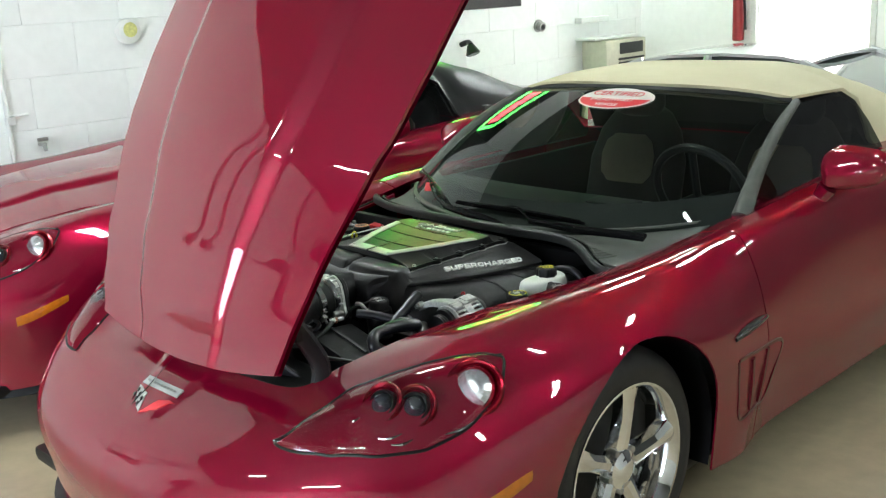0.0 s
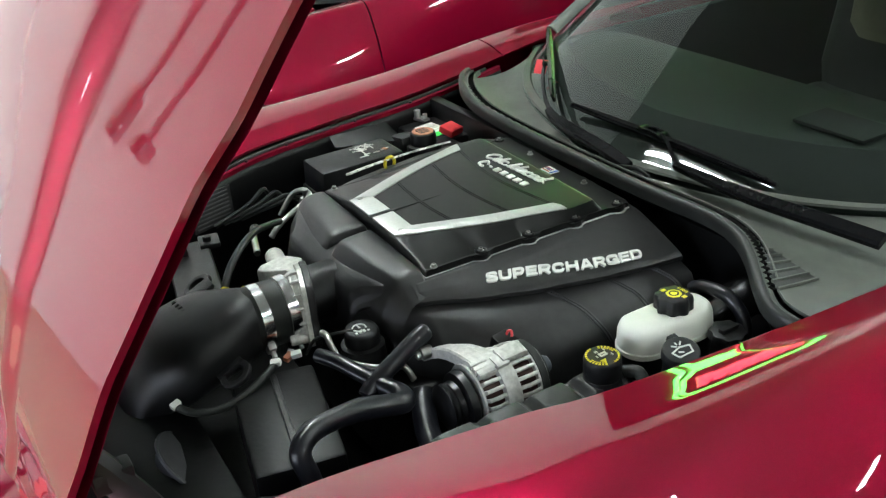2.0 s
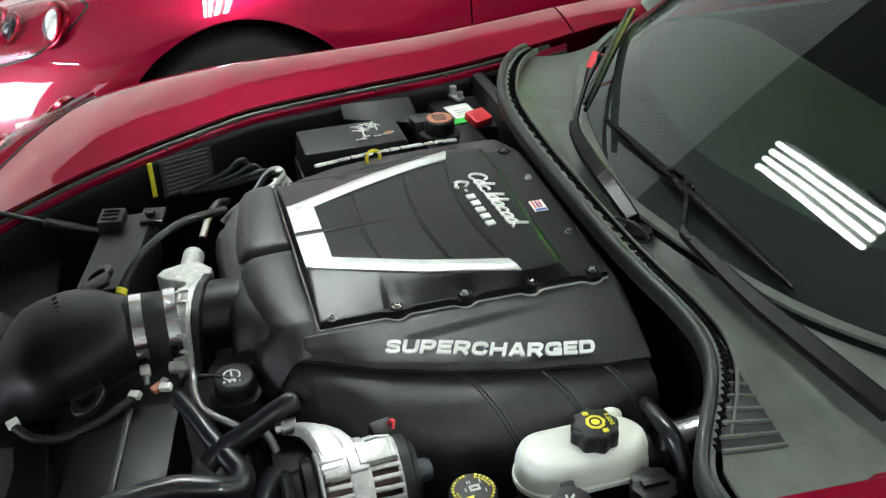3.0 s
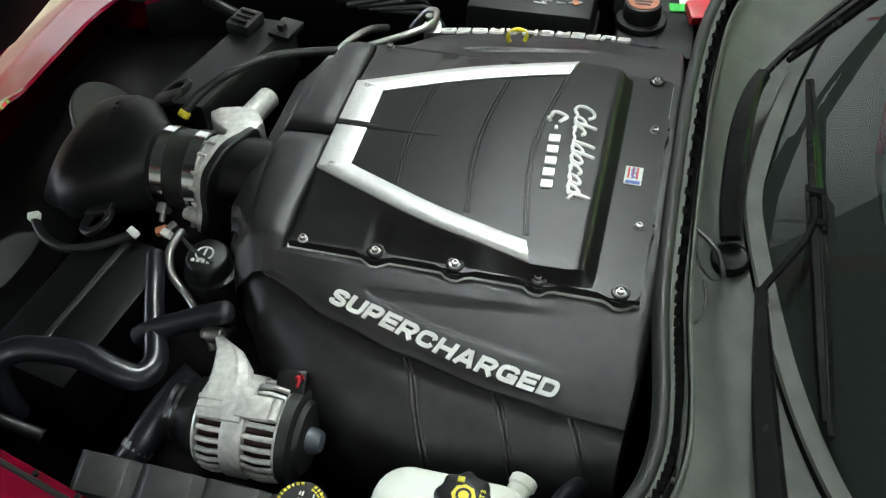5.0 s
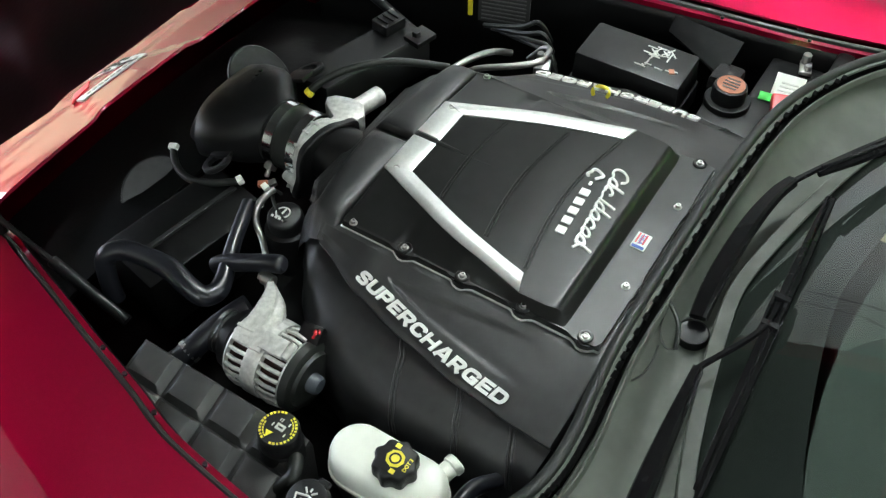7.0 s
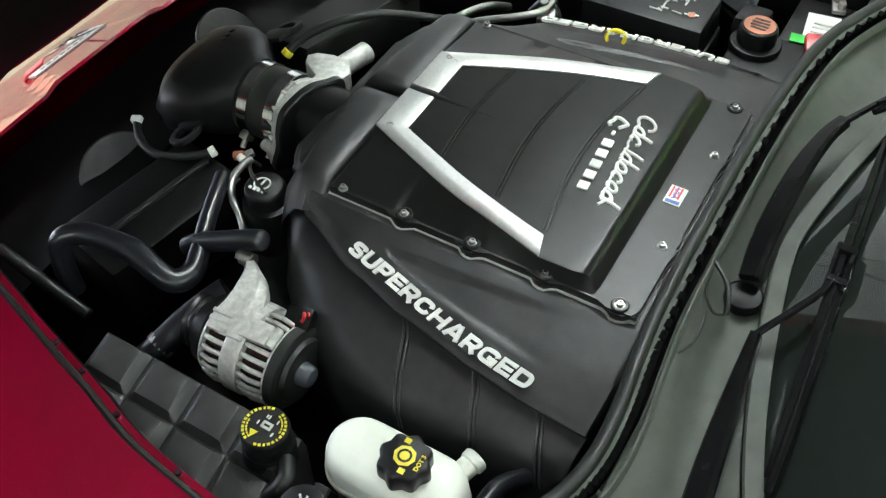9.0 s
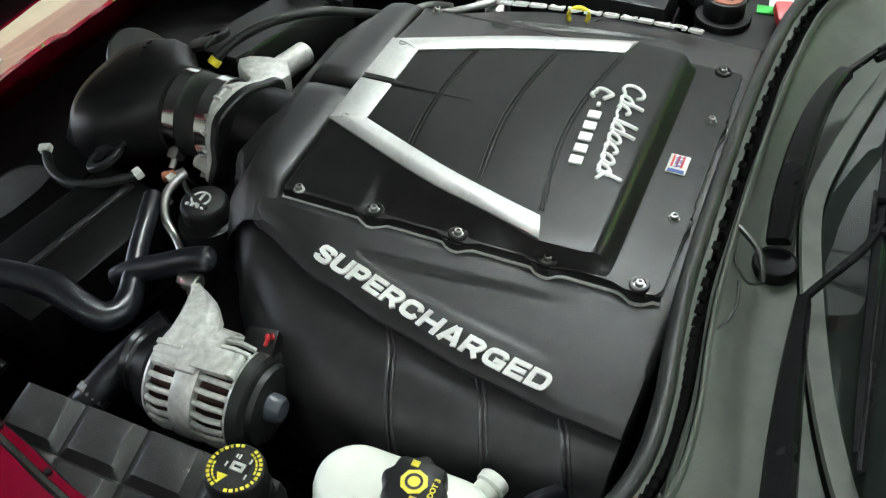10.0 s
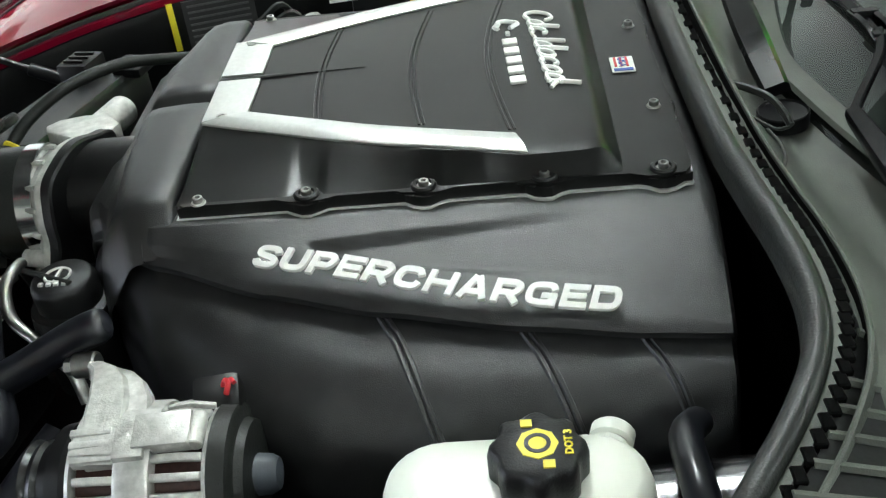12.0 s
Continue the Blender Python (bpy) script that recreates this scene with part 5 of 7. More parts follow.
loft(bm, [[TB + Vector((cx * rr * k, y, cz * rr * k)) for cx, cz, rr in rim] for y, k in ((0.0895, 1.0), (0.0905, 1.04), (0.100, 1.04), (0.102, 1.0))])
part("gasket_plate", swing(bm), BLACK, throttle, "black gasket flange", angle=35)
bm = bmesh.new()
lathe(bm, TB + Vector((0, -0.018, 0)), (0, 1, 0), [(0, 0.0535), (0.004, 0.0565), (0.072, 0.0565), (0.076, 0.053)], 40)
coupler = part("hose_coupler", bm, RUBBER, car, "black rubber intake coupler")
for y in (-0.006, 0.042):
    bm = bmesh.new()
    rows_ = lathe(bm, TB + Vector((0, y, 0)), (0, 1, 0), [(0, 0.0566), (0, 0.0588), (0.017, 0.0588), (0.017, 0.0566)], 40, caps=False)
    part("hose_clamp", bm, CLAMP, coupler, "bright steel worm clamp")
    bm = bmesh.new()
    box(bm, TB + Vector((0.050, y + 0.006, -0.036)), (0.012, 0.015, 0.022), 0.003, (0, 40, 0))
    rod(bm, TB + Vector((0.046, y + 0.006, -0.030)), TB + Vector((0.064, y + 0.006, -0.048)), 0.0045, 10)
    part("clamp_screw", bm, STEEL, coupler)

# intake elbow and filters
bm = bmesh.new()
rings = []
for y, cx, cz, rx, rz in ((-0.285, 0.032, 0.702, 0.054, 0.054), (-0.297, 0.031, 0.701, 0.060, 0.056), (-0.315, 0.024, 0.697, 0.076, 0.058), (-0.340, 0.012, 0.690, 0.094, 0.060),
                          (-0.375, 0.004, 0.680, 0.106, 0.060), (-0.415, 0.000, 0.666, 0.110, 0.061), (-0.443, -0.014, 0.650, 0.099, 0.061), (-0.464, -0.024, 0.624, 0.088, 0.064), (-0.488, -0.028, 0.590, 0.084, 0.064), (-0.514, -0.032, 0.548, 0.082, 0.060), (-0.534, -0.036, 0.500, 0.078, 0.052), (-0.545, -0.038, 0.45, 0.066, 0.03)):
    rings.append([Vector((cx + rx * math.copysign(abs(math.cos(a)) ** 0.72, math.cos(a)), y, cz + rz * math.copysign(abs(math.sin(a)) ** 0.78, math.sin(a)))) for a in stations(0, 6.28318 * 35 / 36, 36)])
loft(bm, rings)
elbow = part("intake_elbow", bm, BLACK, car, "large black plastic intake elbow", angle=60)
for side, c in ((1, Vector((0.128, -0.350, 0.672))), (-1, Vector((-0.106, -0.326, 0.722)))):
    bm = bmesh.new()
    ax = Vector((0.10 * side, -0.45, 1)).normalized()
    rows_ = lathe(bm, c, ax, [(-0.004, 0.016), (0.004, 0.016), (0.005, 0.019), (0.005, 0.025), (0.003, 0.027), (-0.003, 0.027), (-0.005, 0.025), (-0.005, 0.019)], 26, caps=False)
    for k in range(26):
        bm.faces.new((rows_[0][k], rows_[-1][k], rows_[-1][(k + 1) % 26], rows_[0][(k + 1) % 26]))
    inner = c + Vector((-0.030 * side, -0.004, 0.004))
    box(bm, c.lerp(inner, 0.85), (0.034, 0.048, 0.008), 0.003, (24, 0, 0))
    part("mounting_ear", bm, BLACK, elbow)
    bm = bmesh.new()
    f = Vector((0.178, -0.452, 0.572) if side > 0 else (-0.125, -0.468, 0.620))
    lathe(bm, f, Vector((0.15 * side, 0.72, 0.68)), [(-0.030, 0.056), (-0.008, 0.066), (-0.004, 0.074), (0.001, 0.075), (0.003, 0.072), (0.002, 0.068), (0.008, 0.04), (0.009, 0.008)], 40)
    part("air_filter", bm, FILTER, elbow, "round grey air filter end")
# small moulded letters bar on the elbow
bm = bmesh.new()
for i in range(6):
    box(bm, (-0.045 + 0.012 * i, -0.386 + 0.002 * i, 0.7370), (0.006, 0.008, 0.003), 0.001, (24, 0, 0))
part("moulded_mark", bm, BLACK, elbow)


def hose(name, pts, r, mat, label, ends=None, seg=14):
    bm = bmesh.new()
    pipe(bm, pts, r, seg, n=8 * len(pts))
    ob = part(name, bm, mat, car, label)
    for p, q, rr in ends or ():
        bm = bmesh.new()
        p, q = Vector(p), Vector(q)
        rod(bm, p, p + (q - p).normalized() * 0.014, rr, 16)
        part("hose_clamp", bm, STEEL, ob, "steel hose clamp")
    return ob


hose("radiator_hose", [(0.402, -0.338, 0.600), (0.398, -0.345, 0.645), (0.386, -0.349, 0.680), (0.368, -0.325, 0.692), (0.360, -0.285, 0.693), (0.357, -0.240, 0.690), (0.364, -0.200, 0.684), (0.362, -0.173, 0.676), (0.338, -0.164, 0.673), (0.305, -0.177, 0.676), (0.265, -0.196, 0.684), (0.225, -0.212, 0.690), (0.185, -0.230, 0.690)], [0.0155, 0.0155, 0.016, 0.016, 0.016, 0.0175, 0.0165, 0.0165, 0.016, 0.014, 0.0125, 0.012, 0.012], HOSE, "thick black radiator hose")
hose("heater_hose", [(0.300, -0.205, 0.665), (0.293, -0.185, 0.678), (0.287, -0.140, 0.700), (0.282, -0.105, 0.717), (0.2795, -0.084, 0.7245), (0.279, -0.078, 0.7265)], [0.0145, 0.0145, 0.0145, 0.0145, 0.0140, 0.0085], HOSE, "black heater hose")
hose("lower_hose", [(0.325, -0.120, 0.650), (0.350, -0.135, 0.640), (0.385, -0.150, 0.628), (0.430, -0.165, 0.610), (0.460, -0.20, 0.57)], 0.019, HOSE, "black lower coolant hose", [((0.415, -0.160, 0.616), (0.430, -0.165, 0.610), 0.0205)])
hose("steel_pipe", [(0.150, -0.205, 0.705), (0.170, -0.205, 0.708), (0.188, -0.207, 0.70), (0.205, -0.20, 0.680), (0.222, -0.175, 0.668), (0.245, -0.15, 0.665), (0.272, -0.125, 0.672), (0.285, -0.115, 0.65)], 0.0055, STEEL, "bent zinc-plated pipe", None, 10)
hose("vent_hose", [(-0.062, -0.292, 0.722), (-0.085, -0.272, 0.742), (-0.12, -0.235, 0.760), (-0.165, -0.19, 0.762), (-0.205, -0.15, 0.748), (-0.235, -0.115, 0.735)], 0.0068, RUBBER, "thin black breather hose", None, 12)
bm = bmesh.new()
rod(bm, (-0.056, -0.2945, 0.716), (-0.063, -0.290, 0.723), 0.0088, 16)
part("hose_tag", bm, YELLOW, car, "yellow band on a hose end")
hose("brake_pipe", [(-0.42, -0.05, 0.66), (-0.415, -0.02, 0.70), (-0.40, 0.0, 0.712), (-0.36, 0.0, 0.715), (-0.33, -0.03, 0.712), (-0.30, -0.09, 0.70), (-0.29, -0.12, 0.68)], 0.006, STEEL, "bent bright metal pipe", None, 10)
hose("steel_pipe", [(-0.44, -0.10, 0.64), (-0.40, -0.12, 0.66), (-0.34, -0.14, 0.67), (-0.27, -0.16, 0.665)], 0.007, STEEL, "straight bright metal pipe", None, 10)
hose("wiring_loom", [(0.125, -0.455, 0.655), (0.150, -0.43, 0.645), (0.165, -0.39, 0.645), (0.162, -0.345, 0.655), (0.150, -0.305, 0.668), (0.140, -0.285, 0.675)], 0.0065, RUBBER, "black sheathed wiring loom", None, 10)
hose("sensor_wire", [(0.115, -0.225, 0.655), (0.14, -0.215, 0.690), (0.165, -0.195, 0.705), (0.185, -0.17, 0.712), (0.20, -0.14, 0.712)], 0.003, RUBBER, "thin black sensor wire", None, 8)
for c, rot, mat, lab in (((0.128, -0.452, 0.657), 20, PAPER, "white connector"), ((0.142, -0.287, 0.676), -30, PAPER, "white connector"), ((0.120, -0.258, 0.664), 35, ORANGE_PR, "brown taped connector"), ((0.127, -0.246, 0.668), -20, PAPER, "white connector"), ((0.108, -0.250, 0.660), 60, STEEL, "bare metal connector")):
    bm = bmesh.new()
    box(bm, c, (0.011, 0.017, 0.010), 0.002, (10, 15, rot))
    part("connector", bm, mat, car, lab)

# power steering reservoir
bm = bmesh.new()
lathe(bm, (0.186, -0.152, 0.60), (0, 0, 1), [(0, 0.035), (0.06, 0.038), (0.083, 0.036), (0.088, 0.022)], 28)
res = part("steering_reservoir", bm, BLACK, car, "black power steering fluid reservoir")
bm = bmesh.new()
lathe(bm, (0.186, -0.152, 0.684), (0.05, 0.0, 1), [(0, 0.022), (0.002, 0.029), (0.022, 0.029), (0.027, 0.0265), (0.0285, 0.024)], 28)
cap = part("cap", bm, BLACK, res, "black filler cap with pale symbols")
bm = bmesh.new()
pipe(bm, [(0.187 + 0.011 * math.cos(a), -0.155 + 0.011 * math.sin(a), 0.7133) for a in stations(0, 6.28318, 13)], 0.0014, 5)
box(bm, (0.187, -0.155, 0.7133), (0.018, 0.0025, 0.002))
for i in range(4):
    box(bm, (0.200, -0.166 + 0.007 * i, 0.7128), (0.004, 0.004, 0.002))
part("symbol", bm, PRINT, cap)

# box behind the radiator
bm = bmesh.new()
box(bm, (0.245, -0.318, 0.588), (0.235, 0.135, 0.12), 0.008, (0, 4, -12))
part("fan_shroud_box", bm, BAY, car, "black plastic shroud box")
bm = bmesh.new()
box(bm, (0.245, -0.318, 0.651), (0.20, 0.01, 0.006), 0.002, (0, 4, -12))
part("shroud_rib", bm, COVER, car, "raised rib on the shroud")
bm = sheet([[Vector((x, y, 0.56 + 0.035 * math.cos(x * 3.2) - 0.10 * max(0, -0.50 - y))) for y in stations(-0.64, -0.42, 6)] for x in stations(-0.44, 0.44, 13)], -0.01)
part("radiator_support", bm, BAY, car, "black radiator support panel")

# alternator
AC = Vector((0.384, -0.026, 0.655))
bm = bmesh.new()
lathe(bm, AC + Vector((0, -0.046, 0)), (0, 1, 0), [(0, 0.030), (0.003, 0.048), (0.010, 0.048), (0.085, 0.048), (0.094, 0.046)], 40)
alt = part("alternator", bm, WINDING, car, "cast aluminium alternator with cooling fins")
for k in range(26):
    a = 6.28318 * (k + 0.5) / 26
    d = Vector((math.cos(a), 0, math.sin(a)))
    for y0, y1 in ((-0.044, -0.011), (0.011, 0.050)):
        bm = bmesh.new()
        pts = [AC + d * q + Vector((0, y, 0)) for y, q in ((y0, 0.050), (y0 + 0.002, 0.0560), (lerp(y0, y1, 0.5), 0.0585), (y1 - 0.002, 0.0560), (y1, 0.048))]
        bar_half = Vector((-d.z, 0, d.x)) * 0.0031
        loft(bm, [[p - bar_half - d * 0.003, p - bar_half * 0.9, p - bar_half * 0.5 + d * 0.001, p + bar_half * 0.5 + d * 0.001, p + bar_half * 0.9, p + bar_half - d * 0.003] for p in pts])
        part("fin", bm, CAST, alt)
bm = bmesh.new()
lathe(bm, AC + Vector((0, -0.0135, 0)), (0, 1, 0), [(0, 0.050), (0.001, 0.0588), (0.003, 0.0600), (0.024, 0.0600), (0.026, 0.0588), (0.027, 0.050)], 48)
part("stator_ring", bm, CAST, alt)
for y, q in ((-0.050, 0.054), (0.047, 0.0545)):
    bm = bmesh.new()
    lathe(bm, AC + Vector((0, y, 0)), (0, 1, 0), [(0, 0.046), (0.001, q - 0.001), (0.004, q), (0.005, 0.046)], 48)
    part("end_ring", bm, CAST, alt)
bm = bmesh.new()
skin(bm, [[AC + Vector((math.cos(a) * rr, y, math.sin(a) * rr)) for y, rr in ((-0.046, 0.053), (-0.044, 0.0602), (-0.012, 0.0612), (0.014, 0.0612), (0.016, 0.053))] for a in stations(1.15, 1.80, 10)])
part("cast_saddle", bm, CAST, alt, "smooth cast saddle over the fins")
bm = bmesh.new()
lathe(bm, AC + Vector((0, -0.068, 0)), (0, 1, 0), [(0, 0.040), (0.001, 0.046), (0.012, 0.048), (0.016, 0.044)], 40)
part("front_ring", bm, SATIN, alt, "black fan ring")
bm = bmesh.new()
lathe(bm, AC + Vector((0, -0.095, 0)), (0, 1, 0), [(0, 0.030), (0.003, 0.036), (0.008, 0.034), (0.012, 0.036), (0.016, 0.034), (0.024, 0.036), (0.027, 0.02)], 32)
part("pulley", bm, SATIN, alt, "black ribbed pulley")
bm = bmesh.new()
lathe(bm, AC + Vector((0, 0.050, 0)), (0, 1, 0), [(0, 0.053), (0.002, 0.0555), (0.014, 0.0545), (0.0165, 0.051), (0.0175, 0.044), (0.024, 0.042), (0.028, 0.02)], 40)
part("rear_cover", bm, RUBBER, alt, "black plastic rear cover", angle=30)
bm = bmesh.new()
lathe(bm, (0.391, 0.036, 0.664), (0.0, 1, 0.02), [(0, 0.0165), (0.008, 0.016), (0.026, 0.0145), (0.031, 0.0115), (0.0325, 0.006)], 24)
part("terminal_boot", bm, BOOT, alt, "dull blue-grey rubber boot")
# mounting arm that widens from its bolt to the saddle
bm = bmesh.new()
arm_rows = ((0.296, -0.090, 0.016, 0.702), (0.306, -0.080, 0.024, 0.709), (0.318, -0.066, 0.034, 0.7135), (0.334, -0.056, 0.043, 0.7160), (0.354, -0.049, 0.048, 0.7165), (0.376, -0.045, 0.050, 0.7165), (0.392, -0.043, 0.050, 0.7145))
loft(bm, [[Vector((x, y - w / 2 - 0.002, z - 0.018)), Vector((x, y - w / 2, z - 0.003)), Vector((x, y - w / 2 + 0.003, z)), Vector((x, y + w * 0.08, z)), Vector((x, y + w * 0.16, z - 0.003)), Vector((x + 0.002, y + w / 2 - 0.003, z - 0.0035)), Vector((x + 0.002, y + w / 2, z - 0.006)), Vector((x + 0.002, y + w / 2 + 0.002, z - 0.018))] for x, y, w, z in arm_rows])
part("bracket", bm, CAST, alt, "cast mounting arm", angle=30)
bm = bmesh.new()
rod(bm, (0.298, -0.106, 0.700), (0.299, -0.086, 0.701), 0.0105, 18)
rod(bm, (0.2975, -0.113, 0.700), (0.298, -0.106, 0.700), 0.0078, 6)
part("bracket_bolt", bm, STEEL, alt)
bm = bmesh.new()
pipe(bm, [(0.344, 0.022, 0.700), (0.343, 0.027, 0.713), (0.348, 0.031, 0.715), (0.352, 0.029, 0.708)], 0.0022, 8)
pipe(bm, [(0.340, 0.024, 0.700), (0.339, 0.030, 0.711), (0.344, 0.034, 0.712)], 0.0018, 8)
part("red_wire", bm, RED_PL, alt, "short red wire")
bm = bmesh.new()
box(bm, (0.348, 0.020, 0.690), (0.044, 0.036, 0.034), 0.006, (0, 20, 10))
part("plug", bm, BAY, alt)

# stepped blocks and a bolt tube on top of the alternator
for (x, y, z), size in (((0.394, -0.006, 0.7135), (0.027, 0.040, 0.012)), ((0.402, -0.028, 0.7085), (0.024, 0.022, 0.014)), ((0.391, -0.058, 0.7120), (0.0060, 0.030, 0.010)), ((0.400, -0.057, 0.7090), (0.0060, 0.030, 0.010)), ((0.409, -0.055, 0.7040), (0.0065, 0.030, 0.010)), ((0.398, -0.050, 0.7030), (0.026, 0.026, 0.012))):
    bm = bmesh.new()
    box(bm, (x, y, z), size, 0.0016, (0, 14, 3))
    part("cast_block", bm, CAST, alt)
bm = bmesh.new()
rod(bm, (0.378, 0.017, 0.7140), (0.404, 0.017, 0.7085), 0.0062, 14)
part("bolt_tube", bm, CAST, alt)

# quilted tank along the inner fender
bm = bmesh.new()
A, B, C = Vector((0.466, -0.192, 0.676)), Vector((0.474, 0.118, 0.684)), Vector((0.586, -0.178, 0.664))
r = []
for i in range(105):
    t = i / 104
    r.append([])
    for j in range(53):
        u = j / 52
        p = A.lerp(B, t) + (C - A) * u
        along, across = abs(t * 4 - round(t * 4)) * 0.0775, abs(u * 2 - round(u * 2)) * 0.060
        rise = min(1.0, max(0.0, along - 0.0010) / 0.0115, max(0.0, across - 0.0004) / 0.0065)
        p.z += 0.010 * (0.75 * rise + 0.25 * rise * rise) + 0.003 * math.sin(math.pi * (t * 4 % 1)) * math.sin(math.pi * (u * 2 % 1)) - (0.010 if j in (0, 52) or i in (0, 104) else 0)
        r[-1].append(p)
top = skin(bm, r)
loop = [v for v in top[0]] + [row[-1] for row in top[1:]] + [v for v in top[-1][-2::-1]] + [row[0] for row in top[-2:0:-1]]
low = [bm.verts.new(v.co + Vector((0, 0, -0.12))) for v in loop]
for k in range(len(loop)):
    bm.faces.new((loop[k], loop[(k + 1) % len(loop)], low[(k + 1) % len(loop)], low[k]))
tank = part("overflow_tank", bm, QUILT, car, "quilted black plastic fluid tank", angle=32)
bm = bmesh.new()
lathe(bm, (0.501, 0.088, 0.672), (0, 0, 1), [(0, 0.034), (0.012, 0.032), (0.022, 0.029)], 28)
part("neck", bm, BLACK, tank)
cap_z = 0.692
bm = bmesh.new()
prof = [(0, 0.027), (0.002, 0.0285), (0.028, 0.0285), (0.033, 0.0272), (0.0345, 0.0255)]
lathe(bm, (0.501, 0.088, cap_z), (0, 0, 1), prof, 40)
tcap = part("cap", bm, BLACK, tank, "black filler cap with a yellow printed ring")
bm = bmesh.new()
for k in range(30):
    a = 6.28318 * k / 30
    if k % 15 not in (0, 14):
        for rr, q in ((0.0238, 0.0030), (0.0198, 0.0018)):
            if rr > 0.02 or k % 15 > 7:
                box(bm, (0.501 + rr * math.cos(a), 0.088 + rr * math.sin(a), cap_z + 0.0347), (q, 0.0032 if k % 3 else 0.0022, 0.0014), 0, (0, 0, math.degrees(a)))
prism(bm, [(0.5105, 0.0760), (0.5195, 0.0815), (0.5100, 0.0865)], cap_z + 0.0340, cap_z + 0.0354)
tagged(part("ring_print", bm, YELLOW, tcap), kind="stuff")
for x, y, w, h in ((0.4960, 0.0900, 0.0030, 0.012), (0.5020, 0.0900, 0.0030, 0.012), (0.4990, 0.0850, 0.0085, 0.0025), (0.4990, 0.0955, 0.0085, 0.0025), (0.4890, 0.0840, 0.0040, 0.0014), (0.4890, 0.0870, 0.0050, 0.0014), (0.5060, 0.1020, 0.0050, 0.0014), (0.5000, 0.0790, 0.0050, 0.0014), (0.4900, 0.0990, 0.0050, 0.0014)):
    bm = bmesh.new()
    box(bm, (x, y, cap_z + 0.0347), (w, h, 0.002))
    part("symbol", bm, PRINT, tcap)
hose("overflow_hose", [(0.508, 0.118, 0.690), (0.528, 0.132, 0.694), (0.545, 0.128, 0.685), (0.556, 0.112, 0.665), (0.56, 0.10, 0.64)], 0.010, RUBBER, "ribbed black overflow hose")

# brake fluid reservoir
def stadium(cx, cy, half_len, rad, z, n=14):
    pts = []
    for k in range(n):
        a = math.pi * k / (n - 1)
        pts.append(Vector((cx + rad * math.cos(a), cy + half_len + rad * math.sin(a), z)))
    for k in range(n):
        a = math.pi + math.pi * k / (n - 1)
        pts.append(Vector((cx + rad * math.cos(a), cy - half_len + rad * math.sin(a), z)))
    return pts


bm = bmesh.new()
loft(bm, [stadium(0.468, 0.238, 0.045, rd, z) for z, rd in ((0.676, 0.034), (0.684, 0.040), (0.686, 0.0425), (0.692, 0.0425), (0.694, 0.0405), (0.715, 0.0395), (0.726, 0.036), (0.732, 0.029), (0.734, 0.015))])
brake = part("brake_reservoir", bm, WHITE_PL, car, "milky white brake fluid reservoir")
bm = bmesh.new()
rows_ = []
for z, rd in ((0.731, 0.025), (0.734, 0.0285), (0.750, 0.0285), (0.756, 0.0272), (0.758, 0.0245)):
    rows_.append([Vector((0.470 + (rd * (1 + 0.07 * math.cos(8 * a))) * math.cos(a), 0.252 + (rd * (1 + 0.07 * math.cos(8 * a))) * math.sin(a), z)) for a in stations(0, 6.28318 * 63 / 64, 64)])
loft(bm, rows_)
bcap = part("cap", bm, BLACK, brake, "black scalloped cap with yellow symbols", angle=50)
bm = bmesh.new()
lathe(bm, (0.470, 0.252, 0.7575), (0, 0, 1), [(0, 0.0125), (0.0012, 0.0125)], 8)
for x, y in ((0.487, 0.258), (0.453, 0.246)):
    box(bm, (x, y, 0.7582), (0.006, 0.007, 0.0018))
part("symbol", bm, YELLOW, bcap)
bm = lettering("DOT 3", 0.0048, 0.0003, 0.0002)
bmesh.ops.transform(bm, matrix=pose(0.470, 0.2705, 0.7586, 0, 0, 180), verts=bm.verts)
part("cap_words", bm, YELLOW, bcap, smooth=False)
bm = bmesh.new()
rows_ = lathe(bm, (0.470, 0.252, 0.7582), (0, 0, 1), [(0, 0.0055), (0.001, 0.0055), (0.001, 0.008), (0, 0.008)], 20, caps=False)
part("symbol_ring", bm, BLACK, bcap)
bm = bmesh.new()
rod(bm, (0.440, 0.292, 0.698), (0.416, 0.301, 0.703), 0.0125, 20)
rod(bm, (0.418, 0.3005, 0.7025), (0.406, 0.304, 0.7045), 0.0150, 20)
part("nipple", bm, WHITE_PL, brake)
bm = bmesh.new()
box(bm, (0.472, 0.25, 0.60), (0.055, 0.19, 0.09), 0.015)
loft(bm, [stadium(0.468, 0.238, 0.045, rd, z) for z, rd in ((0.610, 0.030), (0.660, 0.036), (0.681, 0.0375), (0.682, 0.030))])
rod(bm, (0.472, 0.30, 0.62), (0.472, 0.43, 0.63), 0.05, 24)
part("master_cylinder", bm, SATIN, brake, "black brake master cylinder")

bm = bmesh.new()
lathe(bm, (0.452, 0.322, 0.655), (0, 1, 0.05), [(0, 0.030), (0.004, 0.042), (0.090, 0.044), (0.10, 0.050), (0.14, 0.052)], 32)
part("booster_canister", bm, BOOSTER, car, "dark polished metal brake booster canister")

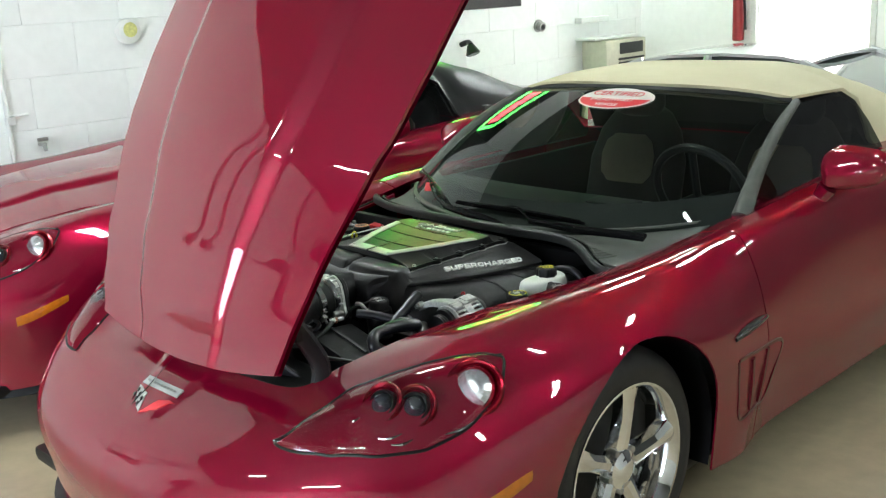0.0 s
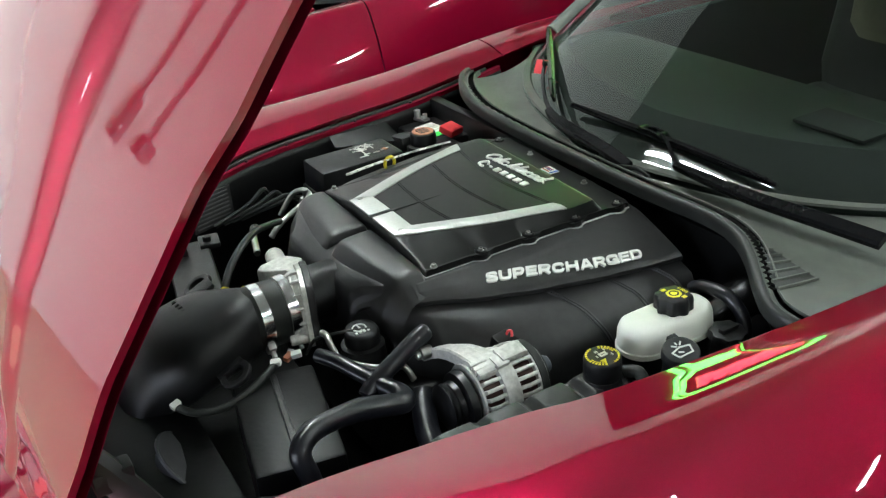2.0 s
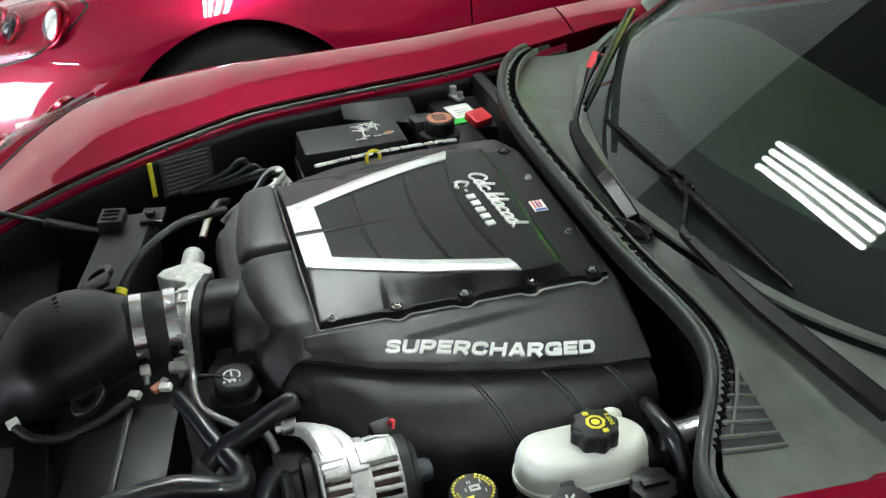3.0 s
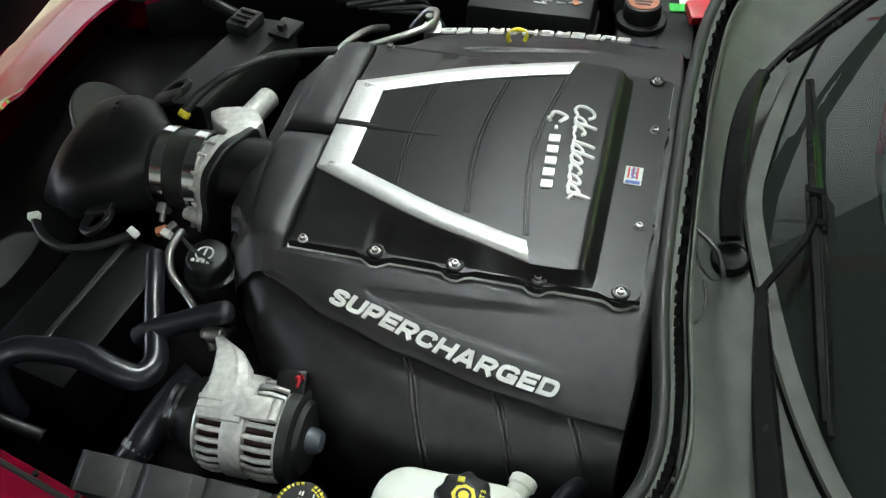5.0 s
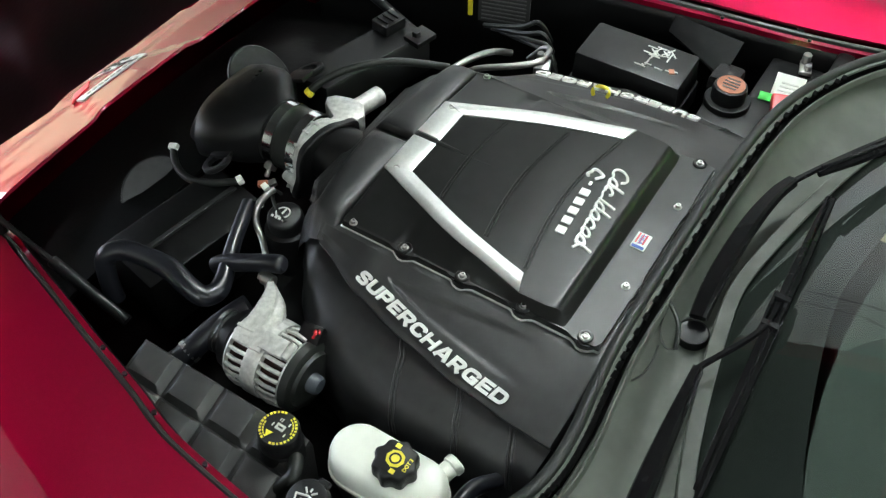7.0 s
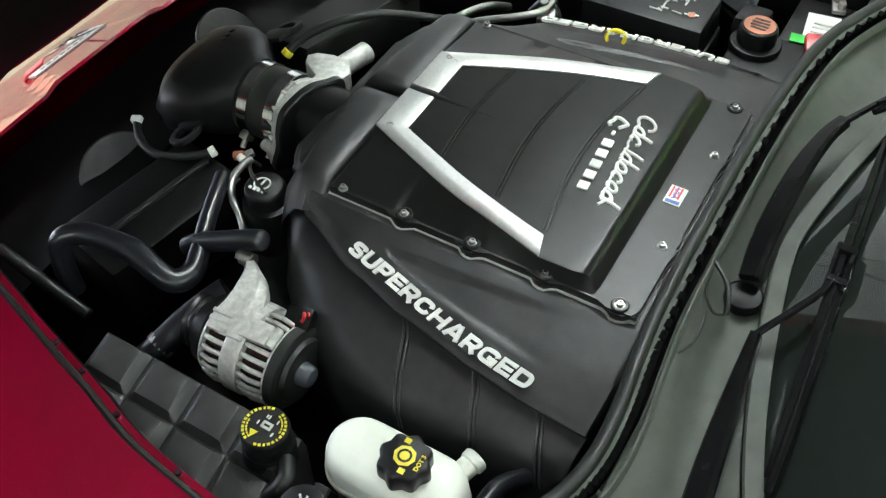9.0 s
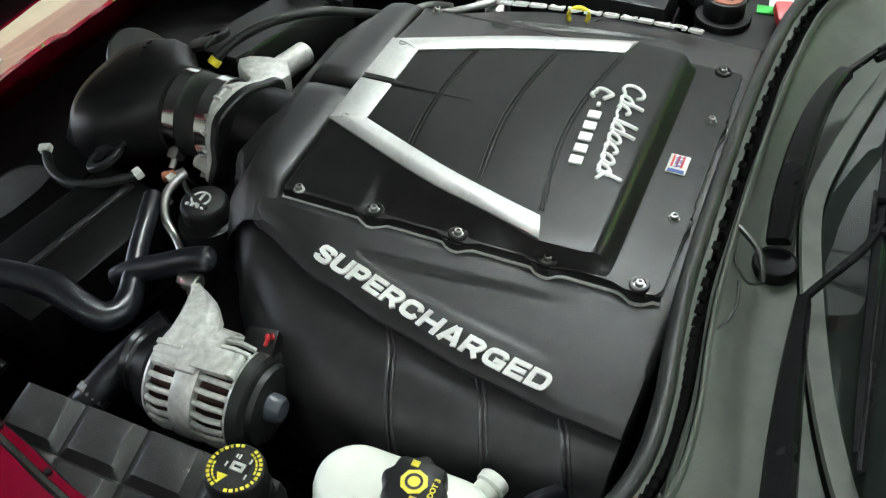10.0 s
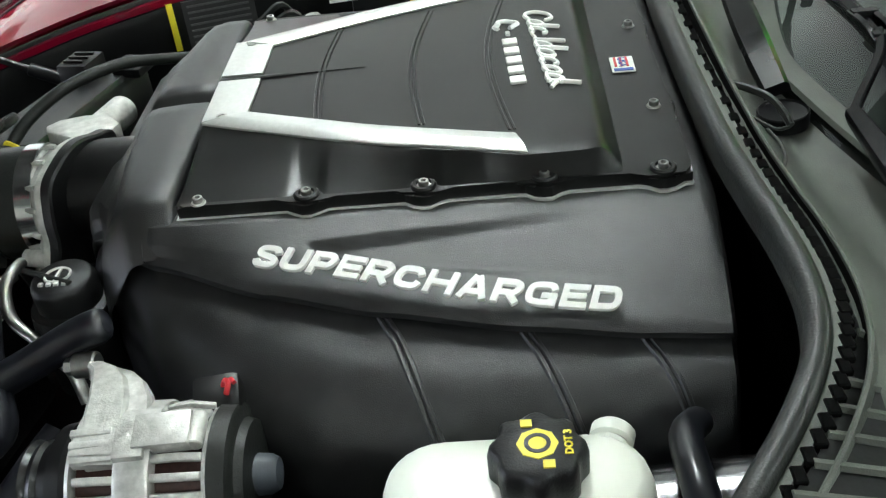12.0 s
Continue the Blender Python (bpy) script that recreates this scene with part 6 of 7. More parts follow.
# washer bottle and further caps
for c, rad, axis, lab in (((0.560, 0.184, 0.716), 0.028, (0.25, -0.1, 1), "black washer filler cap with a pale symbol"), ((0.538, 0.300, 0.692), 0.028, (0.1, 0.0, 1), "scalloped black fluid cap")):
    ax = Vector(axis).normalized()
    e1 = Vector((0, 1, 0)).cross(ax).normalized()
    e2 = ax.cross(e1)
    on_cap = lambda a, b, h=0.0: Vector(c) + ax * (0.0165 + h) + e1 * a + e2 * b
    scallop = 0.0 if "washer" in lab else 0.06
    bm = bmesh.new()
    lathe(bm, c, axis, [(-0.09, rad * 0.8), (-0.004, rad * 0.85), (-0.002, rad * 0.85)], 28)
    ob = part("filler_neck", bm, BLACK, car, lab)
    bm = bmesh.new()
    loft(bm, [[Vector(c) + ax * h + (e1 * math.cos(a) + e2 * math.sin(a)) * rad * k * (1 + scallop * math.cos(8 * a)) for a in stations(0, 6.28318 * 47 / 48, 48)] for h, k in ((-0.002, 0.9), (0.0, 1.0), (0.012, 1.0), (0.0155, 0.95), (0.0165, 0.86))])
    lid_top = part("cap", bm, BLACK, ob)
    bm = bmesh.new()
    if "washer" in lab:
        box(bm, on_cap(-rad * 0.95, rad * 0.25, -0.006), (0.012, 0.016, 0.010), 0.002, (0, 14, 0))
        part("hinge_tab", bm, BLACK, ob)
        for way in ([(0.011, -0.012), (-0.001, -0.016), (-0.005, 0.0), (-0.001, 0.016), (0.011, 0.012), (0.011, -0.012)], [(0.006, 0.0), (0.002, -0.007)], [(-0.007, -0.003), (-0.013, -0.009)], [(-0.008, 0.003), (-0.013, 0.009)], [(-0.010, 0.0), (-0.015, 0.0)]):
            bm = bmesh.new()
            pipe(bm, [on_cap(lerp(p[0], q[0], k / 4), lerp(p[1], q[1], k / 4)) for p, q in zip(way, way[1:]) for k in range(5)], 0.0014, 6)
            part("symbol", bm, PRINT, ob)
    else:
        box(bm, on_cap(0, 0, 0.003), (0.010, rad * 1.2, 0.008), 0.002, (0, 5, 0))
        part("grip", bm, BLACK, ob)
hose("booster_hose", [(0.40, 0.36, 0.70), (0.44, 0.345, 0.725), (0.49, 0.345, 0.73), (0.520, 0.350, 0.705), (0.535, 0.345, 0.67)], 0.011, HOSE, "curved black vacuum hose")

# fuse box on the far side
bm = bmesh.new()
box(bm, (-0.452, 0.150, 0.705), (0.108, 0.206, 0.062), 0.007, (0, 1.5, 1), 0.97)
fuse = part("fuse_box", bm, BLACK, car, "black fuse box with printed lid")
bm = bmesh.new()
box(bm, (-0.452, 0.150, 0.655), (0.116, 0.214, 0.05), 0.006, (0, 1.5, 1))
for k in range(6):
    box(bm, (-0.402, 0.20 + 0.010 * k, 0.674), (0.014, 0.004, 0.02), 0.001)
part("base", bm, BLACK, fuse)
bm = bmesh.new()
rng = random.Random(4)
for k in range(22):
    box(bm, (-0.455 + rng.uniform(-0.034, 0.034), 0.198 + rng.uniform(-0.034, 0.034), 0.7368), (rng.uniform(0.006, 0.03), 0.0028, 0.0012), 0, (0, 1.5, rng.choice((0, 45, 90, -30))))
pipe(bm, [(-0.478 + 0.011 * math.cos(a), 0.188 + 0.011 * math.sin(a), 0.7372) for a in stations(0, 6.28318, 11)], 0.0012, 5)
part("print", bm, PRINT, fuse, "pale printed diagram")
bm = bmesh.new()
box(bm, (-0.437, 0.222, 0.7368), (0.012, 0.010, 0.0014), 0, (0, 1.5, 30))
part("mark", bm, ORANGE_PR, fuse)
for k in range(4):
    bm = bmesh.new()
    pipe(bm, [(-0.40 - 0.03 * k, 0.02 - 0.02 * k, 0.66), (-0.41 - 0.02 * k, 0.0 - 0.02 * k, 0.69 + 0.006 * k), (-0.43 - 0.012 * k, -0.04 - 0.02 * k, 0.685), (-0.47, -0.12 - 0.02 * k, 0.655)], 0.005, 7)
    part("wiring_loom", bm, RUBBER, car, "black wiring beside the fuse box")
bm = bmesh.new()
box(bm, (-0.375, 0.0, 0.68), (0.03, 0.03, 0.05), 0.006, (0, 10, 20))
rod(bm, (-0.375, 0.0, 0.69), (-0.372, -0.004, 0.725), 0.007, 10)
part("valve", bm, STEEL, car, "small metal valve fitting")

# expansion tank with pressure cap
bm = bmesh.new()
box(bm, (-0.428, 0.352, 0.668), (0.135, 0.130, 0.08), 0.012, (0, 0, 3), 0.95)
exp = part("expansion_tank", bm, BLACK, car, "black coolant expansion tank")
bm = bmesh.new()
lathe(bm, (-0.447, 0.327, 0.704), (0, 0, 1), [(0, 0.040), (0.010, 0.041), (0.014, 0.039), (0.016, 0.030), (0.036, 0.030), (0.042, 0.028), (0.044, 0.024)], 32)
ecap = part("cap", bm, BLACK, exp, "black pressure cap with orange label")
bm = bmesh.new()
lathe(bm, (-0.447, 0.327, 0.7478), (0, 0, 1), [(0, 0.0245), (0.0012, 0.0245)], 28)
part("cap_label", bm, ORANGE_PR, ecap, "orange label")
bm = bmesh.new()
for k in range(4):
    box(bm, (-0.460 + 0.008 * k, 0.327, 0.7492), (0.004, 0.03 - 0.004 * abs(k - 1.5), 0.001))
part("label_print", bm, DARK, ecap)
bm = bmesh.new()
box(bm, (-0.495, 0.305, 0.715), (0.07, 0.05, 0.035), 0.01, (0, -10, 0))
part("filler_arm", bm, BLACK, exp)

# battery
bm = bmesh.new()
box(bm, (-0.545, 0.435, 0.63), (0.17, 0.17, 0.15), 0.01)
bat = part("battery", bm, BLACK, car, "black battery with white and green label")
bm = bmesh.new()
box(bm, (-0.545, 0.405, 0.707), (0.075, 0.052, 0.002), 0, (0, 0, 8))
part("label", bm, PAPER, bat, "white label")
bm = bmesh.new()
box(bm, (-0.502, 0.390, 0.708), (0.022, 0.045, 0.002), 0, (0, 0, 8))
part("green_band", bm, GREEN_PR, bat)
for k in range(3):
    bm = bmesh.new()
    box(bm, (-0.555 + 0.012 * k, 0.405, 0.7088), (0.004, 0.03, 0.001), 0, (0, 0, 8))
    part("print", bm, PRINT, bat)
bm = bmesh.new()
box(bm, (-0.475, 0.418, 0.722), (0.04, 0.045, 0.018), 0.005, (0, 14, 20))
part("terminal_cover", bm, RED_PL, bat, "red terminal cover")
bm = bmesh.new()
box(bm, (-0.612, 0.412, 0.713), (0.045, 0.022, 0.008), 0.003, (0, 0, 15))
rod(bm, (-0.620, 0.408, 0.71), (-0.620, 0.408, 0.735), 0.008, 12)
rod(bm, (-0.600, 0.418, 0.71), (-0.600, 0.418, 0.728), 0.0065, 6)
part("terminal", bm, STEEL, bat, "bolted metal terminal")

# relay box and front rail on the far side
bm = bmesh.new()
loft(bm, [[Vector(p) + Vector((0, 0, dz)) for p in ((-0.355 - k * 0.0, -0.313 - k, 0.690), (-0.352, -0.236 + k, 0.690), (-0.100 + k, -0.287 + k, 0.702), (-0.100 + k, -0.366 - k, 0.702))] for dz, k in ((-0.09, 0.004), (-0.006, 0.004), (0.0, 0.0))])
relay = part("relay_box", bm, BLACK, car, "black relay box")
bm = bmesh.new()
box(bm, (-0.320, -0.304, 0.702), (0.050, 0.042, 0.022), 0.003, (0, 0, -12))
for k in range(3):
    box(bm, (-0.333 + 0.013 * k, -0.302 - 0.003 * k, 0.714), (0.003, 0.028, 0.004), 0, (0, 0, -12))
part("latch", bm, BLACK, relay)
bm = bmesh.new()
box(bm, (-0.325, -0.236, 0.694), (0.05, 0.04, 0.012), 0.003, (0, 0, -12))
rod(bm, (-0.320, -0.240, 0.698), (-0.320, -0.240, 0.710), 0.009, 6)
part("bracket", bm, SATIN, relay)

# inner fender aprons, flanges and firewall
for side in (1, -1):
    rows_, lip, seal_pts = [], [], []
    for s in stations(2.6, 11.4, 50):
        e = spline(TOP, s)
        rows_.append([Vector(((e.x - dx) * side, e.y, e.z - dz)) for dx, dz in ((0.012, 0.016), (0.023, 0.022), (0.028, 0.034), (0.028, 0.10), (0.025, 0.22), (0.0, 0.40))])
        lip.append([Vector(((e.x - dx) * side, e.y, e.z - dz)) for dx, dz in ((0.010, 0.012), (0.0110, 0.0095), (0.0215, 0.0105), (0.0230, 0.020))])
        seal_pts.append(Vector(((e.x - 0.0065) * side, e.y, e.z - 0.0085)))
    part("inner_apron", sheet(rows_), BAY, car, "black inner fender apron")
    part("fender_flange", sheet(lip), PAINT, car, "red painted flange under the bonnet edge")
    bm = bmesh.new()
    pipe(bm, seal_pts[::3], 0.0058, 8, n=60)
    part("fender_seal", bm, RUBBER, car, "thin black edge seal")
    for s in (6.2, 6.7, 7.5, 8.3, 9.2, 10.0):
        e = spline(TOP, s)
        bm = bmesh.new()
        rod(bm, ((e.x - 0.0165) * side, e.y, e.z - 0.012), ((e.x - 0.0165) * side, e.y, e.z - 0.0055), 0.0036, 8)
        part("clip", bm, SATIN, car, "small trim clip")
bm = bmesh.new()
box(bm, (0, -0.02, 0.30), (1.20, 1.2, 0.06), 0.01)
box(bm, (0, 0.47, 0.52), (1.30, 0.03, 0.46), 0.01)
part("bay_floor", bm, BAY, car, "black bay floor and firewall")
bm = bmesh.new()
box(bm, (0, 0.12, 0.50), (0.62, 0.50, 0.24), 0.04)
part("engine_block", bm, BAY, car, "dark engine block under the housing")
# caution label on the far apron
bm = bmesh.new()
box(bm, (-0.503, -0.232, 0.676), (0.003, 0.009, 0.072), 0, (0, 0, 17))
part("caution_label", bm, YELLOW, car, "narrow yellow caution label")
bm = bmesh.new()
box(bm, (-0.5225, -0.165, 0.672), (0.003, 0.105, 0.080), 0, (0, 0, 17))
lab = part("text_label", bm, DARK, car, "dark label with rows of small print")
dim_print = material("dim_print", (0.09, 0.09, 0.09), 0.6, grain=0.3, grain_scale=300)
for k in range(8):
    bm = bmesh.new()
    box(bm, (-0.5202, -0.165, 0.704 - 0.0092 * k), (0.002, 0.09, 0.0028), 0, (0, 0, 17))
    part("print", bm, dim_print, lab)
bm = bmesh.new()
r = [[Vector((-0.60 + 0.02 * t, lerp(0.16, 0.30, t), lerp(0.735, 0.742, t) - 0.02 * k)) + Vector((0.09 * k * (0.3 + 0.7 * t), 0, 0)) for k in (0, 0.5, 1)] for t in stations(0, 1, 6)]
skin(bm, r)
bmesh.ops.solidify(bm, geom=bm.faces[:], thickness=0.006)
part("brace", bm, BAY, car, "black pressed bracket")

# ---- cowl, seals, wipers ----
def cowl_point(u, v):
    """From the seal to the windscreen."""
    x = 0.655 * u
    a = Vector((x, at_y([(-0.66, 0.60), (-0.60, 0.545), (-0.50, 0.488), (-0.36, 0.450), (-0.18, 0.436), (0.18, 0.436), (0.33, 0.450), (0.42, 0.448), (0.50, 0.408), (0.56, 0.366), (0.61, 0.344), (0.66, 0.350)], x), 0.794 - 0.034 * abs(u) ** 3))
    b = front_screen(u * 0.95, -0.03) + Vector((0, 0.0, -0.004))
    p = a.lerp(b, v)
    p.z += -0.020 * math.sin(math.pi * v)
    return p


bm = sheet([[cowl_point(u, v) for v in stations(0, 1, 13)] for u in stations(-1, 1, 49)], -0.004)
part("cowl_panel", bm, COWL, car, "dark grey plastic windscreen cowl")
SEAL = [(-0.655, 0.582, 0.790), (-0.60, 0.532, 0.798), (-0.50, 0.476, 0.804), (-0.36, 0.430, 0.807), (-0.18, 0.413, 0.808), (0.0, 0.410, 0.807), (0.18, 0.4125, 0.805), (0.27, 0.4195, 0.803), (0.33, 0.4265, 0.801), (0.39, 0.4280, 0.798), (0.44, 0.4180, 0.793), (0.49, 0.392, 0.786), (0.55, 0.350, 0.775), (0.60, 0.326, 0.764), (0.665, 0.334, 0.752)]
bm = bmesh.new()
line = curve(SEAL, 100)
rings = []
for i, q in enumerate(line):
    d = (line[min(i + 1, 99)] - line[max(i - 1, 0)]).normalized()
    out = Vector((-d.y, d.x, 0)).normalized()
    rings.append([q + out * a + Vector((0, 0, b)) for a, b in ((-0.0080, -0.020), (-0.0084, -0.004), (-0.0075, 0.0015), (-0.0048, 0.0052), (0.0004, 0.0068), (0.0040, 0.0066), (0.0062, 0.0050), (0.0082, 0.0010), (0.0086, -0.008), (0.0086, -0.020))])
loft(bm, rings)
seal = part("cowl_seal", bm, RUBBER, car, "rounded black rubber cowl seal", angle=50)
beyond = lambda i, far, up: line[i] + Vector((-(line[min(i + 1, 99)] - line[max(i - 1, 0)]).normalized().y, (line[min(i + 1, 99)] - line[max(i - 1, 0)]).normalized().x, 0)) * far + Vector((0, 0, up))
part("seal_strip", sheet([[beyond(i, a, b) for a, b in ((0.0070, -0.004), (0.0090, -0.0010), (0.0150, 0.0005), (0.0153, -0.004))] for i in range(100)]), COWL, seal, "grey plastic strip behind the seal")
part("seal_channel", sheet([[beyond(i, a, b) for a, b in ((0.0150, -0.0010), (0.0156, -0.0130), (0.0265, -0.0130), (0.0282, -0.0030))] for i in range(100)]), MATT, seal, "dark channel beside the strip")
part("seal_ridge", sheet([[beyond(i, a, b) for a, b in ((0.0278, -0.010), (0.0282, -0.0010), (0.0295, 0.0000), (0.0315, -0.0010), (0.0345, -0.0110))] for i in range(100)]), COWL, seal, "raised edge of the cowl")
for q in curve([beyond(i, 0.0165, -0.0010) for i in range(14, 90, 4)], 58):
    bm = bmesh.new()
    box(bm, q, (0.0130, 0.0075, 0.0045), 0.001, segs=1)
    part("seal_clip", bm, MATT, seal)
part("glass_lip", sheet([[front_screen(u, -0.004) + Vector((0, a, b)) for a, b in ((-0.020, 0.000), (-0.018, 0.0045), (-0.010, 0.0055), (0.001, 0.0060), (0.002, 0.002))] for u in stations(-0.92, 0.92, 73)]), COWL, car, "grey rubber lip along the foot of the glass")
# louvres on the cowl, over a dark patch for the shade in the slots
def on_cowl(x, y, up=0.0):
    u = x / 0.655
    a, b = cowl_point(u, 0.0), cowl_point(u, 1.0)
    return cowl_point(u, min(1, max(0, (y - a.y) / (b.y - a.y)))) + Vector((0, 0, up))


vent_rows = [(0.410 + 0.019 * k, lerp(0.436, 0.352, k / 9), lerp(0.450, 0.442, k / 9)) for k in range(10)]
bm = sheet([[on_cowl(x, lerp(y0, y1, j / 4), 0.0052) for j in range(5)] for x, y0, y1 in vent_rows])
part("vent_opening", bm, BAY, car, "dark patch on the cowl for the shaded intake slots")
for x, y0, y1 in vent_rows[1:]:
    bm = bmesh.new()
    pipe(bm, [on_cowl(x - 0.004, lerp(y0, y1, j / 4), 0.0052) for j in range(5)], 0.0032, 6, n=9)
    part("louvre", bm, COWL, car)
# wiper pivot cup
bm = bmesh.new()
lathe(bm, (0.102, 0.4865, 0.7615), (0, -0.05, 1), [(0, 0.0225), (0.0125, 0.0225), (0.0135, 0.0215), (0.0115, 0.0200), (0.0105, 0.005)], 32)
part("pivot_cup", bm, ROOF_BLACK, car, "round black wiper pivot cup")
for way, r in (([(0.092, 0.440, 0.800), (0.105, 0.455, 0.799), (0.120, 0.468, 0.797), (0.136, 0.475, 0.792), (0.150, 0.479, 0.785)], 0.0034),
               ([(0.100, 0.444, 0.796), (0.122, 0.446, 0.791), (0.140, 0.452, 0.789), (0.154, 0.466, 0.785), (0.150, 0.478, 0.784)], 0.0016),
               ([(0.158, 0.458, 0.787), (0.185, 0.462, 0.787), (0.208, 0.460, 0.785), (0.228, 0.451, 0.786)], 0.0017)):
    bm = bmesh.new()
    pipe(bm, way, r, 7)
    part("washer_tube", bm, RUBBER, car, "thin black washer tube")


def bar(bm, pts, widths, thick):
    """A flat bar with rounded upper edges along pts, one width for each."""
    n = 5 * (len(pts) - 1) + 1
    way = curve(pts, n)
    wide = [spline([(w, 0, 0) for w in widths], (len(widths) - 1) * i / (n - 1))[0] for i in range(n)]
    rings = []
    for i, q in enumerate(way):
        d = (way[min(i + 1, n - 1)] - way[max(i - 1, 0)]).normalized()
        across = d.cross(Vector((0, -0.35, 0.94))).normalized()
        up = across.cross(d)
        rings.append([q + across * wide[i] * a + up * thick * b for a, b in ((0.5, -0.5), (0.5, 0.2), (0.36, 0.5), (-0.36, 0.5), (-0.5, 0.2), (-0.5, -0.5))])
    loft(bm, rings)


def wiper(arm, widths, link, blade, joint, label):
    bm = bmesh.new()
    bar(bm, arm, widths, 0.013)
    ob = part("wiper", bm, WIPER, car, label, angle=35)
    bm = bmesh.new()
    bar(bm, link, [0.010, 0.008, 0.008, 0.008][:len(link)], 0.005)
    part("arm", bm, WIPER, ob)
    a, b = Vector(blade[0]), Vector(blade[1])
    rise = lambda t, up: a.lerp(b, t) + Vector((0, -0.3, 1)) * (0.005 * math.sin(math.pi * t) + up)
    bm = bmesh.new()
    pipe(bm, [rise(t, 0.002) for t in stations(0, 1, 9)], [0.0045, 0.007, 0.008, 0.0085, 0.009, 0.0085, 0.008, 0.007, 0.0045], 8)
    part("blade", bm, WIPER, ob, "black rubber blade")
    bm = bmesh.new()
    bar(bm, [rise(t, 0.010) + Vector((0, -0.004, 0)) for t in stations(0.02, 0.98, 7)], [0.005, 0.009, 0.010, 0.011, 0.010, 0.009, 0.005], 0.005)
    part("spoiler", bm, WIPER, ob, "glossy spine of the blade")
    bm = bmesh.new()
    along = (b - a).normalized()
    for o in (-0.009, 0.009):
        bar(bm, [Vector(joint) - along * 0.034 + Vector((0, o, 0.003)), Vector(joint) + Vector((0, o, 0.007)), Vector(joint) + along * 0.034 + Vector((0, o, 0.003))], [0.005, 0.006, 0.005], 0.010)
    for o in (-0.026, 0.024):
        bar(bm, [Vector(joint) + along * o + Vector((0, -0.011, 0.006)), Vector(joint) + along * o + Vector((0, 0.011, 0.006))], [0.012, 0.012], 0.009)
    part("joint", bm, WIPER, ob, "open bracket that holds the blade")
    return ob


wiper([(0.60, 0.560, 0.800), (0.50, 0.545, 0.802), (0.369, 0.531, 0.800), (0.27, 0.523, 0.803), (0.178, 0.518, 0.806)], [0.030, 0.030, 0.027, 0.021, 0.013],
      [(0.182, 0.518, 0.807), (0.170, 0.523, 0.811), (0.110, 0.558, 0.824), (0.070, 0.570, 0.828)], [(-0.200, 0.567, 0.813), (0.352, 0.590, 0.802)], (0.056, 0.571, 0.820), "black windscreen wiper lying across the glass")
wiper([(0.086, 0.483, 0.786), (0.02, 0.479, 0.802), (-0.085, 0.482, 0.812), (-0.16, 0.492, 0.816), (-0.20, 0.505, 0.818)], [0.024, 0.028, 0.027, 0.022, 0.017],
      [(-0.19, 0.502, 0.819), (-0.27, 0.545, 0.824), (-0.36, 0.605, 0.836), (-0.42, 0.655, 0.842)], [(-0.22, 0.535, 0.828), (-0.64, 0.83, 0.845)], (-0.425, 0.665, 0.842), "black windscreen wiper with a red tag")
bm = bmesh.new()
box(bm, (-0.415, 0.640, 0.838), (0.030, 0.004, 0.034), 0.001, (-35, 0, 25))
part("red_tag", bm, RED_PL, car, "small red tag hanging on the wiper")

# ---- stickers on the windscreen ----
bm = screen_patch(-0.215, 0.785, 0.315, 0.98, 0.003, 30, True)
oval = part("oval_sticker", bm, PAPER, car, "oval white and red dealer sticker on the windscreen")
rows = []
for i in range(31):
    t = i / 30
    h = math.sqrt(max(0.0, 1 - (2 * t - 1) ** 2)) * 0.92
    mid, half = 0.8825, 0.0975
    rows.append([front_screen(lerp(-0.20, 0.30, t), lerp(mid - half * h, mid - half * h * 0.08, k / 3)) + Vector((0, -0.5, 0.85)) * 0.0045 for k in range(4)])
part("red_half", sheet(rows), RED_PL, oval, "red lower half")


def screen_words(text, u, v, height, mat, off):
    bm = lettering(text, height, 0.0003, 0.0002)
    c = front_screen(u, v)
    across = (front_screen(u + 0.05, v) - front_screen(u - 0.05, v)).normalized()
    up = (front_screen(u, v + 0.03) - front_screen(u, v - 0.03)).normalized()
    m = Matrix((across, up, across.cross(up))).transposed().to_4x4()
    nrm = across.cross(up)
    m.translation = c + nrm * (off if nrm.z > 0 else -off)
    bmesh.ops.transform(bm, matrix=m, verts=bm.verts)
    part("sticker_words", bm, mat, oval, smooth=False)


screen_words("CERTIFIED", 0.05, 0.918, 0.034, RED_PL, 0.006)
screen_words("PRE-OWNED", 0.05, 0.860, 0.022, PAPER, 0.007)
screen_words("VEHICLE", 0.05, 0.815, 0.018, PAPER, 0.007)


# ---- things on the walls ----
def on_wall(name, label, category):
    return thing(name, label, category)


WX = X0 + 0.012
# lit window-style sign: green outline round a row of red strokes
SIGN_Y, SIGN_Z, SIGN_W, SIGN_H = 3.68, 2.10, 1.22, 0.66
sign = on_wall("neon_sign", "lit neon sign with green outline and red lettering on the wall", "neon sign")
# added board, never in view: keeps the fender's reflection round the sign dark
bm = bmesh.new()
box(bm, (WX + 0.010, SIGN_Y, SIGN_Z), (0.020, SIGN_W + 1.0, SIGN_H + 0.8), 0.006)
part("backing", bm, BLACK, sign, "broad black board added to darken reflections round the sign")


def sign_tube(name, pts, r, mat, label=""):
    bm = bmesh.new()
    pipe(bm, [(WX + 0.05, SIGN_Y + y, SIGN_Z + z) for y, z in pts], r, 8, n=8 * len(pts))
    return part(name, bm, mat, sign, label)


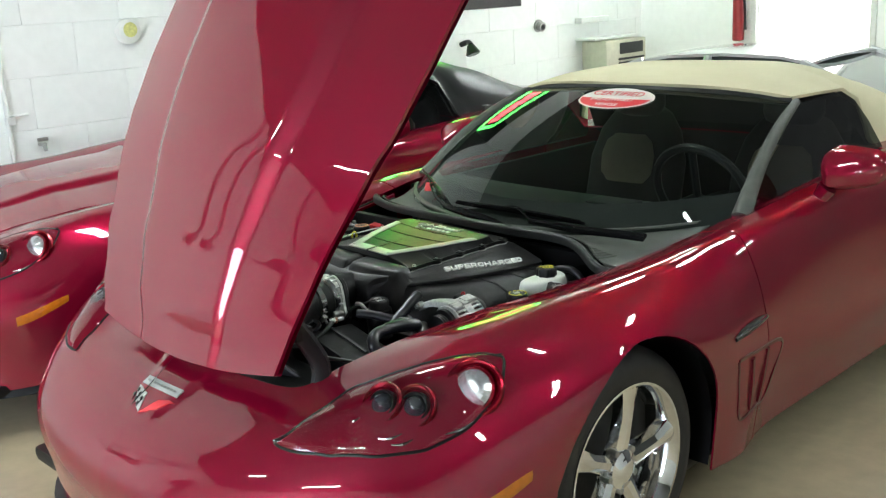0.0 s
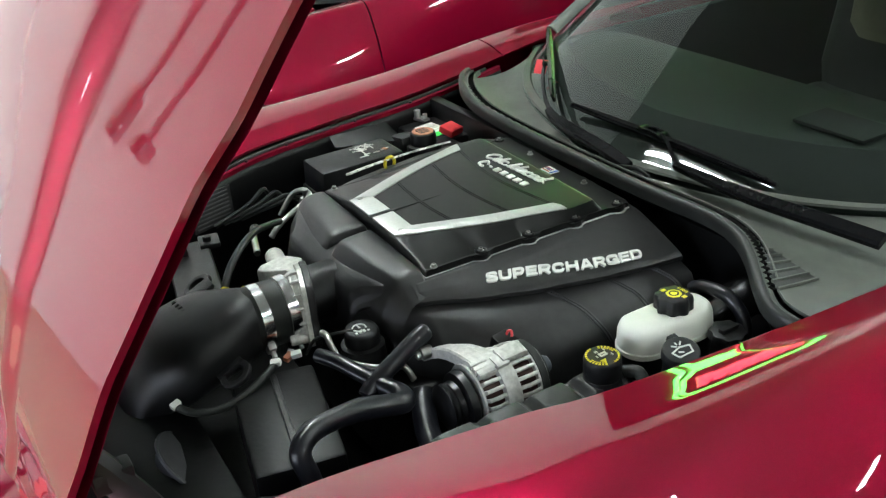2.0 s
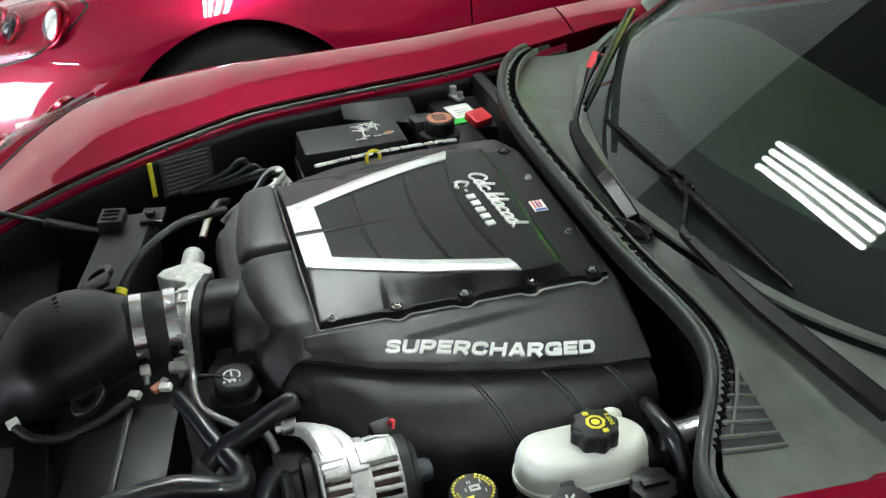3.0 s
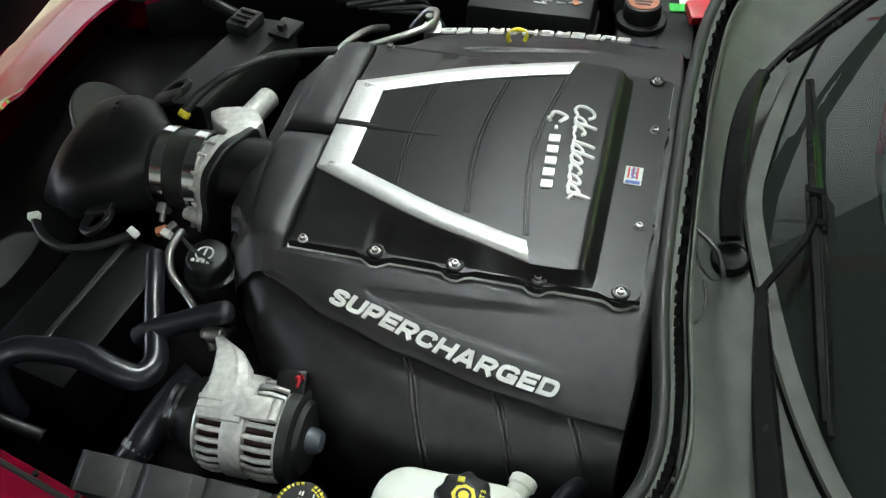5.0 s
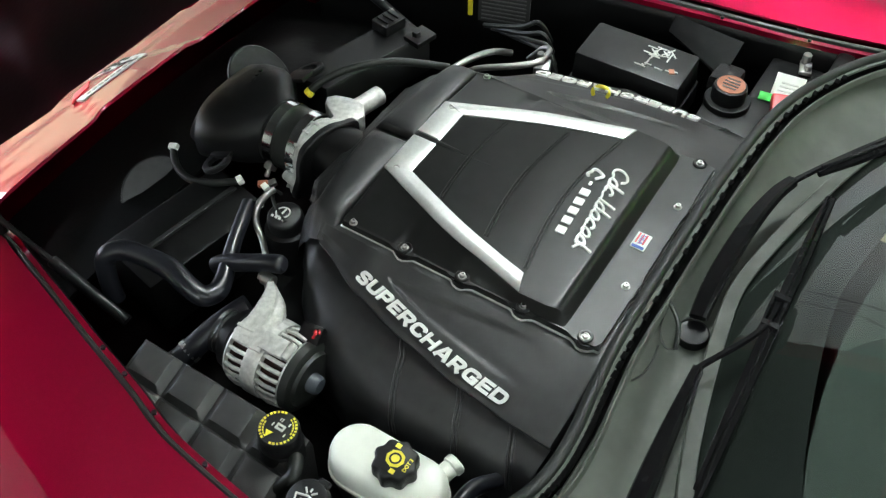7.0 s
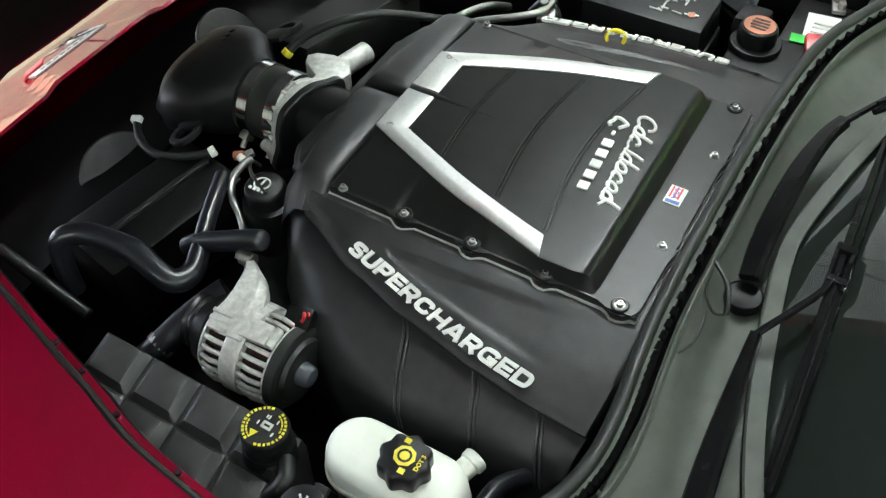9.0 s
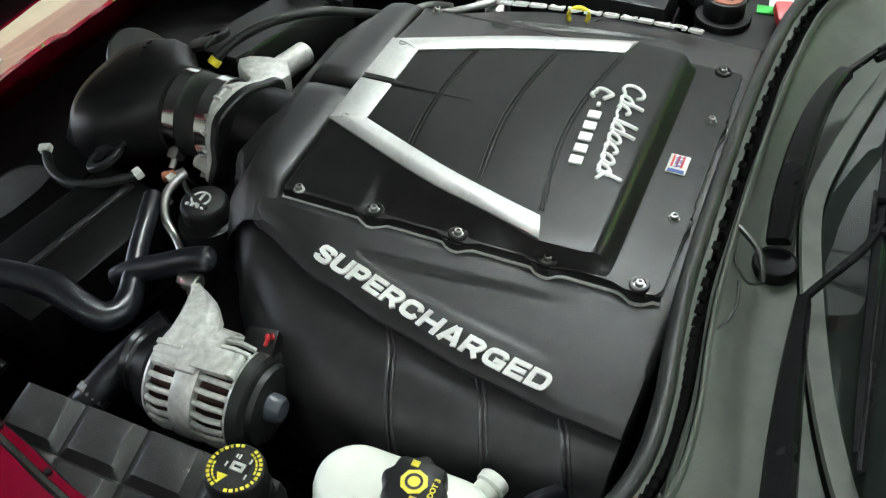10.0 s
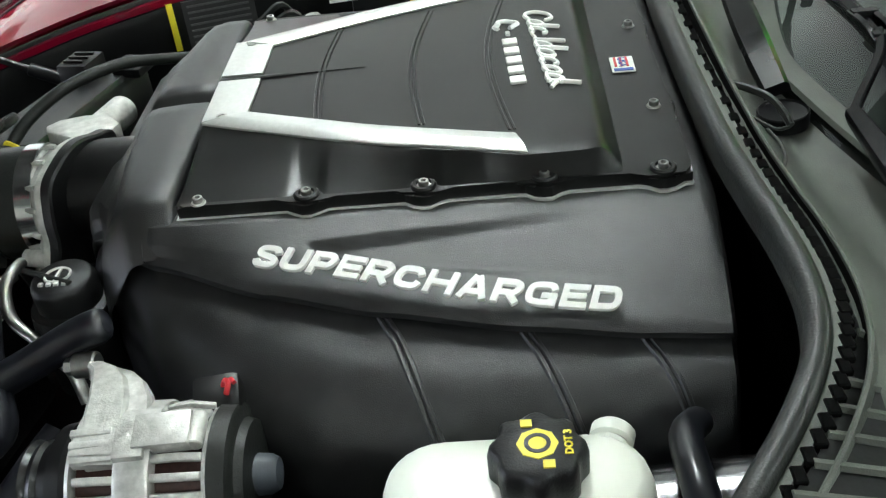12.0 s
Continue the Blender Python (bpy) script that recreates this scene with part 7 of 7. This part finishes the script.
for grow in (0.0, -0.055):
    w, h, c = SIGN_W / 2 + grow, SIGN_H / 2 + grow, 0.10
    ring = []
    for (ya, za), (yb, zb) in zip(((-w, -h + c), (-w + c, h), (w - c, h), (w, h - c), (w - c, -h), (-w + c, -h)), ((-w, h - c), (w - c, h), (w, h - c), (w, -h + c), (-w + c, -h), (-w, -h + c))):
        ring += [(lerp(ya, yb, q), lerp(za, zb, q)) for q in (0.03, 0.5, 0.97)]
    sign_tube("outline_tube", ring + ring[:1], 0.019, NEON_GREEN, "green neon outline")
for i in range(7):
    part_y = -0.39 + 0.13 * i
    tall = (0.15, 0.12, 0.14, 0.12, 0.15, 0.12, 0.14)[i]
    sign_tube("red_tube", [(part_y - 0.050 + 0.10 * k / 4, tall if k % 2 else -tall) for k in range(5)], 0.017, NEON_RED, "red neon stroke")
for y in (-0.48, 0.48):
    for z in (-0.275, 0.275):
        bm = bmesh.new()
        rod(bm, Vector((WX + 0.015, SIGN_Y + y, SIGN_Z + z)), Vector((WX + 0.05, SIGN_Y + y, SIGN_Z + z)), 0.009, 10)
        part("tube_support", bm, PAPER, sign, "clear tube support")
ac = on_wall("air_conditioner", "aged cream window air conditioner set in the wall", "air conditioner")
bm = bmesh.new()
box(bm, (WX + 0.14, 5.95, 0.80), (0.28, 0.62, 0.42), 0.015)
part("case", bm, ACBOX, ac)
bm = bmesh.new()
box(bm, (WX + 0.285, 6.02, 0.93), (0.012, 0.36, 0.10), 0.004)
part("control_panel", bm, DARK, ac, "dark control panel")
for k in range(6):
    bm = bmesh.new()
    box(bm, (WX + 0.287, 6.02, 0.835 - 0.036 * k), (0.014, 0.40, 0.016), 0.003, (0, 20, 0))
    part("louvre", bm, DARK, ac)
bm = bmesh.new()
box(bm, (WX + 0.10, 5.90, 1.03), (0.24, 0.70, 0.02), 0.004)
part("shelf_board", bm, TRIM, ac, "white board on top")
gauge = on_wall("wall_outlet_box", "round white utility box with yellow face on the wall", "utility box")
GY, GZ = 1.13, 1.40
bm = bmesh.new()
lathe(bm, (WX, GY, GZ), (1, 0, 0), [(0, 0.075), (0.05, 0.072), (0.058, 0.06)], 28)
part("body", bm, TRIM, gauge)
bm = bmesh.new()
lathe(bm, (WX + 0.058, GY, GZ + 0.01), (1, 0, 0), [(0, 0.045), (0.008, 0.042)], 24)
part("face", bm, material("pale_yellow_face", (0.62, 0.62, 0.22), 0.5, grain=0.2, grain_scale=60), gauge, "pale yellow face")
ring = on_wall("pipe_stub", "dark pipe stub in the wall", "pipe")
bm = bmesh.new()
lathe(bm, (WX, 5.02, 1.19), (1, 0, -0.2), [(0, 0.055), (0.012, 0.055), (0.012, 0.04), (0.06, 0.04), (0.062, 0.028), (0.02, 0.026)], 24)
part("stub", bm, STEEL, ring)
shelf = on_wall("wall_shelf", "narrow white ledge fixed to the wall", "shelf")
bm = bmesh.new()
box(bm, (WX + 0.04, 5.75, 1.20), (0.08, 0.42, 0.05), 0.008)
part("board", bm, TRIM, shelf)
hook = on_wall("wall_bracket", "small black lamp bracket on the wall", "bracket")
bm = bmesh.new()
pipe(bm, [(WX, 4.05, 1.10), (WX + 0.08, 4.05, 1.12), (WX + 0.14, 4.02, 1.10)], 0.022, 10)
lathe(bm, (WX + 0.14, 4.02, 1.08), (0.4, 0, -1), [(-0.02, 0.03), (0.05, 0.06), (0.06, 0.05)], 18)
part("arm", bm, SATIN, hook)
for y, z0, name in ((0.33, 0.0, "conduit"), (0.02, 0.0, "conduit")):
    pipe_ob = on_wall(name, "thin white painted conduit up the wall", "conduit")
    bm = bmesh.new()
    rod(bm, (WX + 0.018, y, z0), (WX + 0.018, y, ZC), 0.013 if y > 0.1 else 0.01, 12)
    part("tube", bm, TRIM, pipe_ob)
    if y > 0.1:
        bm = bmesh.new()
        box(bm, (WX + 0.02, y + 0.012, 0.955), (0.045, 0.05, 0.05), 0.008)
        rod(bm, (WX + 0.02, y + 0.03, 0.975), (WX + 0.02, y + 0.12, 0.980), 0.008, 10)
        part("junction", bm, TRIM, pipe_ob)
tap = on_wall("wall_tap", "small metal water tap on the wall", "tap")
bm = bmesh.new()
rod(bm, (WX, 0.50, 0.80), (WX + 0.07, 0.50, 0.80), 0.014, 12)
rod(bm, (WX + 0.05, 0.47, 0.83), (WX + 0.05, 0.53, 0.83), 0.011, 10)
rod(bm, (WX + 0.06, 0.50, 0.80), (WX + 0.075, 0.50, 0.765), 0.012, 10)
part("body", bm, STEEL, tap)
# grey service boxes and pipes on the front stretch of the same wall
def service_box(y, z, wide, tall, deep, label):
    ob = on_wall("electrical_box", label, "electrical box")
    bm = bmesh.new()
    box(bm, (X0 + deep / 2, y, z), (deep, wide, tall), 0.008)
    part("case", bm, BOX_GREY, ob)
    bm = bmesh.new()
    box(bm, (X0 + deep + 0.006, y, z), (0.012, wide * 0.88, tall * 0.90), 0.004)
    part("cover", bm, BOX_GREY, ob)
    bm = bmesh.new()
    box(bm, (X0 + deep + 0.018, y + wide * 0.34, z), (0.016, 0.02, 0.06), 0.004)
    part("latch", bm, STEEL, ob)
    bm = bmesh.new()
    rod(bm, (X0 + 0.035, y, z + tall / 2), (X0 + 0.035, y, ZC), 0.018, 12)
    part("conduit", bm, BOX_GREY, ob, "grey conduit up to the ceiling")
    return ob


service_box(-4.70, 2.60, 0.36, 0.46, 0.14, "grey electrical box with conduit above it")
service_box(-3.22, 1.76, 0.20, 0.28, 0.10, "small grey switch box with conduit above it")
service_box(-2.84, 1.72, 0.11, 0.44, 0.09, "narrow grey switch box with conduit above it")
drain = on_wall("wall_pipe", "dark grey pipe bent down the wall", "pipe")
bm = bmesh.new()
pipe(bm, [(X0 + 0.06, -4.15, 2.22), (X0 + 0.06, -4.40, 2.24), (X0 + 0.06, -4.85, 2.27), (X0 + 0.06, -5.00, 2.24), (X0 + 0.06, -5.06, 2.10), (X0 + 0.06, -5.07, 1.2), (X0 + 0.06, -5.07, 0.02)], 0.048, 14, n=60)
part("tube", bm, BOX_GREY, drain)
for z in (0.6, 1.6):
    bm = bmesh.new()
    box(bm, (X0 + 0.03, -5.07, z), (0.06, 0.15, 0.04), 0.004)
    part("clamp", bm, STEEL, drain, "steel pipe clamp")
ext = thing("fire_extinguisher", "red fire extinguisher hung beside the doorway", "fire extinguisher")
bm = bmesh.new()
lathe(bm, (DOOR_B[0] - 0.14, Y1 - 0.09, 0.95), (0, 0, 1), [(0, 0.035), (0.01, 0.05), (0.38, 0.05), (0.43, 0.03), (0.45, 0.02)], 24)
part("cylinder", bm, EXT_RED, ext)
bm = bmesh.new()
box(bm, (DOOR_B[0] - 0.14, Y1 - 0.09, 1.43), (0.03, 0.09, 0.06), 0.006)
pipe(bm, [(DOOR_B[0] - 0.14, Y1 - 0.13, 1.42), (DOOR_B[0] - 0.07, Y1 - 0.12, 1.32), (DOOR_B[0] - 0.06, Y1 - 0.10, 1.05)], 0.012, 8)
part("valve", bm, SATIN, ext)
bm = bmesh.new()
for a, b in ((DOOR_B[0] - 0.05, DOOR_B[0]), (DOOR_B[1], DOOR_B[1] + 0.05)):
    box(bm, ((a + b) / 2, Y1 - 0.005, DOOR_B[2] / 2), (b - a, 0.05, DOOR_B[2]), 0.004)
box(bm, ((DOOR_B[0] + DOOR_B[1]) / 2, Y1 - 0.005, DOOR_B[2] + 0.025), (DOOR_B[1] - DOOR_B[0] + 0.1, 0.05, 0.05), 0.004)
tagged(part("door_frame", bm, TRIM, None, "white painted door frame"), kind="structure", category="door frame")


# ---- low silver cars at the back ----
def low_car(x, y, turn, label):
    ob = thing("parked_car", label, "car")
    secs = [(-2.05, 0.55, 0.50, 0.52), (-1.95, 0.74, 0.54, 0.60), (-1.2, 0.82, 0.58, 0.70), (-0.70, 0.84, 0.60, 0.76), (1.4, 0.84, 0.62, 0.80), (1.9, 0.80, 0.60, 0.80), (2.05, 0.66, 0.52, 0.56)]
    bm = bmesh.new()
    loft(bm, [[Vector((cx, yy, z)) for cx, z in ((-w, 0.24), (-w, h), (-w * 0.86, top), (w * 0.86, top), (w, h), (w, 0.24), (w * 0.8, 0.16), (-w * 0.8, 0.16))] for yy, w, h, top in secs])
    part("body", bm, SILVER_PAINT, ob, "silver painted body", angle=50)
    roof = [(-0.70, 0.66, 0.77), (-0.2, 0.60, 0.96), (0.0, 0.56, 1.015), (0.5, 0.55, 1.035), (1.0, 0.56, 1.01), (1.55, 0.62, 0.81)]
    bm = bmesh.new()
    loft(bm, [[Vector((-w - 0.02, yy, 0.76)), Vector((-w, yy, (0.76 + z) / 2)), Vector((-w + 0.06, yy, z)), Vector((w - 0.06, yy, z)), Vector((w, yy, (0.76 + z) / 2)), Vector((w + 0.02, yy, 0.76))] for yy, w, z in roof])
    part("glasshouse", bm, CAR_WINDOW, ob, "dark window glass")
    bm = sheet([[Vector((u * 0.535, yy, z + 0.010 + 0.02 * (1 - u * u))) for u in stations(-1, 1, 9)] for yy, z in ((-0.12, 0.985), (0.1, 1.02), (0.5, 1.035), (0.9, 1.02), (1.1, 0.98))], 0.02)
    part("roof", bm, SILVER_PAINT, ob, "silver roof")
    for side in (1, -1):
        for y0, z0, y1, z1 in ((-0.72, 0.77, -0.10, 0.99), (0.42, 0.78, 0.40, 1.02), (1.55, 0.80, 1.05, 0.99)):
            bm = bmesh.new()
            pipe(bm, [(0.67 * side, y0, z0), (0.615 * side, (y0 + y1) / 2, (z0 + z1) / 2), (0.54 * side, y1, z1)], 0.028, 8)
            part("pillar", bm, SILVER_PAINT, ob)
        for yy in (-1.25, 1.25):
            bm = bmesh.new()
            lathe(bm, (0.68 * side, yy, 0.30), (side, 0, 0), [(0, 0.2), (0.0, 0.29), (0.03, 0.30), (0.15, 0.30), (0.18, 0.28), (0.175, 0.20), (0.15, 0.19)], 32)
            part("wheel", bm, TYRE, ob)
        bm = bmesh.new()
        box(bm, (0.60 * side, 2.0, 0.62), (0.22, 0.10, 0.09), 0.02)
        part("tail_lamp", bm, RED_PL, ob, "red tail lamp")
    ob.location = (x, y, 0)
    ob.rotation_euler = (0, 0, radians(turn))
    ob.scale = (1, 1, 1.0)
    return ob


low_car(-1.72, 4.62, -88, "low silver car parked across the back of the room")

BLOCK_L, BLOCK_H = 0.60, 0.295
cache = {}


def block_mesh(length):
    key = round(length, 3)
    if key not in cache:
        bm = bmesh.new()
        box(bm, (0, 0, 0), (0.012, length - 0.0015, BLOCK_H - 0.003), 0.0015, segs=1)
        me = bpy.data.meshes.new("block")
        bm.to_mesh(me)
        bm.free()
        me.materials.append(WALL)
        cache[key] = me
    return cache[key]

# blocks of the wall that the camera sees, each a piece of its own
for i in range(15):
    z = BLOCK_H * (i + 0.5)
    y = -1.6 - (BLOCK_L / 2 if i % 2 else 0)
    while y < Y1 - 0.05:
        length = min(BLOCK_L, Y1 - y)
        ob = new("block", block_mesh(length))
        ob.parent = wall_west
        ob.location = (X0 + 0.004, y + length / 2, z)
        y += BLOCK_L
